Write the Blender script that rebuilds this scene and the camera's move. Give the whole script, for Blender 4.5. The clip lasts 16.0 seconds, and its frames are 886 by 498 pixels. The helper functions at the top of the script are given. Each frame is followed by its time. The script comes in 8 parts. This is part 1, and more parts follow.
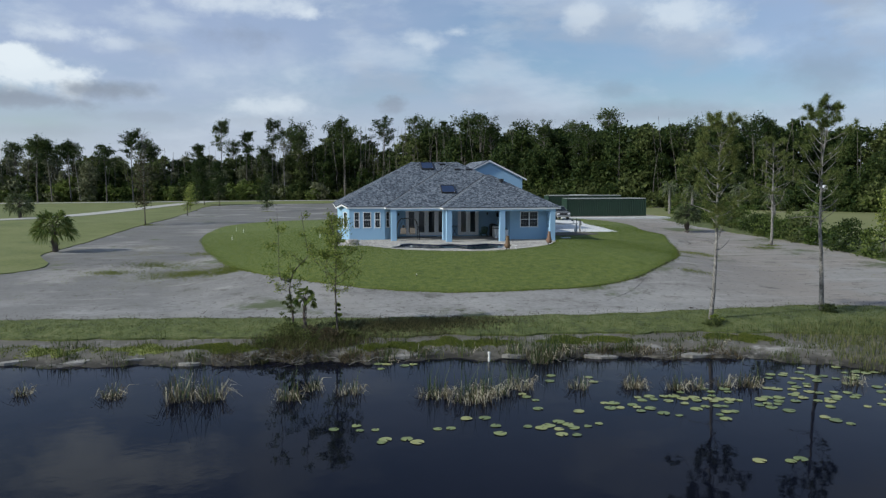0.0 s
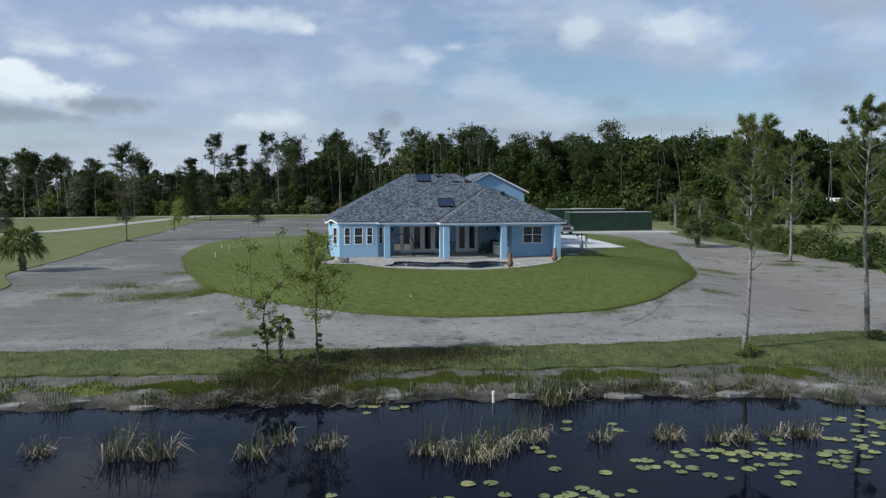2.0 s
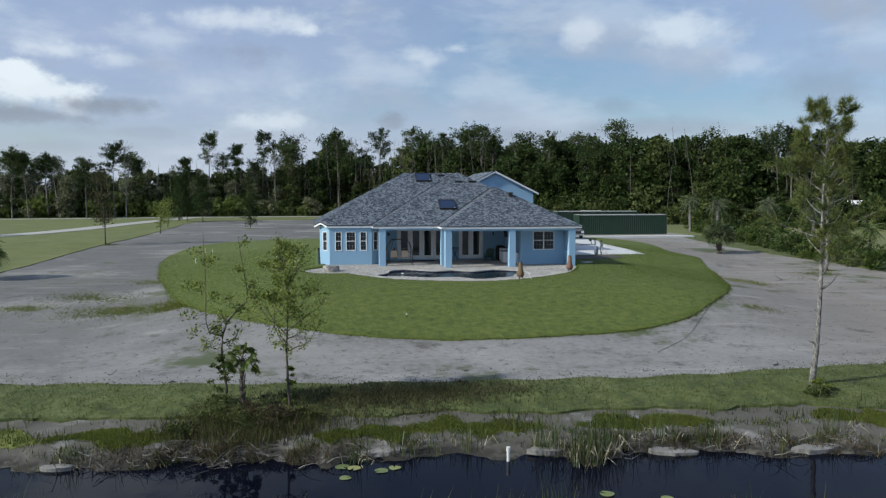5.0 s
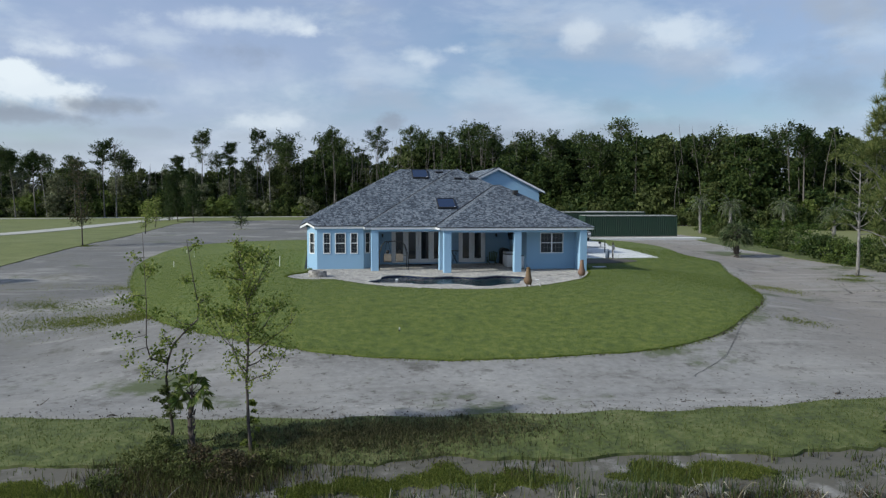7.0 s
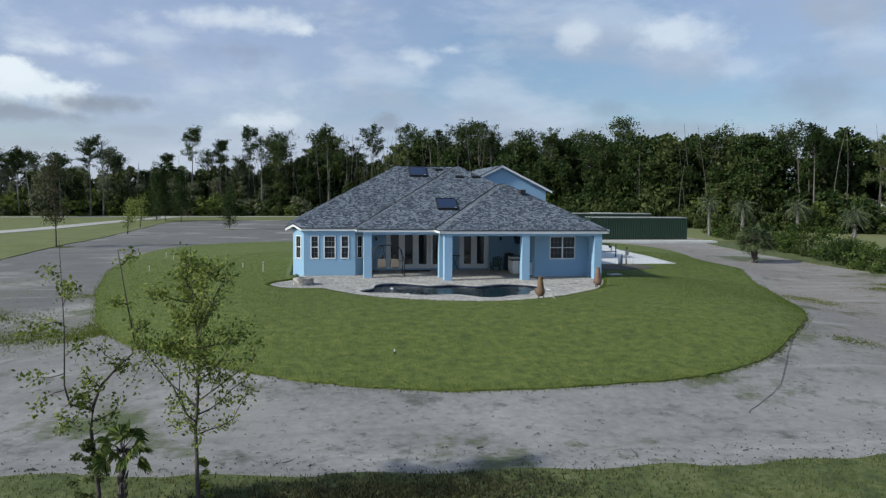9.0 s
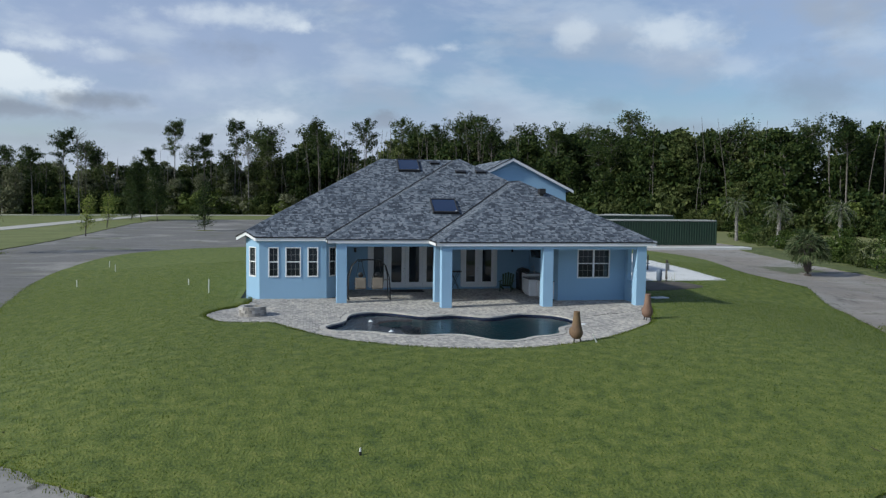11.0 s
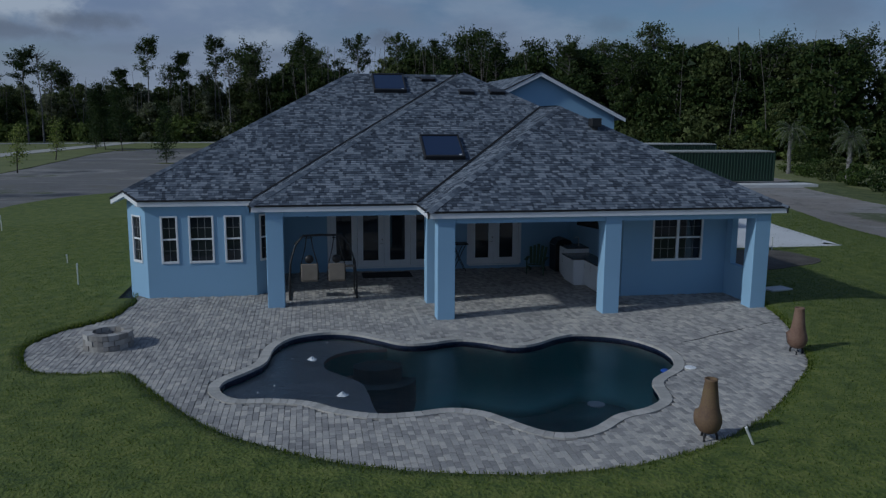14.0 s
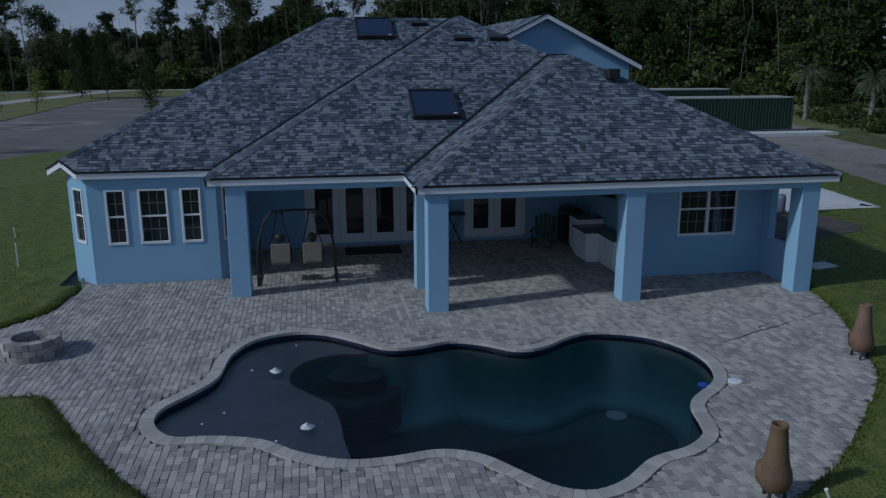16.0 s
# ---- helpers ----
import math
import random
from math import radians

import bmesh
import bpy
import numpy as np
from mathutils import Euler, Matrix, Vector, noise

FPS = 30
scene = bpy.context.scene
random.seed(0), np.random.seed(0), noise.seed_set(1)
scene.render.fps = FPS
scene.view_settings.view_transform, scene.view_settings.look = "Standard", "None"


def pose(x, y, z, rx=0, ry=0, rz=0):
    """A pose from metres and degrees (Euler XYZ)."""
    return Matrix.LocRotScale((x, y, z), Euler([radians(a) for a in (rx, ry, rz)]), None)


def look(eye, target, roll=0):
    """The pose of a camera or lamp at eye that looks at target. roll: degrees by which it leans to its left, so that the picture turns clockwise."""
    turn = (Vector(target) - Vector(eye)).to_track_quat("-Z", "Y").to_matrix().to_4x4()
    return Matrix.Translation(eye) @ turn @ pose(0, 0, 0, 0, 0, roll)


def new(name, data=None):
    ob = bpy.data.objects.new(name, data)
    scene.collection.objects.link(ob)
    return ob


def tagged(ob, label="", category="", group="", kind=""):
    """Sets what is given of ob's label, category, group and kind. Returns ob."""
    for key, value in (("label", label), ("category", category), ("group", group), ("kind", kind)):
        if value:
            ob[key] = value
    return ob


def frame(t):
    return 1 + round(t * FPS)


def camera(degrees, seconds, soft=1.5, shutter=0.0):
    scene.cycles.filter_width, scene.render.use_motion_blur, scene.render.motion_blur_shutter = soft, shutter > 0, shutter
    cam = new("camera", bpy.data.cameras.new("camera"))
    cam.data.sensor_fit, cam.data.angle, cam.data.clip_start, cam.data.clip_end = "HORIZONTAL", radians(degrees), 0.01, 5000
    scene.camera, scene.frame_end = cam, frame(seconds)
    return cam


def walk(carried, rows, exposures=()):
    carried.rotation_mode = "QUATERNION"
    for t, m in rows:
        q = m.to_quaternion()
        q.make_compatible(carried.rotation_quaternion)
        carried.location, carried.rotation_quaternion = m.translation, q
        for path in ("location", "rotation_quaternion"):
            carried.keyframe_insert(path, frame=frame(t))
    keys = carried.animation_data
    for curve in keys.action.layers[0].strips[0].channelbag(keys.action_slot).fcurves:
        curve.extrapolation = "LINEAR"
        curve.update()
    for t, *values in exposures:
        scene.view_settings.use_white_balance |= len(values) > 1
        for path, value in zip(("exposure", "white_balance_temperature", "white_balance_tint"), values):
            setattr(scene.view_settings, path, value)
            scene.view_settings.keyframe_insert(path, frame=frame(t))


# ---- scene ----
cam = camera(59.56, 16.0, soft=1.3)
PATH = [
    (0, (-11.078, -66.766, 5.259), (-10.761, -64.799, 5.086), -0.07),
    (0.5, (-10.832, -65.434, 5.129), (-10.511, -63.467, 4.972), -0.09),
    (1, (-10.602, -64.199, 5.106), (-10.280, -62.230, 4.961), -0.13),
    (1.5, (-10.404, -63.027, 5.143), (-10.081, -61.058, 5.006), -0.17),
    (2, (-10.236, -61.949, 5.159), (-9.913, -59.980, 5.022), -0.20),
    (2.5, (-10.056, -60.854, 5.130), (-9.733, -58.885, 4.995), -0.21),
    (3, (-9.946, -59.778, 5.095), (-9.620, -57.809, 4.963), -0.20),
    (3.5, (-9.768, -58.901, 5.109), (-9.441, -56.933, 4.975), -0.20),
    (4, (-9.615, -57.929, 5.151), (-9.292, -55.960, 5.017), -0.19),
    (6.5, (-8.505, -51.648, 5.015), (-8.184, -49.679, 4.883), 0.07),
    (7, (-8.345, -50.427, 4.945), (-8.022, -48.457, 4.814), 0.11),
    (7.5, (-8.145, -49.288, 4.987), (-7.821, -47.319, 4.854), 0.17),
    (8, (-8.011, -48.088, 4.997), (-7.684, -46.119, 4.863), 0.25),
    (8.5, (-7.962, -46.911, 4.905), (-7.630, -44.943, 4.775), 0.30),
    (11, (-5.966, -34.468, 5.084), (-5.623, -32.503, 4.948), 0.64),
    (11.5, (-5.139, -30.176, 5.100), (-4.794, -28.210, 4.966), 0.50),
    (12, (-4.401, -25.960, 5.121), (-4.059, -23.999, 4.925), 0.50),
    (12.5, (-4.000, -23.440, 5.295), (-3.656, -21.486, 5.041), 0.43),
    (13, (-3.817, -22.369, 5.373), (-3.474, -20.418, 5.095), 0.42),
    (13.5, (-3.634, -21.391, 5.422), (-3.293, -19.443, 5.120), 0.40),
    (14, (-3.425, -20.471, 5.496), (-3.086, -18.529, 5.163), 0.33),
    (14.5, (-3.217, -19.580, 5.547), (-2.880, -17.643, 5.182), 0.25),
    (15, (-3.000, -18.719, 5.616), (-2.664, -16.788, 5.215), 0.11),
    (15.5, (-2.779, -17.901, 5.679), (-2.446, -15.978, 5.243), -0.05),
    (16, (-2.616, -17.126, 5.746), (-2.284, -15.211, 5.274), -0.14),
]
EXPOSURES = [(0, 0.36, 6050, 4), (3.0, 0.41, 6050, 4), (8.5, 0.41, 6050, 4), (10.6, 0.34, 6000, 4), (11.5, -0.02, 5900, 4), (12.0, -0.66, 5700, 6), (12.6, -0.82, 5500, 6), (14.0, -0.90, 5300, 6), (16.0, -0.98, 5130, 6)]
walk(cam, [(t, look(eye, target, roll)) for t, eye, target, roll in PATH], EXPOSURES)

# ---- sky, sun ----
SUN_AZ, SUN_EL = -102.0, 33.0      # compass bearing from +y towards +x, and height, in degrees


def build_world():
    world = bpy.data.worlds.new("sky")
    scene.world = world
    world.use_nodes = True
    nt = world.node_tree
    nt.nodes.clear()
    N, L = nt.nodes.new, nt.links.new
    out, bg = N("ShaderNodeOutputWorld"), N("ShaderNodeBackground")
    sky = N("ShaderNodeTexSky")
    sky.sky_type, sky.sun_disc = 'NISHITA', False
    sky.sun_elevation, sky.sun_rotation = radians(SUN_EL), radians(SUN_AZ)
    sky.dust_density, sky.air_density, sky.ozone_density = 1.5, 1.0, 3.3
    # a deck of broken cloud, laid out on a plane overhead
    co = N("ShaderNodeTexCoord")
    sep = N("ShaderNodeSeparateXYZ")
    L(co.outputs["Generated"], sep.inputs[0])
    up = N("ShaderNodeMath"); up.operation = 'MAXIMUM'; up.inputs[1].default_value = 0.0
    L(sep.outputs["Z"], up.inputs[0])
    lift = N("ShaderNodeMath"); lift.operation = 'ADD'; lift.inputs[1].default_value = 0.16
    L(up.outputs[0], lift.inputs[0])
    dx = N("ShaderNodeMath"); dx.operation = 'DIVIDE'
    dy = N("ShaderNodeMath"); dy.operation = 'DIVIDE'
    L(sep.outputs["X"], dx.inputs[0]); L(lift.outputs[0], dx.inputs[1])
    L(sep.outputs["Y"], dy.inputs[0]); L(lift.outputs[0], dy.inputs[1])
    pl = N("ShaderNodeCombineXYZ")
    L(dx.outputs[0], pl.inputs[0]); L(dy.outputs[0], pl.inputs[1])

    def cloud(source, scale, off, lo, hi, detail, rough, stretch):
        mp = N("ShaderNodeMapping")
        mp.inputs["Location"].default_value = off
        mp.inputs["Scale"].default_value = stretch
        L(source, mp.inputs[0])
        no = N("ShaderNodeTexNoise")
        no.inputs["Scale"].default_value, no.inputs["Detail"].default_value = scale, detail
        no.inputs["Roughness"].default_value, no.inputs["Distortion"].default_value = rough, 0.15
        L(mp.outputs[0], no.inputs["Vector"])
        ra = N("ShaderNodeMapRange")
        ra.interpolation_type = 'SMOOTHSTEP'
        ra.inputs[1].default_value, ra.inputs[2].default_value = lo, hi
        L(no.outputs["Fac"], ra.inputs[0])
        return ra.outputs[0]

    way = co.outputs["Generated"]
    veil = cloud(pl.outputs[0], 0.50, (3.1, 1.7, 0), 0.28, 0.62, 5, 0.6, (1, 1, 1))
    puff = cloud(way, 5.2, (1.35, 0.4, 0.32), 0.47, 0.68, 9, 0.58, (1, 1, 2.6))
    core = cloud(way, 5.2, (1.35, 0.4, 0.40), 0.52, 0.70, 6, 0.52, (1, 1, 2.6))

    billows = []
    for k in range(3):
        no = N("ShaderNodeTexNoise"); no.inputs["Scale"].default_value, no.inputs["Detail"].default_value = (16.0, 20.0, 10.0)[k], 8
        no.inputs["Roughness"].default_value = 0.60
        mq = N("ShaderNodeMapping"); mq.inputs["Location"].default_value = (0.3 * k, 0.2 * k, 0.1 * k)
        mq.inputs["Scale"].default_value = (1, 1, 1.5)
        L(way, mq.inputs[0]); L(mq.outputs[0], no.inputs["Vector"])
        billows.append(no)

    def heap(bearing, rise, wide, tall, loc, edge):
        """One heaped cloud: a billowing outline round a bearing."""
        b = radians(bearing)
        mp = N("ShaderNodeMapping"); mp.vector_type = 'POINT'
        mp.inputs["Rotation"].default_value = (0, 0, b)
        L(way, mp.inputs[0])
        s3 = N("ShaderNodeSeparateXYZ"); L(mp.outputs[0], s3.inputs[0])
        cx = N("ShaderNodeCombineXYZ")
        for k, (out_, mid, size) in enumerate(((s3.outputs["X"], 0.0, wide), (s3.outputs["Z"], rise, tall))):
            m1 = N("ShaderNodeMath"); m1.operation = 'SUBTRACT'; m1.inputs[1].default_value = mid
            m2 = N("ShaderNodeMath"); m2.operation = 'DIVIDE'; m2.inputs[1].default_value = size
            L(out_, m1.inputs[0]); L(m1.outputs[0], m2.inputs[0]); L(m2.outputs[0], cx.inputs[k])
        ln = N("ShaderNodeVectorMath"); ln.operation = 'LENGTH'; L(cx.outputs[0], ln.inputs[0])
        no = billows[loc]
        ad = N("ShaderNodeMath"); ad.operation = 'MULTIPLY_ADD'; ad.inputs[1].default_value = -3.4
        L(no.outputs["Fac"], ad.inputs[0]); L(ln.outputs["Value"], ad.inputs[2])
        ra = N("ShaderNodeMapRange"); ra.interpolation_type = 'SMOOTHSTEP'
        ra.inputs[1].default_value, ra.inputs[2].default_value = -0.45, -0.45 - edge
        fr = N("ShaderNodeMath"); fr.operation = 'GREATER_THAN'; fr.inputs[1].default_value = 0.0
        L(s3.outputs["Y"], fr.inputs[0])
        L(ad.outputs[0], ra.inputs[0])
        mu = N("ShaderNodeMath"); mu.operation = 'MULTIPLY'
        L(ra.outputs[0], mu.inputs[0]); L(fr.outputs[0], mu.inputs[1])
        return mu.outputs[0]

    def mix(fac, a, b, amount=1.0):
        m = N("ShaderNodeMix"); m.data_type = 'RGBA'
        if amount != 1.0:
            k = N("ShaderNodeMath"); k.operation = 'MULTIPLY'; k.inputs[1].default_value = amount
            L(fac, k.inputs[0]); fac = k.outputs[0]
        L(fac, m.inputs[0])
        for s, v in ((6, a), (7, b)):
            if isinstance(v, tuple):
                m.inputs[s].default_value = (*v, 1)
            else:
                L(v, m.inputs[s])
        return m.outputs[2]

    thin = N("ShaderNodeMapRange"); thin.interpolation_type = 'SMOOTHSTEP'
    thin.inputs[1].default_value, thin.inputs[2].default_value, thin.inputs[3].default_value, thin.inputs[4].default_value = 0.27, 0.60, 1.0, 0.40
    L(up.outputs[0], thin.inputs[0])

    def thinned(f):
        k = N("ShaderNodeMath"); k.operation = 'MULTIPLY'
        L(f, k.inputs[0]); L(thin.outputs[0], k.inputs[1])
        return k.outputs[0]

    # more cloud, and a brighter horizon, on the sun's side
    side = N("ShaderNodeMapRange"); side.interpolation_type = 'SMOOTHSTEP'
    side.inputs[1].default_value, side.inputs[2].default_value, side.inputs[3].default_value, side.inputs[4].default_value = -0.40, 0.35, 1.0, 0.72
    L(sep.outputs["X"], side.inputs[0])

    def sided(f):
        k = N("ShaderNodeMath"); k.operation = 'MULTIPLY'
        L(f, k.inputs[0]); L(side.outputs[0], k.inputs[1])
        return k.outputs[0]

    veil, puff, core = sided(thinned(veil)), sided(thinned(puff)), thinned(core)
    c = mix(veil, sky.outputs[0], (4.0, 4.25, 5.7), 0.70)
    c = mix(puff, c, (6.1, 6.4, 6.9), 0.55)
    c = mix(core, c, (3.7, 4.0, 4.8), 0.55)
    WHITE, GREY, DARK = (7.2, 7.35, 7.6), (3.4, 3.7, 4.4), (2.15, 2.35, 2.85)
    for bearing, rise, wide, tall, which, col, amount, edge in (
            # overhead, beyond the picture: the pale heaps that the pond mirrors
            (-17.0, 0.330, 0.130, 0.040, 2, WHITE, 0.85, 1.2), (-24.0, 0.410, 0.140, 0.045, 0, WHITE, 0.80, 1.2), (-6.0, 0.400, 0.060, 0.025, 1, WHITE, 0.45, 1.4),
            # broken cloud high over the house
            (-3.5, 0.140, 0.130, 0.035, 2, WHITE, 0.32, 1.8), (-5.5, 0.212, 0.095, 0.016, 0, WHITE, 0.60, 1.3), (-0.6, 0.205, 0.034, 0.010, 1, WHITE, 0.70, 1.1), (-5.8, 0.176, 0.055, 0.017, 1, DARK, 0.34, 1.5),
            (7.5, 0.176, 0.034, 0.012, 0, WHITE, 0.50, 1.3), (10.2, 0.186, 0.022, 0.008, 1, WHITE, 0.55, 1.2), (19.0, 0.200, 0.028, 0.016, 0, WHITE, 0.45, 1.2), (26.0, 0.196, 0.066, 0.024, 1, WHITE, 0.50, 1.3),
            (-16.8, 0.166, 0.050, 0.012, 1, WHITE, 0.60, 1.3), (-13.3, 0.160, 0.030, 0.010, 0, WHITE, 0.45, 1.3), (-3.6, 0.092, 0.055, 0.014, 1, WHITE, 0.60, 1.2), (-3.2, 0.076, 0.060, 0.008, 0, DARK, 0.32, 1.4),
            # the tall heap with its shaded base
            (-18.4, 0.122, 0.066, 0.022, 1, WHITE, 0.95, 1.0), (-19.6, 0.138, 0.034, 0.016, 0, WHITE, 1.0, 0.8), (-14.6, 0.107, 0.050, 0.012, 2, DARK, 0.80, 1.0), (-18.0, 0.092, 0.070, 0.010, 0, DARK, 0.78, 1.0), (-20.0, 0.100, 0.050, 0.010, 1, DARK, 0.55, 1.2),
            (-18.0, 0.058, 0.110, 0.010, 2, DARK, 0.40, 1.4), (-12.0, 0.078, 0.080, 0.007, 1, DARK, 0.30, 1.4),
            # grey scud low on the side away from the sun
            (5.6, 0.099, 0.021, 0.011, 1, DARK, 0.62, 1.0), (14.5, 0.078, 0.085, 0.010, 0, DARK, 0.48, 1.3), (25.0, 0.082, 0.110, 0.012, 2, DARK, 0.48, 1.4), (21.5, 0.112, 0.030, 0.010, 1, DARK, 0.28, 1.3),
            (31.0, 0.158, 0.055, 0.018, 1, WHITE, 0.28, 1.4), (36.3, 0.120, 0.095, 0.028, 2, DARK, 0.40, 1.5), (35.5, 0.205, 0.080, 0.034, 0, GREY, 0.75, 1.5), (33.0, 0.176, 0.050, 0.016, 0, DARK, 0.25, 1.4)):
        c = mix(heap(bearing, rise, wide, tall, which, edge), c, col, amount)
    # haze low over the horizon
    hz = N("ShaderNodeMapRange"); hz.interpolation_type = 'SMOOTHSTEP'
    hz.inputs[1].default_value, hz.inputs[2].default_value = 0.14, 0.0
    L(up.outputs[0], hz.inputs[0])
    low = mix(side.outputs[0], (3.3, 3.55, 4.7), (4.9, 5.15, 5.8))
    c = mix(hz.outputs[0], c, low, 0.75)
    L(c, bg.inputs[0])
    bg.inputs[1].default_value = SKY_STRENGTH
    L(bg.outputs[0], out.inputs[0])


SKY_STRENGTH = 0.089
build_world()
sun = new("sun", bpy.data.lights.new("sun", 'SUN'))
sun.data.energy, sun.data.angle, sun.data.color = 2.95, radians(2.5), (1.0, 0.93, 0.82)
_a, _e = radians(SUN_AZ), radians(SUN_EL)
sun.matrix_world = look((math.sin(_a) * math.cos(_e) * 80, math.cos(_a) * math.cos(_e) * 80, math.sin(_e) * 80), (0, 0, 0))


# ---- materials ----
def material(name, cols, scale=4.0, rough=0.8, bump=0.2, fine=40.0, metal=0.0, vary=0.0, island=0.0, spec=0.5, bump_dist=0.01, stretch=(1, 1, 1), rough_var=0.1, coords="Object", tight=1.0):
    """Two or three colours mixed by a broad and a fine noise, with fine relief; vary: by object, island: by piece of the mesh."""
    m = bpy.data.materials.new(name)
    m.use_nodes = True
    nt = m.node_tree
    N, L = nt.nodes.new, nt.links.new
    p = nt.nodes["Principled BSDF"]
    p.inputs["Metallic"].default_value = metal
    p.inputs["Specular IOR Level"].default_value = spec
    if coords == "World":
        co = N("ShaderNodeNewGeometry").outputs["Position"]
    else:
        co = N("ShaderNodeTexCoord").outputs["Object"]
    mp = N("ShaderNodeMapping"); mp.inputs["Scale"].default_value = stretch
    L(co, mp.inputs[0])
    a, b = N("ShaderNodeTexNoise"), N("ShaderNodeTexNoise")
    a.inputs["Scale"].default_value, a.inputs["Detail"].default_value = scale, 6
    b.inputs["Scale"].default_value, b.inputs["Detail"].default_value = fine, 4
    L(mp.outputs[0], a.inputs["Vector"]); L(mp.outputs[0], b.inputs["Vector"])
    s = N("ShaderNodeMath"); s.operation = 'MULTIPLY_ADD'
    s.inputs[1].default_value, s.inputs[2].default_value = 0.45, 0.0
    L(b.outputs["Fac"], s.inputs[0])
    f = N("ShaderNodeMath"); f.operation = 'MULTIPLY_ADD'; f.inputs[1].default_value = 0.55
    L(a.outputs["Fac"], f.inputs[0]); L(s.outputs[0], f.inputs[2])
    fac = f.outputs[0]
    for amount, source in ((vary, "obj"), (island, "isl")):
        if amount:
            r = N("ShaderNodeObjectInfo").outputs["Random"] if source == "obj" else N("ShaderNodeNewGeometry").outputs["Random Per Island"]
            c = N("ShaderNodeMath"); c.operation = 'SUBTRACT'; c.inputs[1].default_value = 0.5
            L(r, c.inputs[0])
            k = N("ShaderNodeMath"); k.operation = 'MULTIPLY_ADD'; k.inputs[1].default_value = amount
            L(c.outputs[0], k.inputs[0]); L(fac, k.inputs[2])
            fac = k.outputs[0]
    ramp = N("ShaderNodeValToRGB")
    e = ramp.color_ramp.elements
    pos = {2: (0.32, 0.68), 3: (0.28, 0.5, 0.72), 4: (0.2, 0.42, 0.6, 0.8)}[len(cols)]
    while len(e) < len(cols):
        e.new(0.5)
    for el, ps, c in zip(e, pos, cols):
        el.position, el.color = 0.5 + (ps - 0.5) * tight, (*c, 1)
    L(fac, ramp.inputs[0])
    L(ramp.outputs[0], p.inputs["Base Color"])
    rr = N("ShaderNodeMapRange")
    rr.inputs[3].default_value, rr.inputs[4].default_value = max(0.02, rough - rough_var), min(1, rough + rough_var)
    L(b.outputs["Fac"], rr.inputs[0]); L(rr.outputs[0], p.inputs["Roughness"])
    if bump:
        bu = N("ShaderNodeBump"); bu.inputs["Strength"].default_value, bu.inputs["Distance"].default_value = bump, bump_dist
        L(b.outputs["Fac"], bu.inputs["Height"]); L(bu.outputs[0], p.inputs["Normal"])
    return m


def leaf_material(name, cols, island=0.9, trans=0.25):
    m = material(name, cols, 0.4, 0.55, 0.0, 6.0, island=island, vary=0.25, spec=0.12)
    p = m.node_tree.nodes["Principled BSDF"]
    p.inputs["Subsurface Weight"].default_value = 0.0
    nt = m.node_tree
    tr = nt.nodes.new("ShaderNodeBsdfTranslucent")
    mx = nt.nodes.new("ShaderNodeMixShader"); mx.inputs[0].default_value = trans
    ramp = [n for n in nt.nodes if n.type == 'VALTORGB'][0]
    nt.links.new(ramp.outputs[0], tr.inputs[0])
    nt.links.new(p.outputs[0], mx.inputs[1]); nt.links.new(tr.outputs[0], mx.inputs[2])
    nt.links.new(mx.outputs[0], nt.nodes["Material Output"].inputs[0])
    return m


def glass_material(name, tint=(0.02, 0.025, 0.03)):
    m = bpy.data.materials.new(name)
    m.use_nodes = True
    p = m.node_tree.nodes["Principled BSDF"]
    p.inputs["Base Color"].default_value = (*tint, 1)
    p.inputs["Roughness"].default_value = 0.03
    p.inputs["Specular IOR Level"].default_value = 0.5
    p.inputs["Transmission Weight"].default_value = 0.0
    return m


M_LAWN = material("lawn_turf", [(0.046, 0.076, 0.010), (0.104, 0.136, 0.020), (0.168, 0.188, 0.038)], 2.6, 0.9, 1.0, 15.0, bump_dist=0.05, coords="World", tight=0.68)
M_LAWNFAR = material("far_lawn_turf", [(0.085, 0.105, 0.026), (0.135, 0.155, 0.042), (0.185, 0.19, 0.07)], 0.25, 0.95, 0.8, 3.0, bump_dist=0.04, coords="World", tight=0.8)
M_BLADE = leaf_material("grass_blades", [(0.064, 0.106, 0.013), (0.130, 0.176, 0.024), (0.208, 0.236, 0.048)], island=0.75, trans=0.5)
M_BANK = material("bank_turf", [(0.042, 0.054, 0.018), (0.082, 0.104, 0.026), (0.145, 0.154, 0.060)], 1.3, 0.95, 0.9, 6.0, bump_dist=0.04, coords="World", tight=0.7)
M_CONC = material("concrete", [(0.56, 0.56, 0.55), (0.70, 0.70, 0.685)], 0.5, 0.85, 0.15, 30)
M_FIELD = material("pale_field", [(0.10, 0.12, 0.035), (0.16, 0.17, 0.06), (0.22, 0.215, 0.09)], 0.05, 0.95, 0.5, 3.0, coords="World")
M_ROADP = material("pale_road", [(0.36, 0.35, 0.32), (0.48, 0.46, 0.43)], 0.1, 0.9, 0.2, 3, coords="World")
M_STUCCO = material("blue_stucco", [(0.285, 0.455, 0.625), (0.305, 0.48, 0.655)], 0.7, 0.85, 0.35, 90, bump_dist=0.004)
M_WHITE = material("white_trim", [(0.76, 0.77, 0.78), (0.84, 0.85, 0.86)], 1.5, 0.5, 0.05, 60)
M_FASCIA = material("black_drip_edge", [(0.005, 0.005, 0.006), (0.012, 0.012, 0.013)], 2, 0.7, 0.05, 40)
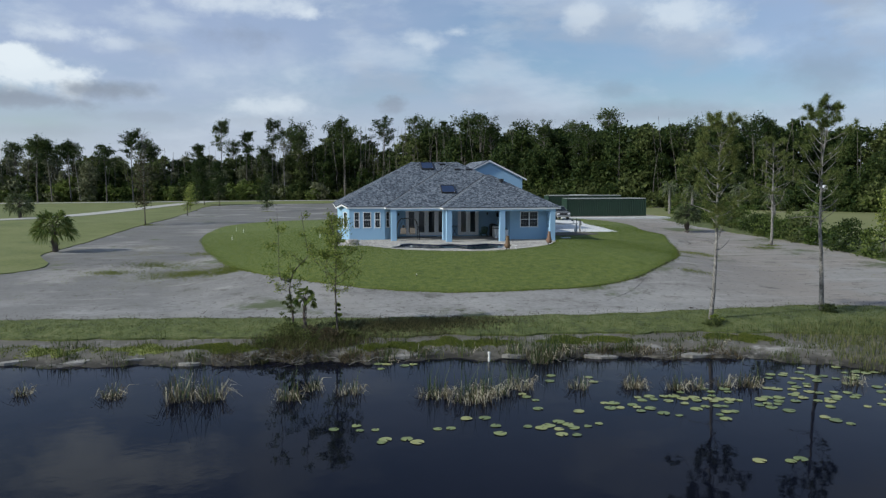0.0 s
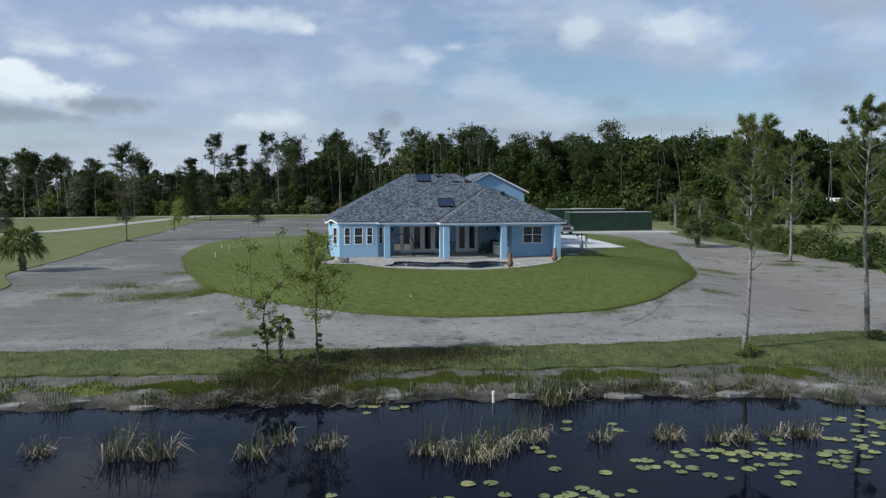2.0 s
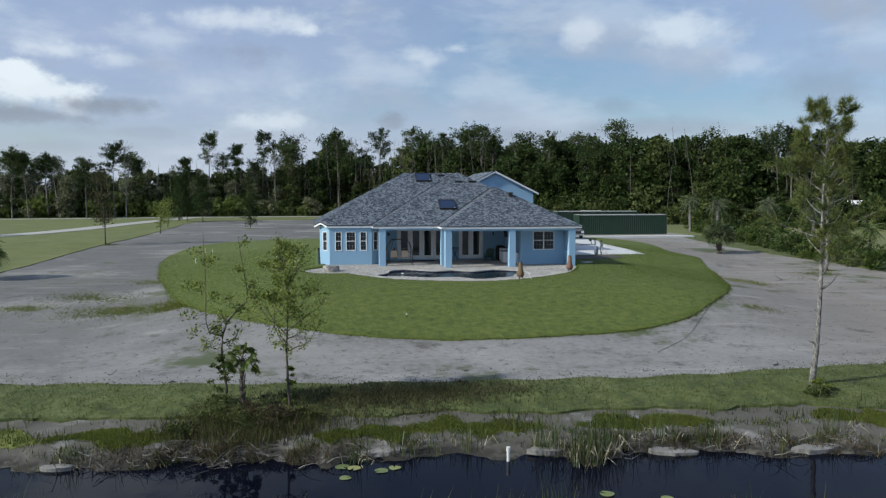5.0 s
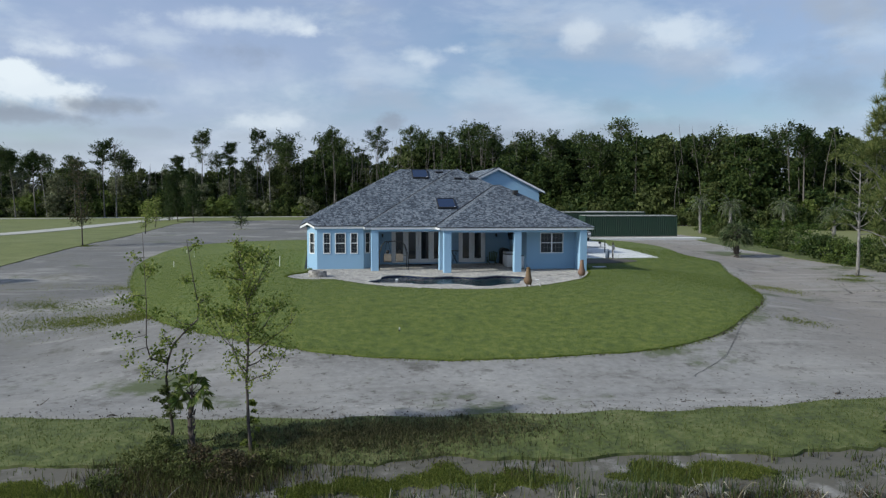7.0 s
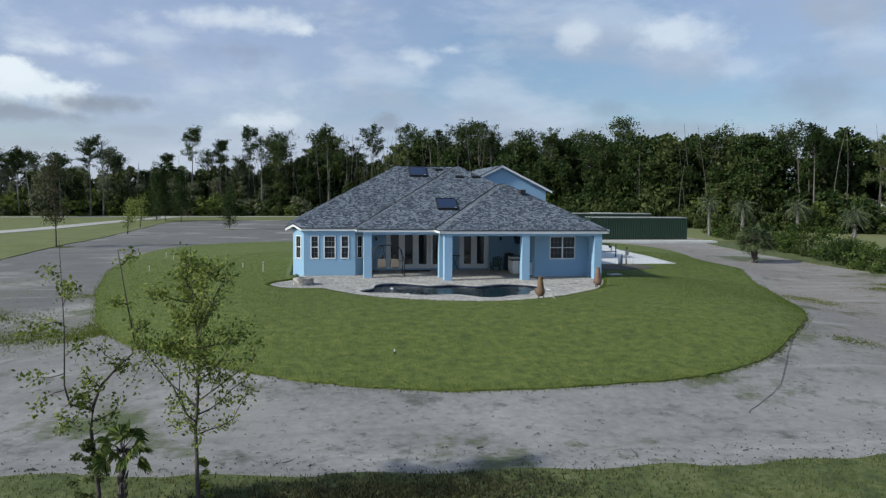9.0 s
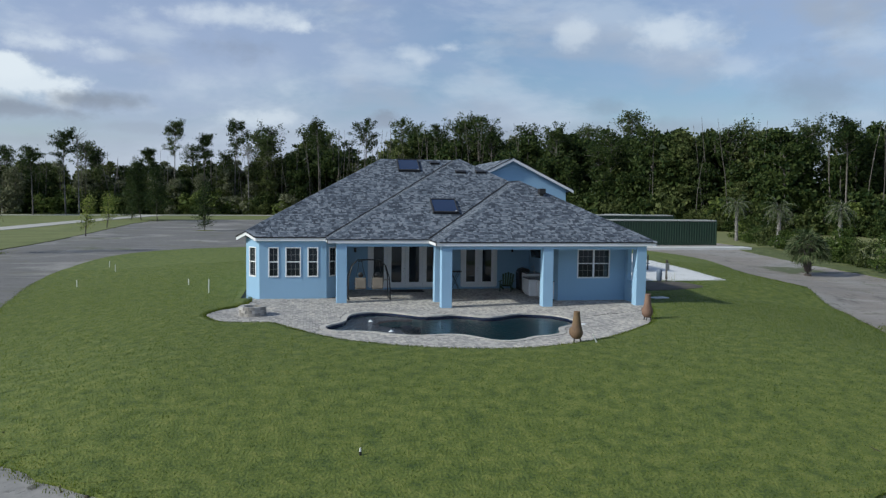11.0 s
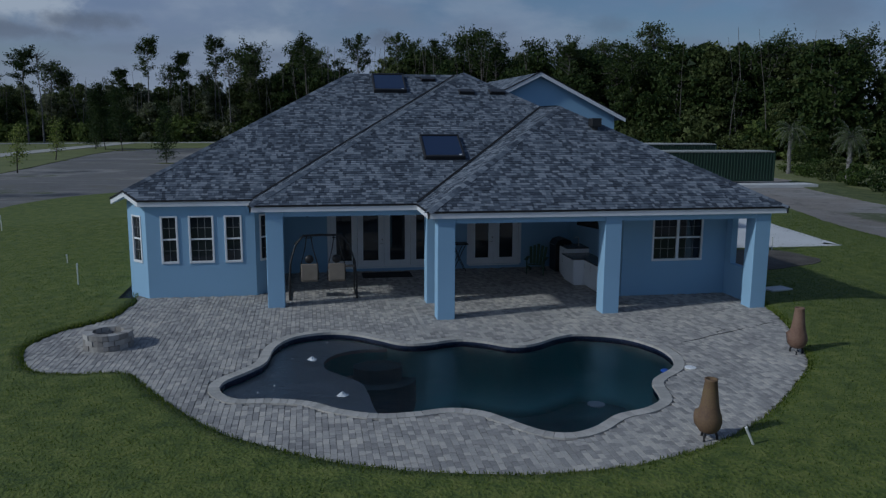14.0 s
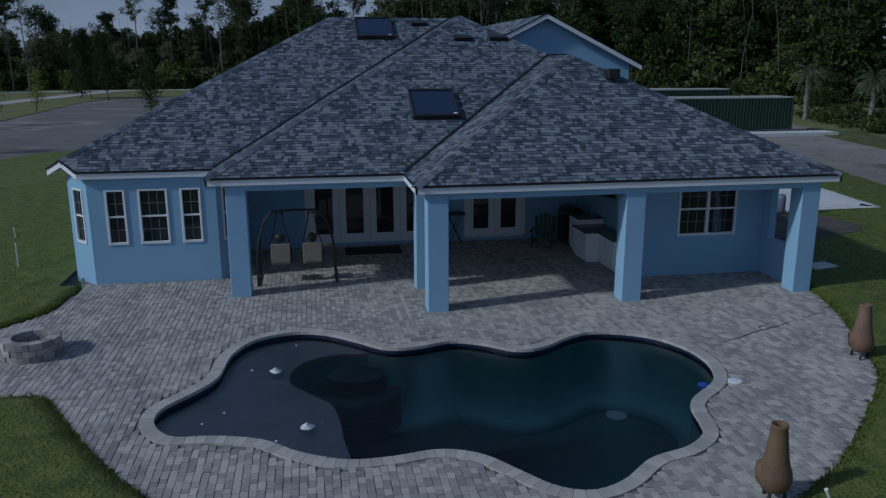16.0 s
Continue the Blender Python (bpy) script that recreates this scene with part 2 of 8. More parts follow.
M_SHINGLE = material("asphalt_shingle", [(0.036, 0.046, 0.064), (0.078, 0.096, 0.126), (0.125, 0.147, 0.180), (0.205, 0.23, 0.265)], 1.2, 0.92, 0.5, 60, island=0.74, bump_dist=0.006)
M_SHINGLE_ONE = material("asphalt_shingle_single", [(0.036, 0.046, 0.064), (0.078, 0.096, 0.126), (0.125, 0.147, 0.180), (0.205, 0.23, 0.265)], 1.2, 0.92, 0.5, 60, vary=0.74, bump_dist=0.006)
M_PAVER = material("tumbled_paver", [(0.21, 0.202, 0.194), (0.315, 0.302, 0.284), (0.41, 0.388, 0.357), (0.54, 0.502, 0.44)], 0.8, 0.9, 0.5, 25, island=0.44, bump_dist=0.006)
M_PAVER_ONE = material("tumbled_paver_single", [(0.21, 0.202, 0.194), (0.315, 0.302, 0.284), (0.41, 0.388, 0.357), (0.54, 0.502, 0.44)], 0.8, 0.9, 0.5, 25, vary=0.44, bump_dist=0.006)
M_JOINT = material("joint_sand", [(0.17, 0.16, 0.148), (0.26, 0.245, 0.225)], 2, 0.95, 0.3, 40)
M_COPING = material("travertine_coping", [(0.34, 0.325, 0.295), (0.50, 0.475, 0.43)], 1.5, 0.85, 0.4, 30, vary=0.35, bump_dist=0.005)
M_GLASS = glass_material("window_glass")
M_BARK = material("grey_bark", [(0.080, 0.074, 0.068), (0.185, 0.175, 0.163), (0.32, 0.305, 0.285)], 7, 0.95, 1.0, 22, stretch=(1, 1, 0.45), bump_dist=0.03, tight=0.5)
M_BARKD = material("dark_bark", [(0.05, 0.04, 0.034), (0.12, 0.10, 0.085)], 3, 0.95, 0.8, 14, stretch=(1, 1, 0.25), bump_dist=0.02)
M_PINE = leaf_material("pine_needles", [(0.075, 0.110, 0.032), (0.150, 0.185, 0.055), (0.25, 0.27, 0.095)], trans=0.5)
M_OAK = leaf_material("oak_leaves", [(0.017, 0.034, 0.010), (0.034, 0.056, 0.015), (0.060, 0.083, 0.023)])
M_FRESH = leaf_material("fresh_leaves", [(0.095, 0.140, 0.026), (0.19, 0.240, 0.046), (0.32, 0.35, 0.10)], trans=0.5)
M_GREENC = material("green_container_paint", [(0.005, 0.024, 0.011), (0.008, 0.034, 0.016)], 0.6, 0.5, 0.05, 20)


# ---- mesh helpers ----
class Geo:
    """Gathers vertices and faces of one mesh."""
    def __init__(self):
        self.v, self.f = [], []

    def add(self, verts, faces):
        n = len(self.v)
        self.v.extend(tuple(p) for p in verts)
        self.f.extend(tuple(i + n for i in f) for f in faces)
        return self

    def box(self, x0, x1, y0, y1, z0, z1, m=None, ch=0.0):
        """A box; ch: the chamfer on its upright and level edges."""
        if ch:
            bm = bmesh.new()
            bmesh.ops.create_cube(bm, size=1, matrix=Matrix.Translation(((x0 + x1) / 2, (y0 + y1) / 2, (z0 + z1) / 2)) @ Matrix.Diagonal((x1 - x0, y1 - y0, z1 - z0, 1)))
            bmesh.ops.bevel(bm, geom=bm.edges[:], offset=ch, segments=1, affect='EDGES')
            bm.verts.ensure_lookup_table()
            vs = [v.co.copy() for v in bm.verts]
            fs = [[v.index for v in f.verts] for f in bm.faces]
            bm.free()
        else:
            vs = [Vector((x, y, z)) for z in (z0, z1) for y in (y0, y1) for x in (x0, x1)]
            fs = [(0, 2, 3, 1), (4, 5, 7, 6), (0, 1, 5, 4), (2, 6, 7, 3), (0, 4, 6, 2), (1, 3, 7, 5)]
        if m is not None:
            vs = [m @ v for v in vs]
        return self.add(vs, fs)

    def tube(self, pts, radii, sides=8, caps=True):
        """A tube along points; radii: one, or one for each point."""
        pts = [Vector(p) for p in pts]
        if not hasattr(radii, "__len__"):
            radii = [radii] * len(pts)
        rings, up = [], Vector((0.013, 0.021, 1))
        for i, p in enumerate(pts):
            d = (pts[min(i + 1, len(pts) - 1)] - pts[max(i - 1, 0)]).normalized()
            a = d.cross(up)
            if a.length < 0.05:
                a = d.cross(Vector((1, 0.1, 0)))
            a.normalize()
            b = d.cross(a)
            rings.append([p + radii[i] * (math.cos(k * math.tau / sides) * a + math.sin(k * math.tau / sides) * b) for k in range(sides)])
        vs = [v for r in rings for v in r]
        fs = [(i * sides + k, i * sides + (k + 1) % sides, (i + 1) * sides + (k + 1) % sides, (i + 1) * sides + k) for i in range(len(pts) - 1) for k in range(sides)]
        if caps:
            fs += [tuple(range(sides - 1, -1, -1)), tuple(range((len(pts) - 1) * sides, len(pts) * sides))]
        return self.add(vs, fs)

    def lathe(self, profile, sides=24, cx=0, cy=0):
        """A turned body from (radius, z) pairs."""
        n = len(profile)
        vs = [(cx + r * math.cos(k * math.tau / sides), cy + r * math.sin(k * math.tau / sides), z) for r, z in profile for k in range(sides)]
        fs = [(i * sides + k, i * sides + (k + 1) % sides, (i + 1) * sides + (k + 1) % sides, (i + 1) * sides + k) for i in range(n - 1) for k in range(sides)]
        return self.add(vs, fs)

    def prism(self, poly, z0, z1, m=None):
        """An upright prism over a polygon in plan, counter-clockwise."""
        n = len(poly)
        vs = [Vector((x, y, z)) for z in (z0, z1) for x, y in poly]
        if m is not None:
            vs = [m @ v for v in vs]
        fs = [tuple(range(n - 1, -1, -1)), tuple(range(n, 2 * n))] + [(i, (i + 1) % n, n + (i + 1) % n, n + i) for i in range(n)]
        return self.add(vs, fs)

    def mesh(self, name, mat, smooth=False):
        me = bpy.data.meshes.new(name)
        me.from_pydata(self.v, [], self.f)
        if mat:
            me.materials.append(mat)
        if smooth:
            me.shade_smooth()
        me.update()
        return me


def part(name, geo, mat, parent=None, label="", smooth=False, at=None):
    """Links geo as one mesh object, under a thing or a part."""
    ob = new(name, geo if isinstance(geo, bpy.types.Mesh) else geo.mesh(name, mat, smooth))
    if at is not None:
        ob.matrix_basis = at
    if parent is not None:
        ob.parent = parent
    return tagged(ob, label)


def thing(name, label, category, m=None, group="", kind=""):
    ob = new(name)
    ob.empty_display_size = 0.2
    if m is not None:
        ob.matrix_basis = m
    return tagged(ob, label, category, group, kind)


def big_mesh(name, verts, tris, mat, smooth=False):
    """A mesh of triangles (or quads) from arrays."""
    verts, tris = np.asarray(verts, np.float32).reshape(-1, 3), np.asarray(tris, np.int32)
    k = tris.shape[1]
    me = bpy.data.meshes.new(name)
    me.vertices.add(len(verts)); me.vertices.foreach_set("co", verts.ravel())
    me.loops.add(tris.size); me.loops.foreach_set("vertex_index", tris.ravel())
    me.polygons.add(len(tris)); me.polygons.foreach_set("loop_start", np.arange(0, tris.size, k, dtype=np.int32))
    me.materials.append(mat)
    me.update(calc_edges=True)
    if smooth:
        me.shade_smooth()
    return me


def smoothstep(t):
    t = np.clip(t, 0, 1)
    return t * t * (3 - 2 * t)


def spline(ctrl, n, closed=True):
    """A smooth closed outline through a few control points."""
    c = np.array(ctrl, float)
    out, k = [], len(c)
    for i in range(k if closed else k - 1):
        if closed:
            p0, p1, p2, p3 = c[i - 1], c[i], c[(i + 1) % k], c[(i + 2) % k]
        else:
            p0, p1, p2, p3 = c[max(i - 1, 0)], c[i], c[i + 1], c[min(i + 2, k - 1)]
        for j in range(n):
            t = j / n
            out.append(0.5 * (2 * p1 + (p2 - p0) * t + (2 * p0 - 5 * p1 + 4 * p2 - p3) * t * t + (3 * p1 - p0 - 3 * p2 + p3) * t ** 3))
    if not closed:
        out.append(c[-1])
    return np.array(out)


def inside(poly, x, y):
    """Whether points lie in a polygon (arrays)."""
    x, y = np.asarray(x, float), np.asarray(y, float)
    r = np.zeros(x.shape, bool)
    px, py = poly[:, 0], poly[:, 1]
    for i in range(len(poly)):
        x0, y0, x1, y1 = px[i - 1], py[i - 1], px[i], py[i]
        if y0 == y1:
            continue
        hit = ((y0 > y) != (y1 > y)) & (x < (x1 - x0) * (y - y0) / (y1 - y0) + x0)
        r ^= hit
    return r


def edge_distance(poly, x, y):
    """Distance of points from a polygon's outline."""
    d = np.full(np.shape(x), 1e9)
    for i in range(len(poly)):
        a, b = poly[i - 1], poly[i]
        e = b - a
        t = np.clip(((x - a[0]) * e[0] + (y - a[1]) * e[1]) / max(e @ e, 1e-9), 0, 1)
        d = np.minimum(d, np.hypot(x - a[0] - t * e[0], y - a[1] - t * e[1]))
    return d


# ---- the lie of the land ----
WATER = -2.75


def shore_y(x):
    """The bank's foot, where the water begins."""
    x = np.asarray(x, float)
    return np.interp(x, [-70.71, -40.95, -21.1, -6.14, 6.81, 12.69, 20.49, 38.07, 67.48], [-20.48, -27.11, -31.57, -32.66, -34.22, -37.6, -43.38, -55.43, -72.3]) + 0.20 * np.sin(x * 0.9) + 0.22 * np.sin(x * 2.3 + 1) + 0.20 * np.sin(x * 5.1 + 2 * np.sin(x * 0.7)) + 0.10 * np.sin(x * 11.3)


def road_near(x):
    """The near edge of the sand track, at the top of the bank."""
    x = np.asarray(x, float)
    return np.interp(x, [-70.72, -26.84, -18.87, -8.93, 4.04, 10.05, 17.07, 21.03, 38.74, 68.24], [-20.73, -24.22, -25.06, -26.63, -27.59, -27.11, -26.63, -27.96, -36.15, -50.61])


def height(x, y):
    x, y = np.asarray(x, float), np.asarray(y, float)
    dx = np.maximum(np.maximum(-9.2 - x, x - 11 - 8.5 * smoothstep((y - 3.6) / 4.8)), 0)
    dy = np.maximum(np.maximum(-8.6 - y, y - 31), 0)
    d = np.hypot(dx, dy / 1.2)
    far = np.interp(y, [-16.9, 2.4, 18, 41], [-1.88, -1.1, -0.9, -0.1])
    z = far * smoothstep(d / 14)
    rn, sh = road_near(x), shore_y(x)
    t = np.clip((rn - y) / np.maximum(rn - sh, 0.5), 0, None)      # 0 at the track, 1 at the water
    bank = np.interp(t, [0, 0.25, 0.42, 0.8, 0.97, 1.0, 1.5, 4], [-1.88, -2.02, -2.28, -2.42, -2.62, -2.75, -3.3, -4.2])
    return np.where(y < rn, bank, z)


# outlines in plan
LAWN = spline([(-3.11, -20.48), (4.19, -20.24), (8.34, -19.04), (12.04, -16.15), (16.22, -10.85), (21.83, 0.96), (23.75, 7.23), (25.59, 16.87), (29.07, 30.73), (24.43, 40.97), (10.51, 43.38), (-7.49, 43.38), (-20.7, 37.36), (-23.66, 24.1), (-21.86, 9.64), (-19.08, -2.41), (-16.57, -10.6), (-13.35, -15.67), (-8.66, -18.92)], 10)
PATIO = spline([(-8.6, 3.2), (-8.72, 2), (-8.98, 1.26), (-9.82, 0.2), (-10.16, -0.9), (-9.97, -1.94), (-9.4, -3.05), (-8.49, -3.4), (-7.4, -3.5), (-6.62, -4.75), (-6.05, -5.7), (-4.95, -7.2), (-3.8, -8.15), (-2.74, -8.8), (-1.2, -9.32), (0.2, -9.55), (1.4, -9.5), (2.86, -9.12), (4.15, -8.45), (5.4, -7.5), (6.45, -6.5), (7.4, -5.55), (8, -4.7), (8.75, -3.1), (9.35, -1.8), (9.9, 0), (10.15, 1.6), (9.9, 4.4), (0, 8.6), (-8, 7)], 6)
POOL = spline([(-5.34, -4.83), (-4.98, -5.42), (-4.23, -5.54), (-3.51, -5.8), (-2.97, -6.28), (-2.26, -6.65), (-1.54, -6.67), (-0.84, -6.58), (-0.26, -6.83), (0.17, -7.38), (0.57, -7.89), (1.05, -8.09), (1.6, -7.9), (2.23, -7.39), (2.91, -7.16), (3.36, -6.82), (3.52, -6.47), (3.68, -5.8), (3.97, -5.43), (4.6, -4.88), (4.93, -4.1), (4.88, -3.17), (4.37, -2.34), (3.42, -1.93), (2.75, -2.1), (1.99, -2.61), (1.4, -2.66), (0.83, -2.2), (0.2, -1.93), (-0.58, -2.14), (-1.2, -2.1), (-1.77, -1.54), (-2.4, -1), (-3.1, -0.8), (-3.9, -1.12), (-4.34, -1.95), (-4.5, -3.1), (-4.9, -3.78), (-5.28, -4.28)], 5)


# ---- ground and water ----
def build_ground():
    """One sheet to the horizon, fine near the camera's way and coarse far off."""
    xs = np.unique(np.concatenate([np.linspace(-2500, -120, 14), np.linspace(-120, -45, 40), np.linspace(-45, 45, 226), np.linspace(45, 120, 40), np.linspace(120, 2500, 14)]))
    ys = np.unique(np.concatenate([np.linspace(-300, -72, 14), np.linspace(-72, 36, 250), np.linspace(36, 180, 60), np.linspace(180, 4000, 16)]))
    X, Y = np.meshgrid(xs, ys)
    Z = height(X, Y)
    ripple = np.vectorize(lambda a, b: noise.noise((a * 0.5, b * 0.5, 0)) * 0.05 + noise.noise((a * 1.9, b * 1.9, 3)) * 0.022)(X, Y)
    near = (np.abs(X) < 60) & (Y < 72) & ~inside(PATIO, X, Y)
    track = (Y > road_near(X)) & (Y < -17)
    Z = Z + ripple * near * np.where(track, 0.7, 1.0)
    hole = inside(POOL, X, Y) | (edge_distance(POOL, X, Y) < 0.25)
    Z = np.where(hole, -2.6, Z)
    pad = (inside(PATIO, X, Y) | ((X > -9.4) & (X < 10) & (Y > 1.8) & (Y < 23))) & ~hole
    Z = np.where(pad, -0.12, Z)
    n, m = X.shape
    idx = np.arange(n * m).reshape(n, m)
    q = np.stack([idx[:-1, :-1], idx[:-1, 1:], idx[1:, 1:], idx[1:, :-1]], -1).reshape(-1, 4)
    me = big_mesh("ground", np.stack([X, Y, Z], -1), q, M_GROUND, True)
    tagged(new("ground", me), "grey sandy ground with weedy patches round the lawn and pond", "ground", kind="structure")


def sheet(name, poly, step, lift, mat, label, category, side=0.06, hole=None):
    """A turf sheet over the ground inside an outline, with a real edge."""
    poly = np.asarray(poly)
    x0, y0 = poly.min(0) - step
    x1, y1 = poly.max(0) + step
    gx, gy = np.arange(x0, x1, step), np.arange(y0, y1, step)
    X, Y = np.meshgrid(gx, gy)
    ins = inside(poly, X, Y) & (edge_distance(poly, X, Y) > step * 0.35)
    if hole is not None:
        ins &= ~hole(X, Y)
    # cells wholly inside, and a fan of quads that carries the edge to the outline
    Z = height(X, Y) + lift
    idx = -np.ones(X.shape, int)
    idx[ins] = np.arange(ins.sum())
    verts = list(np.stack([X[ins], Y[ins], Z[ins]], -1))
    faces = []
    full = ins[:-1, :-1] & ins[:-1, 1:] & ins[1:, 1:] & ins[1:, :-1]
    for r, c in zip(*np.nonzero(full)):
        faces.append((idx[r, c], idx[r, c + 1], idx[r + 1, c + 1], idx[r + 1, c]))
    # outline strip: outer ring (top and foot) and an inner ring, overlapping the cells by a little
    nxt, prv = np.roll(poly, -1, 0), np.roll(poly, 1, 0)
    t = nxt - prv
    nrm = np.stack([-t[:, 1], t[:, 0]], -1) / np.maximum(np.hypot(t[:, 0], t[:, 1])[:, None], 1e-6)
    inner = poly + nrm * step * 1.6
    n0, k = len(verts), len(poly)
    jit = np.array([noise.noise((p[0] * 1.7, p[1] * 1.7, 5)) for p in poly])[:, None] * 0.14
    outer = poly + nrm * jit
    verts += list(np.column_stack([outer, height(outer[:, 0], outer[:, 1]) - side]))
    verts += list(np.column_stack([outer + nrm * 0.02, height(outer[:, 0], outer[:, 1]) + lift * 0.85]))
    verts += list(np.column_stack([inner, height(inner[:, 0], inner[:, 1]) + lift - 0.004]))
    verts += list(np.column_stack([outer + nrm * 0.02, height(outer[:, 0], outer[:, 1]) + lift * 0.85]))     # a sharp upper edge
    for i in range(k):
        j = (i + 1) % k
        faces += [(n0 + i, n0 + j, n0 + 3 * k + j, n0 + 3 * k + i), (n0 + k + i, n0 + k + j, n0 + 2 * k + j, n0 + 2 * k + i)]
    me = bpy.data.meshes.new(name)
    me.from_pydata([tuple(map(float, v)) for v in verts], [], [tuple(map(int, f)) for f in faces])
    me.materials.append(mat)
    me.shade_smooth()
    return tagged(new(name, me), label, category, kind="structure")


def ground_material():
    """Pale sand with grey, damp, ruddy and weedy patches."""
    m = material("sandy_ground", [(0.165, 0.158, 0.150), (0.248, 0.240, 0.230), (0.33, 0.32, 0.305)], 0.30, 0.95, 0.55, 3.6, bump_dist=0.05, coords="World", tight=0.9)
    nt = m.node_tree
    N, L = nt.nodes.new, nt.links.new
    p = nt.nodes["Principled BSDF"]
    ramp = [n for n in nt.nodes if n.type == 'VALTORGB'][0]
    pos = N("ShaderNodeNewGeometry").outputs["Position"]

    def patch(scale, lo, hi, loc, rough=0.6):
        mp = N("ShaderNodeMapping"); mp.inputs["Location"].default_value = loc
        L(pos, mp.inputs[0])
        no = N("ShaderNodeTexNoise"); no.inputs["Scale"].default_value, no.inputs["Detail"].default_value = scale, 7
        no.inputs["Roughness"].default_value = rough
        L(mp.outputs[0], no.inputs["Vector"])
        r = N("ShaderNodeMapRange"); r.interpolation_type = 'SMOOTHSTEP'
        r.inputs[1].default_value, r.inputs[2].default_value = lo, hi
        L(no.outputs["Fac"], r.inputs[0])
        return r.outputs[0]

    def over(base, fac, col):
        mx = N("ShaderNodeMix"); mx.data_type = 'RGBA'
        L(fac, mx.inputs[0]); L(base, mx.inputs[6]); mx.inputs[7].default_value = (*col, 1)
        return mx.outputs[2]

    # dark gravel further back, pale sand on the track
    sp = N("ShaderNodeSeparateXYZ"); L(pos, sp.inputs[0])
    yr = N("ShaderNodeMapRange"); yr.interpolation_type = 'SMOOTHSTEP'
    yr.inputs[1].default_value, yr.inputs[2].default_value = -23.0, 2.4
    L(sp.outputs["Y"], yr.inputs[0])
    c = over(ramp.outputs[0], yr.outputs[0], (0.100, 0.097, 0.093))
    xr = N("ShaderNodeMapRange"); xr.interpolation_type = 'SMOOTHSTEP'
    xr.inputs[1].default_value, xr.inputs[2].default_value = 9.0, 20.0
    L(sp.outputs["X"], xr.inputs[0])
    both = N("ShaderNodeMath"); both.operation = 'MULTIPLY'
    L(xr.outputs[0], both.inputs[0]); L(patch(0.16, 0.20, 0.42, (2, 6, 0), 0.6), both.inputs[1])
    c = over(c, both.outputs[0], (0.238, 0.209, 0.182))      # ruddy clay on the far side
    dr = N("ShaderNodeMapRange"); dr.interpolation_type = 'SMOOTHSTEP'
    dr.inputs[1].default_value, dr.inputs[2].default_value, dr.inputs[4].default_value = -8.0, -22.0, 0.75
    L(sp.outputs["X"], dr.inputs[0])
    damp = N("ShaderNodeMath"); damp.operation = 'MULTIPLY'
    L(dr.outputs[0], damp.inputs[0]); L(patch(0.14, 0.32, 0.56, (23, 14, 0), 0.65), damp.inputs[1])
    c = over(c, damp.outputs[0], (0.135, 0.130, 0.124))      # damp sand
    grain = N("ShaderNodeMix"); grain.data_type, grain.blend_type = 'RGBA', 'MIX'
    grain.inputs[0].default_value = 0.82
    L(ramp.outputs[0], grain.inputs[6]); L(c, grain.inputs[7])
    c = over(grain.outputs[2], patch(0.09, 0.50, 0.64, (3, 9, 0)), (0.27, 0.257, 0.24))
    c = over(c, patch(0.55, 0.54, 0.70, (13, 4, 0), 0.72), (0.105, 0.098, 0.086))
    c = over(c, patch(2.4, 0.57, 0.70, (5, 21, 0), 0.7), (0.075, 0.072, 0.058))
    c = over(c, patch(3.5, 0.60, 0.74, (15, 1, 0), 0.7), (0.36, 0.35, 0.33))

    weedy = N("ShaderNodeMath"); weedy.operation = 'MULTIPLY'
    inland = N("ShaderNodeMath"); inland.operation = 'MULTIPLY_ADD'; inland.inputs[1].default_value, inland.inputs[2].default_value = -0.75, 1.0
    L(xr.outputs[0], inland.inputs[0])
    back = N("ShaderNodeMath"); back.operation = 'MULTIPLY'
    L(yr.outputs[0], back.inputs[0]); L(inland.outputs[0], back.inputs[1])
    L(back.outputs[0], weedy.inputs[0]); L(patch(0.24, 0.52, 0.66, (41, 7, 0), 0.78), weedy.inputs[1])
    c = over(c, weedy.outputs[0], (0.140, 0.134, 0.098))     # thin weeds and brown earth on the yard
    c = over(c, patch(5.5, 0.62, 0.72, (2, 31, 0), 0.75), (0.10, 0.092, 0.08))

    def streak(lo, hi, loc):
        mp = N("ShaderNodeMapping"); mp.inputs["Location"].default_value = loc
        mp.inputs["Scale"].default_value, mp.inputs["Rotation"].default_value = (0.10, 1.0, 1.0), (0, 0, radians(4))
        L(pos, mp.inputs[0])
        no = N("ShaderNodeTexNoise"); no.inputs["Scale"].default_value, no.inputs["Detail"].default_value = 1.1, 8
        no.inputs["Roughness"].default_value = 0.62
        L(mp.outputs[0], no.inputs["Vector"])
        r = N("ShaderNodeMapRange"); r.interpolation_type = 'SMOOTHSTEP'
        r.inputs[1].default_value, r.inputs[2].default_value, r.inputs[4].default_value = lo, hi, 0.36
        L(no.outputs["Fac"], r.inputs[0])
        return r.outputs[0]

    c = over(c, streak(0.50, 0.66, (0, 3, 0)), (0.17, 0.16, 0.15))       # wheel tracks
    c = over(c, streak(0.54, 0.70, (9, 31, 0)), (0.42, 0.40, 0.375))
    c = over(c, patch(0.13, 0.56, 0.66, (31, 2, 0), 0.7), (0.085, 0.10, 0.045))
    zr = N("ShaderNodeMapRange"); zr.interpolation_type = 'SMOOTHSTEP'
    zr.inputs[1].default_value, zr.inputs[2].default_value = -2.02, -2.26
    L(sp.outputs["Z"], zr.inputs[0])
    mud = N("ShaderNodeMath"); mud.operation = 'MULTIPLY'
    L(zr.outputs[0], mud.inputs[0]); L(patch(0.9, 0.30, 0.50, (11, 5, 0), 0.65), mud.inputs[1])
    c = over(c, mud.outputs[0], (0.105, 0.097, 0.080))     # damp peaty bank
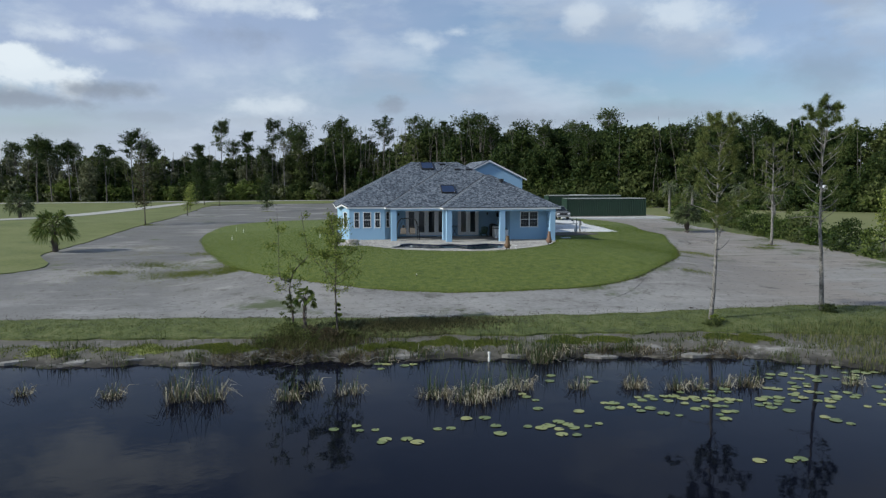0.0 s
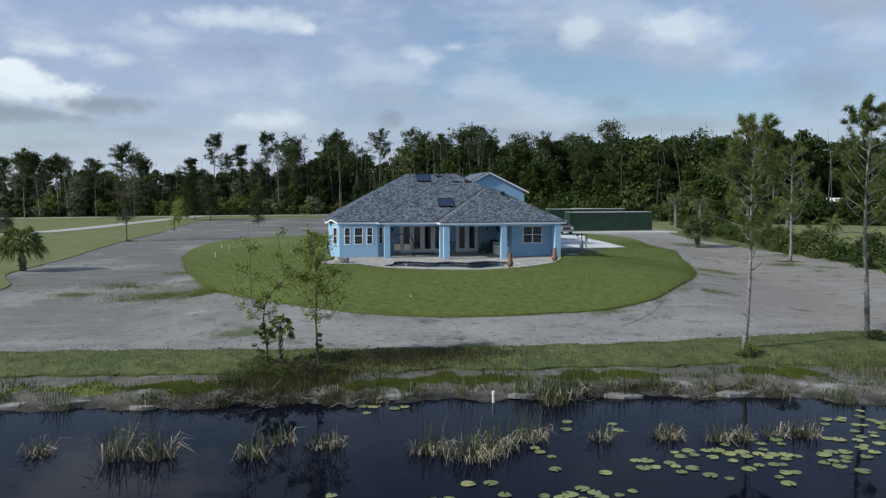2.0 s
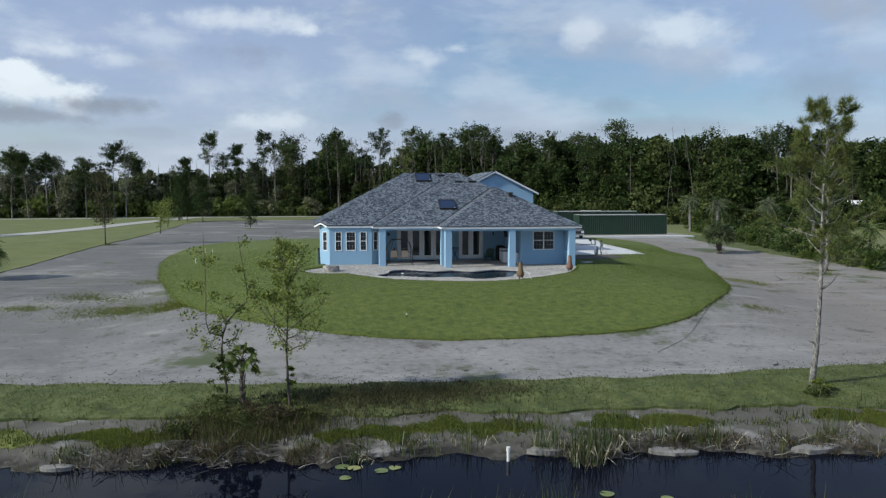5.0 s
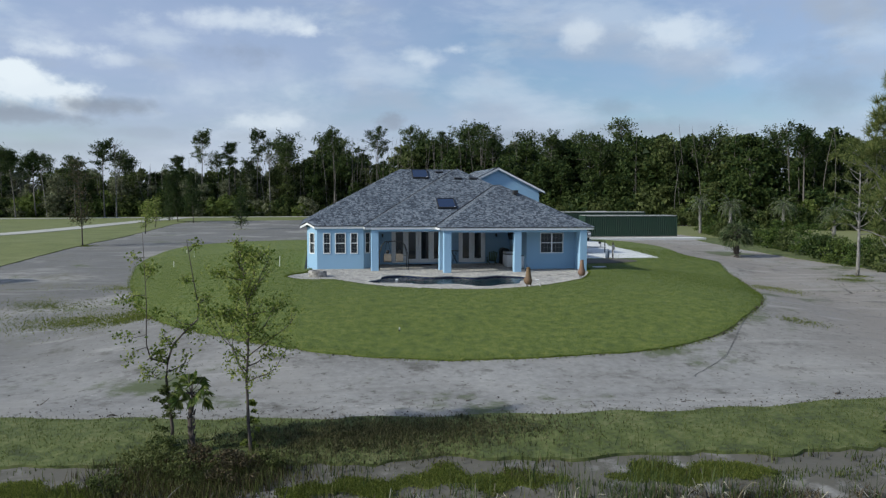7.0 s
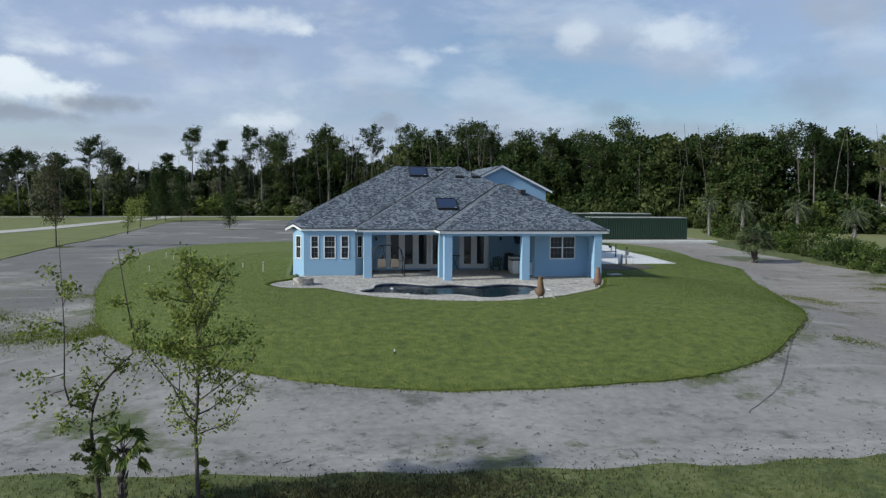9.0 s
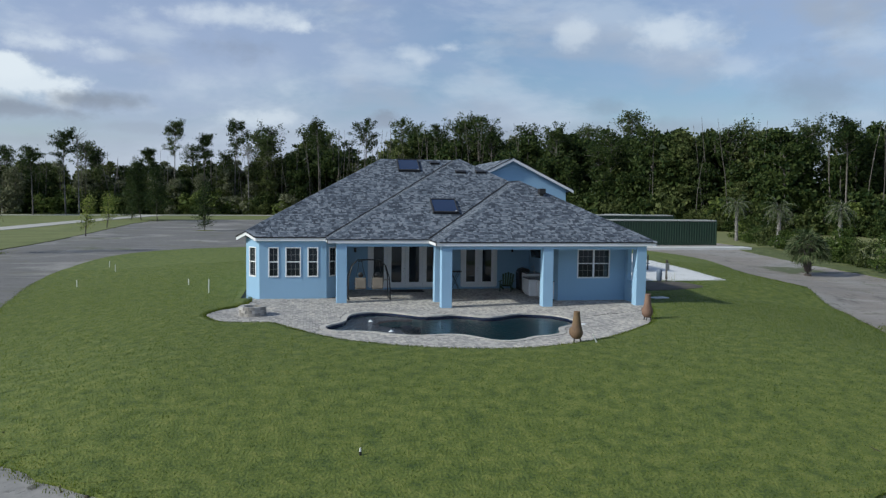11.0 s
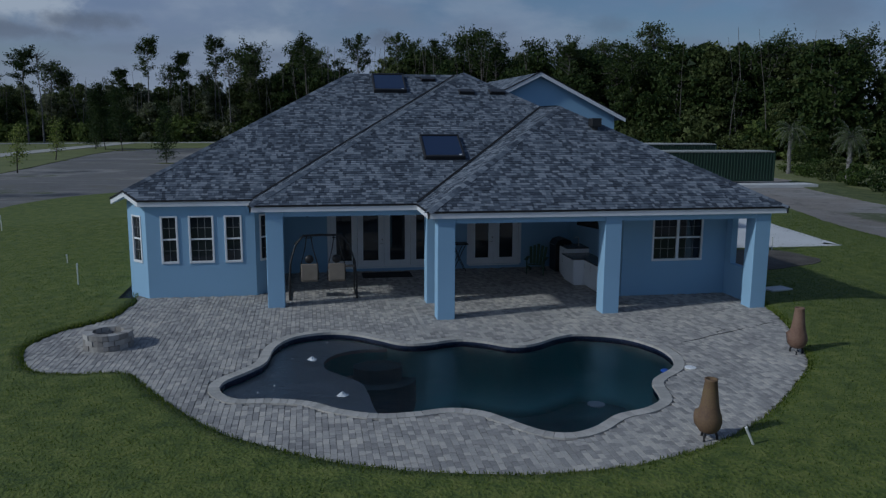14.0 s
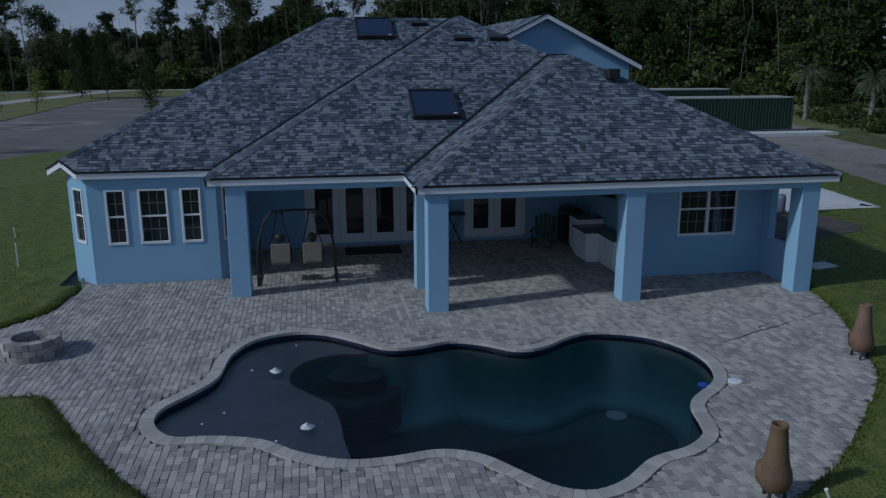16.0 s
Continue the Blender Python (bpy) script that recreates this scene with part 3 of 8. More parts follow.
    c = over(c, patch(1.3, 0.60, 0.72, (7, 17, 0), 0.7), (0.11, 0.10, 0.085))
    wr = N("ShaderNodeMapRange"); wr.interpolation_type = 'SMOOTHSTEP'
    wr.inputs[1].default_value, wr.inputs[2].default_value = -2.50, -2.66
    L(sp.outputs["Z"], wr.inputs[0])
    wet = N("ShaderNodeMath"); wet.operation = 'MULTIPLY'
    L(wr.outputs[0], wet.inputs[0]); L(patch(1.6, 0.36, 0.50, (3, 8, 0), 0.7), wet.inputs[1])
    c = over(c, wet.outputs[0], (0.030, 0.027, 0.022))     # wet black mud at the waterline
    L(c, p.inputs["Base Color"])
    return m


M_GROUND = ground_material()


def water_material(name, col, wave, dist):
    m = bpy.data.materials.new(name)
    m.use_nodes = True
    nt = m.node_tree
    p = nt.nodes["Principled BSDF"]
    p.inputs["Base Color"].default_value = (*col, 1)
    p.inputs["Roughness"].default_value, p.inputs["IOR"].default_value = 0.03, 1.33
    p.inputs["Specular IOR Level"].default_value = 0.085
    p.inputs["Specular Tint"].default_value = (0.80, 0.80, 1.0, 1)
    pos = nt.nodes.new("ShaderNodeNewGeometry")
    no = nt.nodes.new("ShaderNodeTexNoise")
    no.inputs["Scale"].default_value, no.inputs["Detail"].default_value = wave, 3
    bu = nt.nodes.new("ShaderNodeBump"); bu.inputs["Strength"].default_value, bu.inputs["Distance"].default_value = 1.0, dist
    nt.links.new(pos.outputs["Position"], no.inputs["Vector"])
    nt.links.new(no.outputs["Fac"], bu.inputs["Height"]); nt.links.new(bu.outputs[0], p.inputs["Normal"])
    return m


build_ground()
sheet("lawn", LAWN, 0.5, 0.07, M_LAWN, "mown green lawn on a low mound round the house", "lawn",
      hole=lambda x, y: inside(PATIO, x, y) | (edge_distance(PATIO, x, y) < 0.3) | ((x > -9) & (x < 9.8) & (y > 2) & (y < 22.5)))


def lawn_collar():
    """Turf that meets the patio in a smooth edge."""
    k = len(PATIO)
    t = np.roll(PATIO, -1, 0) - np.roll(PATIO, 1, 0)
    out = np.stack([t[:, 1], -t[:, 0]], -1) / np.hypot(t[:, 0], t[:, 1])[:, None]
    jit = np.array([noise.noise((p[0] * 1.5, p[1] * 1.5, 2)) for p in PATIO])[:, None] * 0.05
    rings = [(PATIO + out * (0.02 + jit), -0.05), (PATIO + out * (0.05 + jit), 0.05), (PATIO + out * 0.35, 0.075), (PATIO + out * 0.95, 0.074)]
    vs, fs = [], []
    for r, (p, z) in enumerate(rings):
        vs += [(float(a), float(b), float(height(a, b)) + z) for a, b in p]
        if r:
            fs += [((r - 1) * k + i, r * k + i, r * k + (i + 1) % k, (r - 1) * k + (i + 1) % k) for i in range(k)]
    keep = [f for f in fs if vs[f[0]][1] < 4.2]
    me = bpy.data.meshes.new("lawn_edge")
    me.from_pydata(vs, [], keep)
    me.materials.append(M_LAWN)
    me.shade_smooth()
    tagged(new("lawn_edge", me), "turf edge of the lawn against the pavers", "lawn", kind="structure")


lawn_collar()


def turf_lip():
    """Dark crumbling soil where the lawn breaks off to the sand."""
    rng = random.Random(17)
    g = Geo()
    k = len(LAWN)
    run = [i for i in range(k) if LAWN[i][0] > 6.5 and LAWN[i][1] < 3 or LAWN[i][1] < -16.5]
    for i in run:
        a, b = Vector((*LAWN[i], 0)), Vector((*LAWN[(i + 1) % k], 0))
        n = max(1, int((b - a).length / 0.22))
        out = Vector((b.y - a.y, a.x - b.x, 0)).normalized()
        heavy = 1.0 if a.x > 6.5 else 0.55
        for q in range(n):
            if rng.random() < (0.12 if heavy == 1.0 else 0.45):
                continue
            p = a + (b - a) * ((q + rng.uniform(-0.3, 0.3)) / n) + out * rng.uniform(-0.06, 0.10)
            r = rng.uniform(0.035, 0.085) * heavy
            z = float(height(p.x, p.y))
            g.lathe([(0.0, z - 0.04), (r * 1.25, z - 0.01), (r * rng.uniform(0.8, 1.1), z + r * 0.55), (r * 0.4, z + r * rng.uniform(0.8, 1.1)), (0.0, z + r * 0.9)], 6, p.x, p.y)
    tagged(part("turf_lip", g, M_LIP), "dark crumbled soil along the lawn edge", "soil", kind="stuff")


M_LIP = material("turf_edge_soil", [(0.030, 0.027, 0.018), (0.060, 0.052, 0.034), (0.095, 0.085, 0.055)], 2, 0.95, 0.8, 12, island=0.5, coords="World")
turf_lip()
_x = np.linspace(-60, 33.0, 190)
_up, _dn = road_near(_x) - 0.05 + 0.12 * np.sin(_x * 1.7), road_near(_x) * 0.52 + shore_y(_x) * 0.48 + 0.10 * np.sin(_x * 1.1)
BANK = np.concatenate([np.stack([_x, _dn], -1), np.stack([_x, _up], -1)[::-1]])
sheet("bank_grass", BANK, 0.4, 0.10, M_BANK, "rough grass along the top of the pond bank", "grass")
LEFT_LAWN = np.concatenate([np.array([(-35.55, -7.23), (-34.99, 6.03), (-34.43, 19.28), (-33.67, 32.54), (-32.52, 48.2), (-33.73, 79.53), (-34.97, 101.22), (-36.38, 118.09)]), np.array([(-55.84, 119.3), (-105.84, 119.3), (-109.16, 24.1), (-80.59, -16.87)])])
LEFT_LAWN = spline(LEFT_LAWN, 8)
sheet("far_lawn", LEFT_LAWN, 1.2, 0.07, M_LAWNFAR, "neighbouring mown lawn beyond the track", "lawn")

water = big_mesh("pond_water", [(-400, -400, WATER), (400, -400, WATER), (400, -18, WATER), (-400, -18, WATER)], [(0, 1, 2, 3)], water_material("pond_water", (0.003, 0.004, 0.010), 0.9, 0.006))
tagged(new("water", water), "dark still pond water reflecting the sky", "water", kind="structure")


# ---- the house ----
SLOPE, EAVE = 0.545, 3.0
XL, XM, XA, XR = -9.46, -5.10, -0.28, 10.36        # eaves: bay end, porch end, gabled part, right
YL, YM, YR, YB = 3.78, 2.00, -0.08, 19.24          # eaves: bay, porch, projecting part, back
HALF = (XR - XM) / 2                                # run of the main slopes
RUN = (XR - XA) / 2                                 # run of the projecting hip
YRIDGE = YL + HALF
PEAKX = XM + HALF
house = thing("house", "single-storey light blue stucco house with grey shingle hip roof", "house")


def roof_plane(corners, height_at):
    return [Vector((x, y, EAVE + SLOPE * height_at(x, y))) for x, y in corners]


CUT = 0.98
ROOFS = {
    "front_hip": ([(XA, YR), (XR, YR), (XA + RUN, YR + RUN)], lambda x, y: y - YR, (1, 0)),
    "hip_side": ([(XA, YM), (XA, YR), (XA + RUN, YR + RUN), (XA + RUN, YM + RUN)], lambda x, y: x - XA, (0, -1)),
    "porch_front": ([(XM, YM), (XA, YM), (XA + RUN, YM + RUN), (PEAKX, YM + HALF)], lambda x, y: y - YM, (1, 0)),
    "porch_side": ([(XM, YL), (XM, YM), (PEAKX, YM + HALF), (PEAKX, YL + HALF)], lambda x, y: x - XM, (0, -1)),
    "bay_front": ([(XL + CUT, YL), (XM, YL), (PEAKX, YL + HALF), (XL + HALF, YRIDGE), (XL + CUT / 2, YL + CUT / 2)], lambda x, y: y - YL, (1, 0)),
    "left": ([(XL, YB), (XL, YL + CUT), (XL + CUT / 2, YL + CUT / 2), (XL + HALF, YRIDGE)], lambda x, y: x - XL, (0, -1)),
    "right": ([(XR, YR), (XR, YB), (PEAKX, YRIDGE), (PEAKX, YM + HALF), (XA + RUN, YM + RUN), (XA + RUN, YR + RUN)], lambda x, y: XR - x, (0, 1)),
    "back": ([(XR, YB), (XL, YB), (XL + HALF, YRIDGE), (PEAKX, YRIDGE)], lambda x, y: YB - y, (-1, 0)),
}


def span(poly, v):
    """Where a level line crosses a polygon given in (u, v)."""
    us = []
    for i in range(len(poly)):
        (u0, v0), (u1, v1) = poly[i - 1], poly[i]
        if (v0 <= v) != (v1 <= v):
            us.append(u0 + (u1 - u0) * (v - v0) / (v1 - v0))
    return (min(us), max(us)) if len(us) > 1 else None


def lay_shingles(corners, height_at, along, rng, exposure=0.128):
    """Courses of shingle tabs on one slope, as lists of eight corners each."""
    A = Vector((along[0], along[1], 0))
    pts = roof_plane(corners, height_at)
    n = (pts[1] - pts[0]).cross(pts[2] - pts[0]).normalized()
    if n.z < 0:
        n = -n
    U = n.cross(A).normalized()
    if U.z < 0:
        U = -U
    o = pts[0]
    uv = [((p - o).dot(A), (p - o).dot(U)) for p in pts]
    v, top, tabs, row = min(b for a, b in uv), max(b for a, b in uv), [], 0
    while v < top - 0.02:
        v1 = min(v + exposure, top - 0.004)
        lo, hi = span(uv, v + 0.002), span(uv, v1 - 0.002)
        if lo and hi:
            u = min(lo[0], hi[0]) - rng.random() * 0.3
            end = max(lo[1], hi[1])
            while u < end:
                w = rng.choice((0.06, 0.09, 0.12, 0.15, 0.21))
                a0, a1 = max(u, lo[0]), min(u + w, lo[1])
                b0, b1 = max(u, hi[0]), min(u + w, hi[1])
                if a1 - a0 > 0.015 or b1 - b0 > 0.015:
                    a0, a1 = min(a0, a1), max(a0, a1)
                    b0, b1 = min(b0, b1), max(b0, b1)
                    th = rng.choice((0.010, 0.016, 0.022))
                    q = [o + A * a + U * b + n * (0.004 + c) for a, b, c in ((a0, v - 0.012, th), (a1, v - 0.012, th), (b1, v1, 0.004), (b0, v1, 0.004))]
                    f = [o + A * a + U * (v - 0.012) + n * 0.002 for a in (a0, a1)]
                    tabs.append(q + f)
                u += w + 0.004
        v, row = v1 if v1 < top - 0.01 else top, row + 1
    return tabs


def build_roof():
    rng = random.Random(4)
    roof = part("roof", Geo(), M_FASCIA, house, "grey architectural shingle hip roof")
    deck, tabs = Geo(), []
    for key, (corners, height_at, along) in ROOFS.items():
        pts = roof_plane(corners, height_at)
        n = len(pts)
        deck.add(pts + [p - Vector((0, 0, 0.10)) for p in pts], [tuple(range(n)), tuple(range(2 * n - 1, n - 1, -1))])
        tabs += [(key, t) for t in lay_shingles(corners, height_at, along, rng)]
    me = deck.mesh("roof", M_FASCIA)
    roof.data = me
    near = sorted((t for k, t in tabs if k == "front_hip"), key=lambda t: t[0].y)[:300]
    chosen = {id(t) for t in near}
    faces = [(0, 1, 2, 3), (4, 5, 1, 0), (4, 0, 3), (5, 2, 1)]
    rest = Geo()
    for k, t in tabs:
        if id(t) not in chosen:
            rest.add(t, faces)
    tagged(part("shingles", rest, M_SHINGLE, roof), kind="stuff")
    for t in near:
        g = Geo().add([p - t[0] for p in t], faces)
        part("shingle", g, M_SHINGLE_ONE, roof, at=Matrix.Translation(t[0]))
    # hip and ridge caps
    z = lambda h: EAVE + SLOPE * h + 0.02
    lines = [((XA, YR, z(0)), (XA + RUN, YR + RUN, z(RUN))), ((XR, YR, z(0)), (XA + RUN, YR + RUN, z(RUN))),
             ((XA + RUN, YR + RUN, z(RUN)), (XA + RUN, YM + RUN, z(RUN))), ((XA + RUN, YM + RUN, z(RUN)), (PEAKX, YM + HALF, z(HALF))),
             ((XM, YM, z(0)), (PEAKX, YM + HALF, z(HALF))), ((PEAKX, YM + HALF, z(HALF)), (PEAKX, YRIDGE, z(HALF))),
             ((XL + CUT / 2, YL + CUT / 2, z(CUT / 2)), (XL + HALF, YRIDGE, z(HALF))), ((XL + HALF, YRIDGE, z(HALF)), (PEAKX, YRIDGE, z(HALF))),
             ((XL, YB, z(0)), (XL + HALF, YRIDGE, z(HALF))), ((XR, YB, z(0)), (PEAKX, YRIDGE, z(HALF)))]
    cap = Geo()
    for a, b in lines:
        a, b = Vector(a), Vector(b)
        d = (b - a).normalized()
        s = d.cross(Vector((0, 0, 1))).normalized()
        k = int((b - a).length / 0.2)
        drop = 0.055 if abs(d.z) > 0.01 else 0.085
        for i in range(k):
            p, q = a + (b - a) * (i / k), a + (b - a) * ((i + 1.15) / k)
            w = 0.15
            cap.add([p + s * w - Vector((0, 0, drop - 0.012)), p + Vector((0, 0, 0.02)), p - s * w - Vector((0, 0, drop - 0.012)),
                     q + s * w - Vector((0, 0, drop)), q + Vector((0, 0, 0.006)), q - s * w - Vector((0, 0, drop))], [(0, 1, 4, 3), (1, 2, 5, 4), (0, 2, 1)])
    tagged(part("ridge_cap", cap, M_SHINGLE, roof), kind="stuff")
    # dark valley strips
    val = Geo()
    for a, b in (((XA, YM, z(0)), (XA + RUN, YM + RUN, z(RUN))), ((XM, YL, z(0)), (PEAKX, YL + HALF, z(HALF)))):
        a, b = Vector(a), Vector(b)
        d = (b - a).normalized()
        s = d.cross(Vector((0, 0, 1))).normalized()
        up = Vector((0, 0, 0.022))
        # the strip lies along the trough, a finger wide on either side
        val.add([a + s * 0.05 + up * 2, a + up, a - s * 0.05 + up * 2, b + s * 0.05 + up * 2, b + up, b - s * 0.05 + up * 2], [(0, 1, 4, 3), (1, 2, 5, 4)])
    part("valley_flashing", val, M_FASCIA, roof, "black valley flashing")
    return roof


def eave_run(pts, name_w="fascia", name_d="drip_edge"):
    """White fascia with a black drip edge along a level or cut eave."""
    w, d = Geo(), Geo()
    for a, b in zip(pts[:-1], pts[1:]):
        a, b = Vector(a), Vector(b)
        e = (b - a).normalized()
        nrm = Vector((e.y, -e.x, 0)).normalized()
        for g, z0, z1, o0, o1 in ((w, -0.175, -0.022, -0.05, 0.0), (d, -0.030, 0.024, -0.03, 0.025)):
            q = [p + nrm * o + Vector((0, 0, z)) for z in (z0, z1) for o in (o0, o1) for p in (a, b)]
            g.add(q, [(0, 1, 3, 2), (4, 6, 7, 5), (2, 3, 7, 6), (0, 4, 5, 1), (0, 2, 6, 4), (1, 5, 7, 3)])
    part(name_w, w, M_WHITE, house, "white fascia board")
    part(name_d, d, M_FASCIA, house, "black metal drip edge")


def wall_with_openings(p, q, openings, thick=0.2, z0=-0.3, z1=EAVE - 0.06, name="wall"):
    """A wall from p to q (outer face on the right of the way p to q), with openings (along0, along1, sill, head) through it."""
    p, q = Vector((*p, 0)), Vector((*q, 0))
    e = (q - p).normalized()
    length = (q - p).length
    inn = Vector((-e.y, e.x, 0))
    made = []

    def slab(a, b, c, d):
        if b - a < 0.004 or d - c < 0.004:
            return
        vs = [p + e * u + inn * t + Vector((0, 0, zz)) for zz in (c, d) for t in (0, thick) for u in (a, b)]
        made.append(part(name, Geo().add(vs, [(0, 2, 3, 1), (4, 5, 7, 6), (0, 1, 5, 4), (2, 6, 7, 3), (0, 4, 6, 2), (1, 3, 7, 5)]), M_STUCCO, house))
    u = 0
    for a, b, s, h in sorted(openings):
        slab(u, a, z0, z1)
        slab(a, b, z0, s)
        slab(a, b, h, z1)
        u = b
    slab(u, length, z0, z1)
    return made, Matrix((( e.x, inn.x, 0, p.x), (e.y, inn.y, 0, p.y), (0, 0, 1, 0), (0, 0, 0, 1)))




def sash_window(m, u0, u1, z0, z1, cols=2, lights=1):
    """A white sash window with muntins, set in an opening of a wall whose frame is m."""
    win = part("window", Geo(), M_WHITE, house, "white vinyl sash window with grilles", at=m)
    fr, w = Geo(), 0.055
    y0, y1 = -0.025, 0.07
    fr.box(u0 - 0.03, u1 + 0.03, y0, y1, z0 - 0.05, z0 + 0.02, ch=0.008)
    fr.box(u0 - 0.03, u1 + 0.03, y0, y1, z1 - 0.03, z1 + 0.02, ch=0.008)
    fr.box(u0 - 0.03, u0 + 0.03, y0, y1, z0 + 0.02, z1 - 0.03, ch=0.008)
    fr.box(u1 - 0.03, u1 + 0.03, y0, y1, z0 + 0.02, z1 - 0.03, ch=0.008)
    win.data = fr.mesh("window", M_WHITE)
    zm = (z0 + z1) / 2
    bays = [(u0 + 0.03 + (u1 - u0 - 0.06) * i / lights, u0 + 0.03 + (u1 - u0 - 0.06) * (i + 1) / lights) for i in range(lights)]
    for i, (a, b) in enumerate(bays):
        if i:
            part("mullion", Geo().box(a - 0.045, a + 0.045, y0 + 0.003, y1, z0 + 0.02, z1 - 0.03, ch=0.006), M_WHITE, win)
        a, b = a + (0.045 if i else 0), b - (0.045 if i < lights - 1 else 0)
        part("meeting_rail", Geo().box(a, b, 0.0, 0.06, zm - 0.026, zm + 0.026, ch=0.006), M_WHITE, win)
        for lo, hi, dep in ((z0 + 0.02, zm - 0.026, 0.035), (zm + 0.026, z1 - 0.03, 0.02)):
            part("pane", Geo().box(a, b, dep, dep + 0.012, lo, hi), M_GLASS, win, "dark reflecting pane")
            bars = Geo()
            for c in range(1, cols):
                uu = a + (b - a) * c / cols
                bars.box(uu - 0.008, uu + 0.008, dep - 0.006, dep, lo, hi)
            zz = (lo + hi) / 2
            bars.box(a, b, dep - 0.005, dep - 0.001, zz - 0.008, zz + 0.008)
            part("grille", bars, M_GRILLE, win, "thin grey grille bars")
    return win


# grille bars: a grey much darker than the white trim
M_GRILLE = material("grille_grey", [(0.16, 0.16, 0.155), (0.22, 0.22, 0.215)], 2, 0.6, 0.0, 30)


def french_door(m, u0, u1, z0, z1, handle=0):
    """One glazed leaf with wide white stiles."""
    leaf = part("door", Geo(), M_WHITE, house, "white glazed french door leaf", at=m)
    g, st = Geo(), 0.205
    g.box(u0, u0 + st, 0.02, 0.065, z0, z1, ch=0.005)
    g.box(u1 - st, u1, 0.02, 0.065, z0, z1, ch=0.005)
    g.box(u0 + st, u1 - st, 0.02, 0.065, z0, z0 + 0.24)
    g.box(u0 + st, u1 - st, 0.02, 0.065, z1 - 0.14, z1)
    leaf.data = g.mesh("door", M_WHITE)
    part("pane", Geo().box(u0 + st, u1 - st, 0.035, 0.05, z0 + 0.24, z1 - 0.14), M_GLASS, leaf, "dark reflecting pane")
    if handle:
        hx = u1 - 0.06 if handle > 0 else u0 + 0.06
        part("door_handle", Geo().tube([(hx, 0.02, 1.0), (hx, -0.03, 1.0), (hx - handle * 0.1, -0.035, 1.0)], 0.011, 6), M_METAL, leaf, "satin metal lever handle")
        part("deadbolt", Geo().tube([(hx, 0.02, 1.15), (hx, -0.012, 1.15)], 0.028, 10), M_METAL, leaf)
    return leaf


M_METAL = material("satin_metal", [(0.35, 0.34, 0.33), (0.5, 0.49, 0.47)], 5, 0.35, 0.02, 50, metal=1.0)
M_BLACK = material("black_metal", [(0.012, 0.012, 0.013), (0.028, 0.027, 0.027)], 4, 0.45, 0.05, 60)


def column(x0, y0, w=0.49):
    return part("column", Geo().box(x0, x0 + w, y0, y0 + w, -0.25, EAVE - 0.12, ch=0.012), M_STUCCO, house, "square blue stucco porch column")


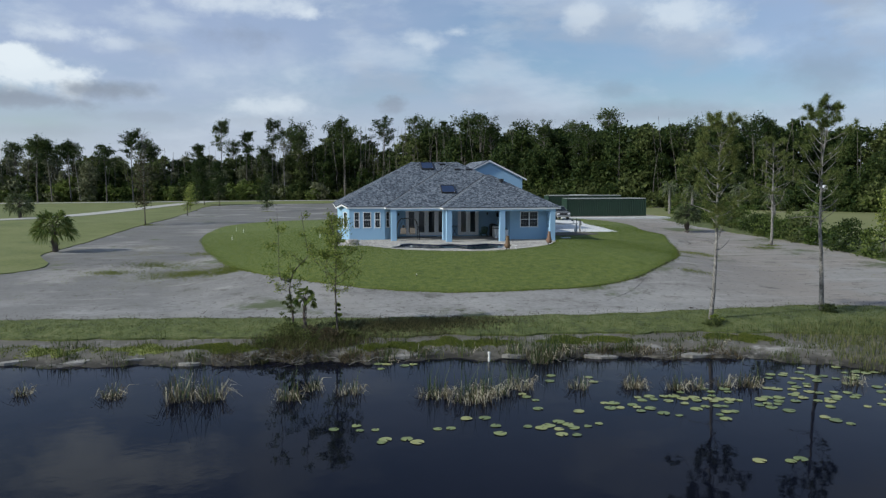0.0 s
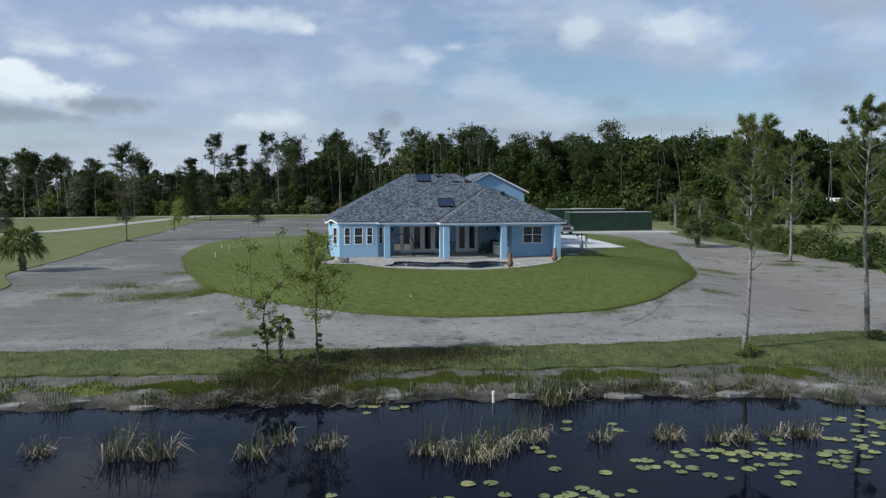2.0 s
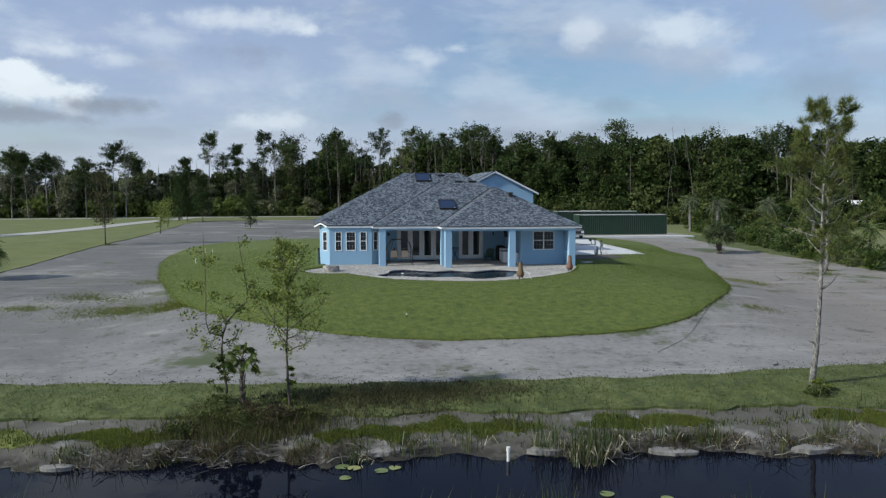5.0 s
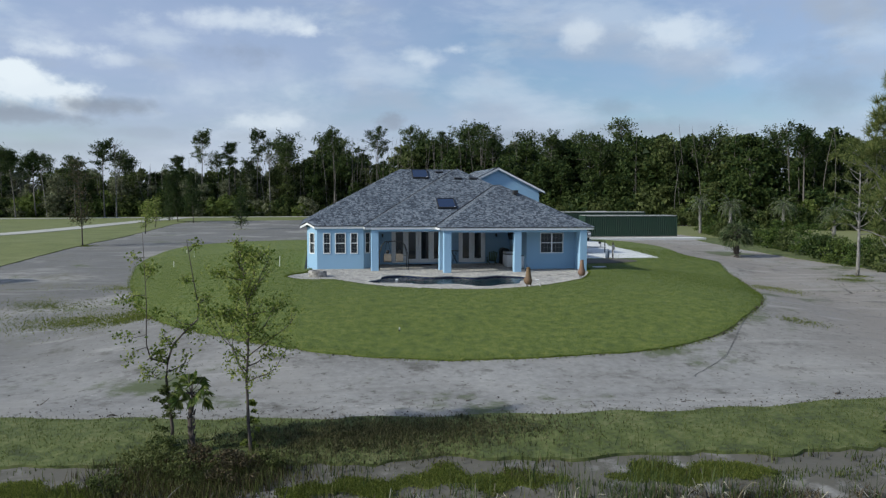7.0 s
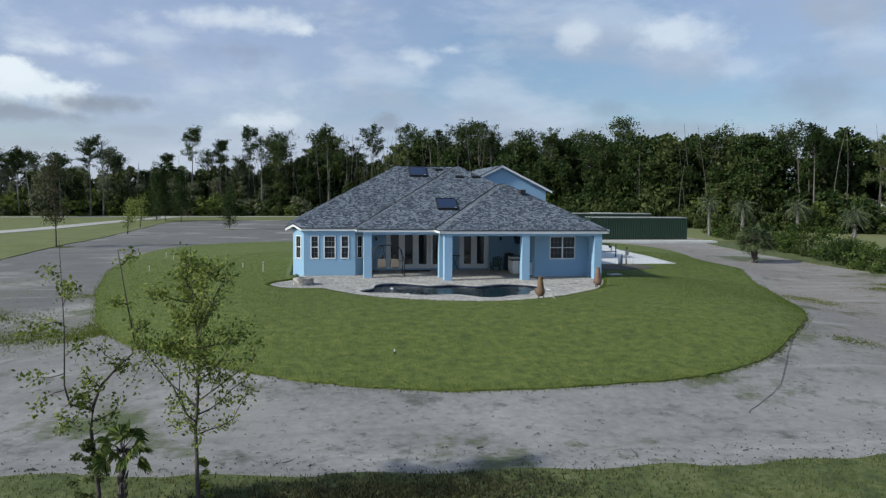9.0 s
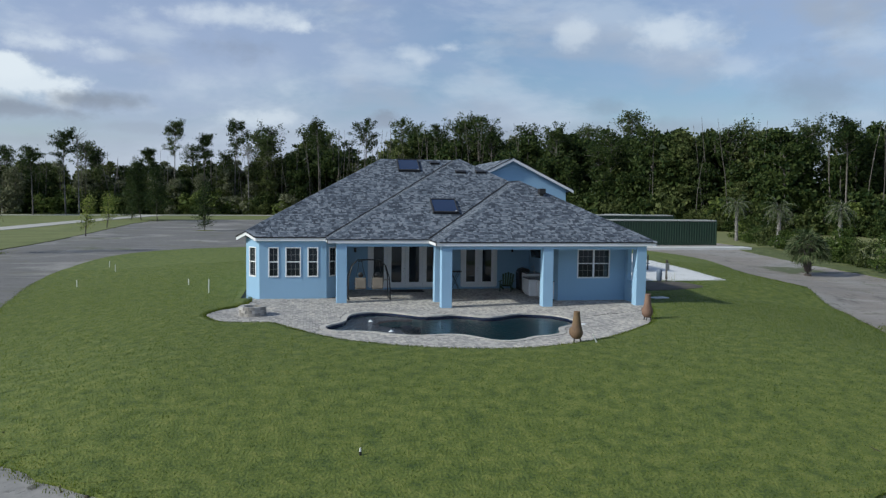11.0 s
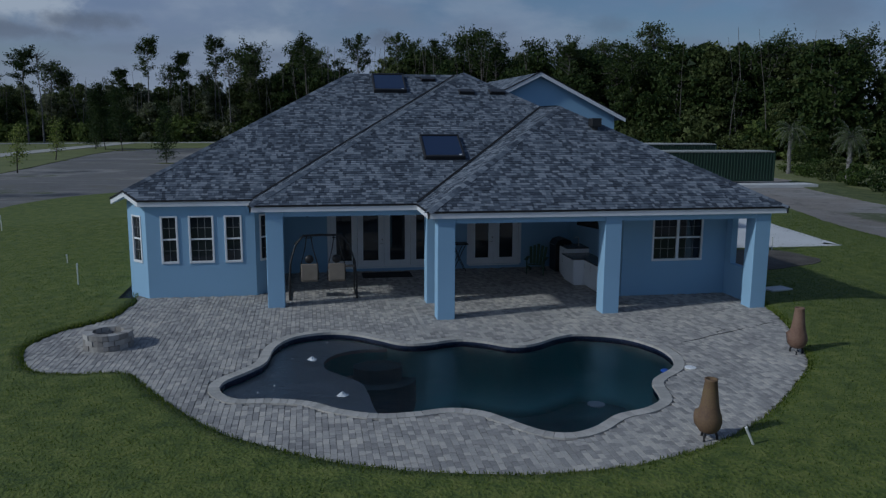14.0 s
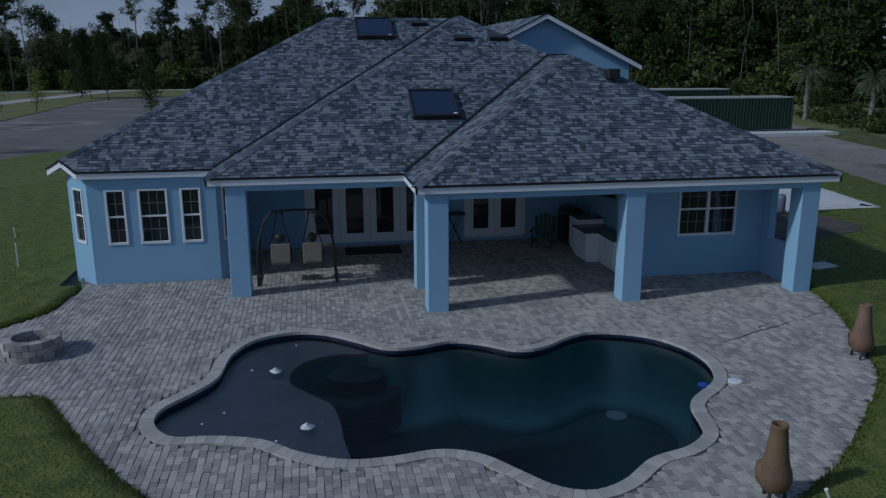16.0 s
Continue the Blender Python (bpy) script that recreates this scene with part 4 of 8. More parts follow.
def build_house():
    build_roof()
    # eaves
    c2 = CUT / 2
    zc = EAVE + SLOPE * c2
    eave_run([(XL, YB, EAVE), (XL, YL + CUT, EAVE), (XL + c2, YL + c2, zc), (XL + CUT, YL, EAVE), (XM, YL, EAVE)])
    eave_run([(XM, YL, EAVE), (XM, YM, EAVE), (XA, YM, EAVE)])
    eave_run([(XA, YM, EAVE), (XA, YR, EAVE), (XR, YR, EAVE), (XR, YB, EAVE), (XL, YB, EAVE)])
    # level soffits
    sof = Geo()
    zs = EAVE - 0.17
    for x0, x1, y0, y1 in ((XM + 0.06, XR - 0.06, YM + 0.06, 7.35), (XA + 0.06, XR - 0.06, YR + 0.06, YM + 0.05), (XL + 0.9, XM + 0.05, YL + 0.06, 7.35), (XL + 0.06, XR - 0.06, 7.36, YB - 0.06)):
        sof.box(x0, x1, y0, y1, zs, zs + 0.03)
    part("soffit", sof, M_WHITE, house, "white soffit")
    # bay: front wall, two canted sides, flanks
    yb = 3.9
    w, m = wall_with_openings((-8.30, yb), (-5.08, yb), [(0.45, 0.90, 1.10, 2.50), (1.27, 1.96, 1.10, 2.50), (2.33, 2.80, 1.10, 2.50)])
    for a, b, n in ((0.45, 0.90, 2), (1.27, 1.96, 3), (2.33, 2.80, 2)):
        sash_window(m, a, b, 1.10, 2.50, cols=n)
    w, m = wall_with_openings((-8.98, yb + 0.82), (-8.30, yb), [(0.30, 0.78, 1.10, 2.50)])
    sash_window(m, 0.30, 0.78, 1.10, 2.50, cols=2)
    w, m = wall_with_openings((-5.08, yb), (-4.52, yb + 0.56), [(0.2, 0.66, 1.10, 2.50)])
    sash_window(m, 0.2, 0.66, 1.10, 2.50, cols=2)
    wall_with_openings((-8.98, YB - 0.2), (-8.98, yb + 0.82), [])
    # porch: left flank, back wall with doors, kitchen wall
    wall_with_openings((-4.52, yb + 0.56), (-4.52, 7.2), [])
    doors = [(1.78, 5.74, 0.15, 2.55), (6.88, 8.82, 0.15, 2.55)]
    w, m = wall_with_openings((-4.52, 7.2), (6.2, 7.2), doors)
    # a four-leaf set with fixed sidelights, and a pair
    for (a, b, s, h), n in ((doors[0], 4), (doors[1], 2)):
        fr = Geo()
        fr.box(a - 0.06, a + 0.05, -0.03, 0.1, s, h, ch=0.008)
        fr.box(b - 0.05, b + 0.06, -0.03, 0.1, s, h, ch=0.008)
        fr.box(a - 0.06, b + 0.06, -0.03, 0.1, h, h + 0.09, ch=0.008)
        fr.box(a, b, -0.03, 0.14, s - 0.05, s, ch=0.008)
        part("door_frame", fr, M_WHITE, house, "white door frame", at=m)
        wd = (b - a - 0.1) / n
        for i in range(n):
            french_door(m, a + 0.05 + wd * i + 0.004, a + 0.05 + wd * (i + 1) - 0.004, s, h - 0.002, handle={(4, 1): 1, (4, 2): 0, (2, 0): 1}.get((n, i), 0))
    wall_with_openings((6.2, 7.2), (6.2, 2.252), [])
    # right room: wall with the twin window, low flank wall under an opening
    w, m = wall_with_openings((6.2, 2.05), (9.677, 2.05), [(1.0, 2.64, 1.14, 2.52)])
    sash_window(m, 1.0, 2.64, 1.14, 2.52, cols=3, lights=2)
    wall_with_openings((9.88, 0.45), (9.88, YB - 0.2), [(0.06, 1.28, 1.02, 2.6)], thick=0.2)
    wall_with_openings((9.88, YB - 0.2), (-8.98, YB - 0.2), [])
    for x0, y0 in ((0.0, 0.0), (4.79, 0.0), (9.39, 0.0), (-4.66, 2.08), (0.0, 1.96)):
        column(x0, y0)
    # beams over the columns
    bm = Geo()
    bm.box(0.02, 9.87, 0.03, 0.46, EAVE - 0.33, EAVE - 0.16)
    bm.box(-4.64, 0.4, 2.11, 2.54, EAVE - 0.33, EAVE - 0.16)
    part("beam", bm, M_STUCCO, house)


build_house()


def upper_gable():
    """The upper storey with a front gable, behind the main ridge."""
    gx, gz, gy, hw = 6.80, 7.52, 13.5, 4.03
    s = 0.491
    yb = 23.0
    tri = [(gx - hw + 0.42, 3.0), (gx + hw - 0.42, 3.0), (gx + hw - 0.42, gz - s * (hw - 0.42) - 0.12), (gx, gz - 0.12), (gx - hw + 0.42, gz - s * (hw - 0.42) - 0.12)]
    g = Geo()
    n = len(tri)
    g.add([(x, y, z) for y in (gy, yb) for x, z in tri], [tuple(range(n)), tuple(range(2 * n - 1, n - 1, -1))] + [(i, n + i, n + (i + 1) % n, (i + 1) % n) for i in range(n)])
    part("gable_wall", g, M_STUCCO, house, "blue stucco upper gable wall")
    for sgn in (-1, 1):
        e = Vector((gx + sgn * hw, 0, gz - s * hw))
        a = Vector((gx, 0, gz))
        slab, tr = Geo(), Geo()
        y0, y1 = gy - 0.28, yb + 0.28
        slab.add([(a.x, y0, a.z), (e.x, y0, e.z), (e.x, y1, e.z), (a.x, y1, a.z), (a.x, y0, a.z - 0.1), (e.x, y0, e.z - 0.1), (e.x, y1, e.z - 0.1), (a.x, y1, a.z - 0.1)],
                 [(0, 1, 2, 3), (4, 7, 6, 5), (0, 4, 5, 1), (1, 5, 6, 2), (2, 6, 7, 3)])
        part("gable_roof", slab, M_SHINGLE, house, "grey shingle gable slope")
        rng = random.Random(7)
        d, k = (e - a), 28
        sh = Geo()
        for i in range(k):
            p, q = e - d * (i / k), e - d * ((i + 1) / k)
            y = y0
            while y < y1:
                w = rng.choice((0.2, 0.3, 0.4))
                yy = min(y + w, y1)
                th = rng.choice((0.012, 0.02))
                sh.add([(p.x, y, p.z + th), (p.x, yy, p.z + th), (q.x, yy, q.z + 0.006), (q.x, y, q.z + 0.006), (p.x, y, p.z), (p.x, yy, p.z)], [(0, 1, 2, 3), (4, 5, 1, 0), (4, 0, 3), (5, 2, 1)])
                y = yy + 0.004
        tagged(part("shingles", sh, M_SHINGLE, house), kind="stuff")
        tr.add([(a.x, y0 - 0.03, a.z + 0.0), (e.x, y0 - 0.03, e.z), (e.x, y0 - 0.03, e.z - 0.17), (a.x, y0 - 0.03, a.z - 0.17), (a.x, y0, a.z), (e.x, y0, e.z), (e.x, y0, e.z - 0.17), (a.x, y0, a.z - 0.17)],
               [(0, 1, 2, 3), (4, 7, 6, 5), (0, 4, 5, 1), (2, 6, 7, 3), (1, 5, 6, 2)])
        part("rake_board", tr, M_WHITE, house, "white rake board")
        dr = Geo()
        dr.add([(p.x, y, p.z + z) for y in (y0 - 0.05, y0 + 0.02) for z in (0.003, 0.050) for p in (a, e)], [(0, 1, 3, 2), (4, 6, 7, 5), (2, 3, 7, 6), (0, 4, 5, 1), (1, 5, 7, 3), (0, 2, 6, 4)])
        part("drip_edge", dr, M_FASCIA, house, "black metal drip edge")


upper_gable()


# ---- patio and pool ----
def build_patio():
    rng = random.Random(11)
    base = Geo()
    patio = part("pavement", Geo(), M_JOINT)
    # bed: grid cells inside the patio, outside the pool
    st = 0.25
    xs, ys = np.arange(-10.5, 10.6, st), np.arange(-10.0, 7.4, st)
    X, Y = np.meshgrid(xs + st / 2, ys + st / 2)
    ok = (inside(PATIO, X, Y) | ((X > -5.2) & (X < 10) & (Y > 0) & (Y < 7.4)) | ((X > -8.6) & (X < -4) & (Y > 1) & (Y < 4.0))) & ~(inside(POOL, X, Y) | (edge_distance(POOL, X, Y) < 0.1))
    for r, c in zip(*np.nonzero(ok)):
        x, y = xs[c], ys[r]
        base.add([(x, y, -0.022), (x + st, y, -0.022), (x + st, y + st, -0.022), (x, y + st, -0.022)], [(0, 1, 2, 3)])
    patio.data = base.mesh("pavement", M_JOINT)
    tagged(patio, "patio of grey-brown tumbled pavers round the pool", "pavement", kind="structure")
    # staggered courses of tumbled pavers in three lengths, joints open
    W, LENGTHS = 0.115, (0.12, 0.17, 0.23)
    boxes = []
    for col in range(-90, 92):
        y = -9.9 - rng.random() * 0.25
        while y < 7.3:
            k = rng.choice((0, 1, 1, 2))
            boxes.append((col * W + rng.uniform(-0.004, 0.004), y + LENGTHS[k] / 2, k))
            y += LENGTHS[k]
    B = np.array(boxes)
    cx, cy = B[:, 0], B[:, 1]
    keep = (inside(PATIO, cx, cy) & (edge_distance(PATIO, cx, cy) > 0.0)) | ((cx > -4.6) & (cx < 9.7) & (cy > 0) & (cy < 7.2)) | ((cx > -8.3) & (cx < -4) & (cy > 1) & (cy < 3.9))
    keep &= ~(inside(POOL, cx, cy) | (edge_distance(POOL, cx, cy) < 0.235))
    keep &= ~((cy > 7.2) | ((cx < -4.7) & (cy > 3.9)) | ((cx > 5.9) & (cx < 9.7) & (cy > 2.05)))
    B, cx, cy = B[keep], cx[keep], cy[keep]
    near = np.argsort(np.hypot(cx + 1.2, cy + 8.2))[:300]
    near = set(near.tolist())
    ch, J = 0.005, 0.003

    def paver(k):
        a, b = W / 2 - J, LENGTHS[k] / 2 - J
        vs = [(sx * a, sy * b, -0.03) for sx, sy in ((-1, -1), (1, -1), (1, 1), (-1, 1))] + [(sx * a, sy * b, -ch) for sx, sy in ((-1, -1), (1, -1), (1, 1), (-1, 1))]
        vs += [(sx * (a - ch), sy * (b - ch), 0) for sx, sy in ((-1, -1), (1, -1), (1, 1), (-1, 1))]
        fs = [(8, 9, 10, 11)] + [(i, (i + 1) % 4, 4 + (i + 1) % 4, 4 + i) for i in range(4)] + [(4 + i, 4 + (i + 1) % 4, 8 + (i + 1) % 4, 8 + i) for i in range(4)]
        return vs, fs
    shared = [Geo().add(*paver(u)).mesh("paver", M_PAVER_ONE) for u in (0, 1, 2)]
    rest = Geo()
    for i, (x, y, u) in enumerate(B):
        z, turn = rng.uniform(-0.005, 0.005), rng.uniform(-0.03, 0.03)
        if i in near:
            part("paver", shared[int(u)], None, patio, at=Matrix.Translation((cx[i], cy[i], z)) @ Matrix.Rotation(turn, 4, 'Z'))
        else:
            vs, fs = paver(int(u))
            ca, sa = math.cos(turn), math.sin(turn)
            rest.add([(a * ca - b * sa + cx[i], a * sa + b * ca + cy[i], c + z) for a, b, c in vs], fs)
    tagged(part("pavers", rest, M_PAVER, patio), kind="stuff")


build_patio()
M_FOAM = material("water_foam", [(0.55, 0.58, 0.60), (0.75, 0.77, 0.78)], 8, 0.6, 0.6, 40)
M_POOLSHELL = material("dark_pool_plaster", [(0.13, 0.39, 0.365), (0.19, 0.50, 0.465)], 1.2, 0.7, 0.1, 30)
M_STEP = material("dark_step_plaster", [(0.030, 0.070, 0.076), (0.050, 0.105, 0.112)], 2.0, 0.7, 0.1, 30)


def pool_water_material():
    """Clear water: what lies below shows through, the sky lies on top."""
    m = bpy.data.materials.new("clear_pool_water")
    m.use_nodes = True
    nt = m.node_tree
    nt.nodes.clear()
    N, L = nt.nodes.new, nt.links.new
    out, mx, tr, gl, fr = N("ShaderNodeOutputMaterial"), N("ShaderNodeMixShader"), N("ShaderNodeBsdfTransparent"), N("ShaderNodeBsdfGlossy"), N("ShaderNodeFresnel")
    tr.inputs[0].default_value = (0.93, 0.96, 0.965, 1)
    gl.inputs["Roughness"].default_value = 0.02
    fr.inputs[0].default_value = 1.33
    pos, no, bu = N("ShaderNodeNewGeometry"), N("ShaderNodeTexNoise"), N("ShaderNodeBump")
    no.inputs["Scale"].default_value, no.inputs["Detail"].default_value = 4.2, 5
    bu.inputs["Strength"].default_value, bu.inputs["Distance"].default_value = 1.0, 0.035
    L(pos.outputs["Position"], no.inputs["Vector"]); L(no.outputs["Fac"], bu.inputs["Height"])
    L(bu.outputs[0], gl.inputs["Normal"]); L(bu.outputs[0], fr.inputs["Normal"])
    L(fr.outputs[0], mx.inputs[0]); L(tr.outputs[0], mx.inputs[1]); L(gl.outputs[0], mx.inputs[2]); L(mx.outputs[0], out.inputs[0])
    return m


SHELF = spline([(-2.1, -6.95), (-2.16, -6.26), (-2.24, -5.6), (-2.28, -4.9), (-2.4, -4.2), (-2.81, -3.6), (-3.13, -3.1), (-3.12, -2.5), (-2.8, -2), (-2.2, -1.74), (-1.5, -1.7), (-1.1, -0.6), (-3.2, 0.3), (-5, -1.6), (-6.1, -4.6), (-4.6, -6.6)], 8)


def build_pool():
    pool = thing("swimming_pool", "free-form swimming pool with dark plaster and shallow shelf", "pool")
    k = len(POOL)
    shell = Geo()
    d = np.roll(POOL, -1, 0) - np.roll(POOL, 1, 0)
    to_mid = np.stack([-d[:, 1], d[:, 0]], -1) / np.hypot(d[:, 0], d[:, 1])[:, None]
    rings = []      # walls that curve into the floor
    for off, z in ((0, -0.02), (0.02, -0.9), (0.10, -1.25), (0.28, -1.5), (0.55, -1.64)):
        q = POOL + to_mid * off
        rings += [(x, y, z) for x, y in q]
    shell.add(rings, [(r * k + (i + 1) % k, r * k + i, (r + 1) * k + i, (r + 1) * k + (i + 1) % k) for r in range(4) for i in range(k)] + [tuple(range(4 * k, 5 * k))])
    part("pool_shell", shell, M_POOLSHELL, pool, "dark blue-green pool plaster", smooth=True)
    part("sun_shelf", Geo().prism([tuple(p) for p in SHELF], -0.30, -0.22), M_SHELF, pool, "grey shallow sun shelf")
    part("shelf_riser", Geo().prism([tuple(p) for p in SHELF], -1.66, -0.302), M_POOLSHELL, pool, "dark riser of the shelf")
    for i, (rx, ry, z) in enumerate(((0.95, 0.78, -0.85), (0.60, 0.42, -0.50))):
        el = [(-1.85 + rx * math.cos(a), -2.2 + ry * math.sin(a)) for a in [math.tau * k / 28 for k in range(28)]]
        part("step", Geo().prism(el, -1.6, z), M_STEP, pool, "rounded step below the water")
    # pale disc added on the floor for a patch of reflected light
    part("drain_cover", Geo().lathe([(0.0, -1.60), (0.16, -1.605), (0.22, -1.625), (0.23, -1.65)], 18, 3.64, -2.71), M_FOAM, pool, "pale disc for a patch of reflected light in the pool")
    part("water_surface", Geo().add([(x, y, -0.12) for x, y in POOL], [tuple(range(k))]), pool_water_material(), pool, "clear still pool water")
    # tile band under the coping
    t = POOL[np.arange(k)]
    nx = np.roll(t, -1, 0) - np.roll(t, 1, 0)
    inn = np.stack([-nx[:, 1], nx[:, 0]], -1) / np.hypot(nx[:, 0], nx[:, 1])[:, None]
    a = t + inn * 0.012
    band = Geo().add([(x, y, -0.03) for x, y in a] + [(x, y, -0.2) for x, y in a], [((i + 1) % k, i, k + i, k + (i + 1) % k) for i in range(k)])
    part("tile_band", band, M_TILE, pool, "dark blue waterline tile")
    # coping stones, each with its own joint
    d = np.hypot(*(np.roll(t, -1, 0) - t).T)
    s = np.concatenate([[0], np.cumsum(d)])
    total = s[-1]
    n = int(total / 0.165)
    px, py = np.append(t[:, 0], t[0, 0]), np.append(t[:, 1], t[0, 1])
    ix, iy = np.append(inn[:, 0], inn[0, 0]), np.append(inn[:, 1], inn[0, 1])

    def at(u):
        u = u % total
        nn = Vector((np.interp(u, s, ix), np.interp(u, s, iy), 0)).normalized()
        return Vector((np.interp(u, s, px), np.interp(u, s, py), 0)), nn
    for i in range(n):
        u0, u1 = total * i / n + 0.002, total * (i + 1) / n - 0.002
        vs = []
        for u in (u0, u1):
            p, nn = at(u)
            vs += [p + nn * 0.04, p - nn * 0.20]
        c = sum(vs, Vector()) / 4
        g = Geo()
        g.add([v - c + Vector((0, 0, -0.05)) for v in vs] + [c * 0 + (v - c) * 0.985 + Vector((0, 0, 0.012)) for v in vs],
              [(4, 5, 7, 6), (0, 1, 5, 4), (1, 3, 7, 5), (3, 2, 6, 7), (2, 0, 4, 6)])
        part("coping_stone", g, M_COPING, pool, at=Matrix.Translation(c))


M_SHELF = material("grey_shelf_plaster", [(0.36, 0.35, 0.32), (0.50, 0.485, 0.445)], 1.5, 0.7, 0.1, 30)
M_TILE = material("blue_tile", [(0.012, 0.02, 0.05), (0.03, 0.045, 0.09)], 6, 0.25, 0.1, 40)
build_pool()


# ---- plants ----
def unit(v):
    return v / np.maximum(np.linalg.norm(v, axis=-1, keepdims=True), 1e-9)


def leaf_quads(centres, size, rng, aspect=0.6, flat=0.0):
    """One bent leaf (or leaf spray) at each centre, turned at random."""
    n = len(centres)
    c = np.asarray(centres, float)
    a = rng.normal(size=(n, 3)); a[:, 2] *= (1 - flat); a = unit(a)
    b = unit(np.cross(a, rng.normal(size=(n, 3))))
    s = (size * rng.uniform(0.6, 1.3, n))[:, None]
    v = np.stack([c - a * s * 0.5, c + b * s * aspect * 0.5, c + a * s * 0.5, c - b * s * aspect * 0.5], 1).reshape(-1, 3)
    return v, np.arange(4 * n).reshape(n, 4)


def spikes(centres, dirs, length, width, rng, spread=0.6, count=12):
    """Bundles of needles or blades: `count` thin triangles from each centre."""
    c = np.repeat(np.asarray(centres, float), count, 0)
    d = np.repeat(np.asarray(dirs, float), count, 0)
    n = len(c)
    d = unit(d + rng.normal(size=(n, 3)) * spread)
    s = unit(np.cross(d, rng.normal(size=(n, 3)))) * width * 0.5
    l = (length * rng.uniform(0.6, 1.2, n))[:, None]
    v = np.stack([c - s, c + s, c + d * l], 1).reshape(-1, 3)
    return v, np.arange(3 * n).reshape(n, 3)


def branch_path(p, d, length, rng, n=5, wander=0.18, lift=0.1):
    pts = [np.array(p, float)]
    d = unit(np.array(d, float))
    for i in range(n):
        d = unit(d + rng.normal(size=3) * wander + np.array([0, 0, lift]))
        pts.append(pts[-1] + d * length / n)
    return pts


def taper(r0, r1, n):
    return [r0 + (r1 - r0) * (i / (n - 1)) ** 0.8 for i in range(n)]


def pine_parts(seed, H, r0, start, reach, limbs, tufts, bend=0.15, needle=0.30, droop=0.1):
    """Trunk with bare lower limbs, and needle tufts at the ends of upswept boughs."""
    rng = np.random.default_rng(seed)
    wood = Geo()
    trunk = branch_path((0, 0, -0.3), (rng.normal() * 0.02, rng.normal() * 0.02, 1), H + 0.3, rng, 12, bend * 0.12, 0.05)
    wood.tube(trunk, taper(r0, 0.018, 13), 9)
    for i in range(14):      # broken stubs on the clear stem
        f = rng.uniform(0.10, start + 0.1) * 12
        q = np.array([np.interp(f, np.arange(13), np.array(trunk)[:, k]) for k in range(3)])
        a = rng.uniform(0, math.tau)
        wood.tube(branch_path(q, (math.cos(a), math.sin(a), 0.35), r0 + rng.uniform(0.08, 0.35), rng, 2, 0.15, 0), taper(0.022, 0.009, 3), 4, False)
    T = np.array(trunk)
    cen, dirs = [], []
    for i in range(limbs):
        f = start + (0.985 - start) * (i / (limbs - 1)) ** 0.85
        p = np.array([np.interp(f * (H + 0.3), np.linspace(0, H + 0.3, 13), T[:, k]) for k in range(3)])
        az = i * 2.399 + rng.uniform(-0.5, 0.5)
        rise = -droop + 0.9 * f + rng.uniform(-0.15, 0.25)
        g = (f - start) / (1 - start)
        L = reach * (0.5 + 0.5 * math.sin(math.pi * min(1, 0.12 + 0.8 * g))) * (1 - 0.5 * g ** 2) * rng.uniform(0.55, 1.2)
        d = (math.cos(az), math.sin(az), rise * 0.7)
        path = branch_path(p, d, L, rng, 6, 0.16, 0.10)
        wood.tube(path, taper(max(0.014, r0 * 0.34 * (1 - f * 0.6)), 0.006, 7), 5, False)
        bare = f < start + 0.10 and rng.random() < 0.75
        for j in range(rng.integers(2, 5)):
            k = rng.integers(2, 6)
            sd = unit(np.array(path[k]) - path[k - 1]) + rng.normal(size=3) * 0.55 + np.array([0, 0, 0.25])
            tw = branch_path(path[k], sd, L * rng.uniform(0.2, 0.4), rng, 3, 0.2, 0.15)
            wood.tube(tw, taper(0.010, 0.004, 4), 4, False)
            if not bare:
                for q in tw[-1:]:
                    cen.append(q); dirs.append(unit(tw[-1] - tw[-2]))
        if not bare:
            for q in path[5:]:
                cen.append(q); dirs.append(unit(path[-1] - path[-2]))
    for k in (-1, -2, -3):
        cen.append(T[k]); dirs.append((0, 0, 1))
    cen, dirs = np.array(cen), np.array(dirs)
    pick = rng.choice(len(cen), min(tufts, len(cen)), replace=False)
    cen, dirs = cen[pick], dirs[pick]
    a = [spikes(cen + rng.normal(size=cen.shape) * 0.05, dirs * 0.7 + np.array([0, 0, 0.3]), needle, 0.020, rng, 0.75, 90),
         spikes(cen + rng.normal(size=cen.shape) * 0.10, dirs * 0.5, needle * 0.7, 0.018, rng, 1.3, 40)]
    v = np.concatenate([x[0] for x in a])
    f = np.concatenate([a[0][1], a[1][1] + len(a[0][0])])
    return wood, (v, f)


def make_tree(name, label, at, wood, crown, bark, leaf, category="tree", group="", turn=0.0):
    t = thing(name, label, category, pose(at[0], at[1], at[2], 0, 0, turn), group)
    part("trunk", wood, bark, t, smooth=True)
    part("crown", big_mesh("crown", crown[0], crown[1], leaf), None, t)
    return t


def G(x, y, dz=0.0):
    return (x, y, float(height(x, y)) + dz)


make_tree("pine_tree", "tall slender pine with open crown on the pond bank", G(9.18, -29.28), *pine_parts(3, 10.3, 0.13, 0.38, 2.3, 38, 175, needle=0.36), M_BARK, M_PINE)
make_tree("pine_tree", "tall pine with thin high crown beside the sand track", G(16.42, -28.2), *pine_parts(8, 11.4, 0.15, 0.45, 2.4, 36, 145, bend=0.42, needle=0.34), M_BARK, M_PINE)
make_tree("pine_tree", "young pine standing alone at the edge of the dirt clearing", G(33.33, 3.74), *pine_parts(15, 10.4, 0.16, 0.33, 2.6, 36, 110, needle=0.45), M_BARK, M_PINE)


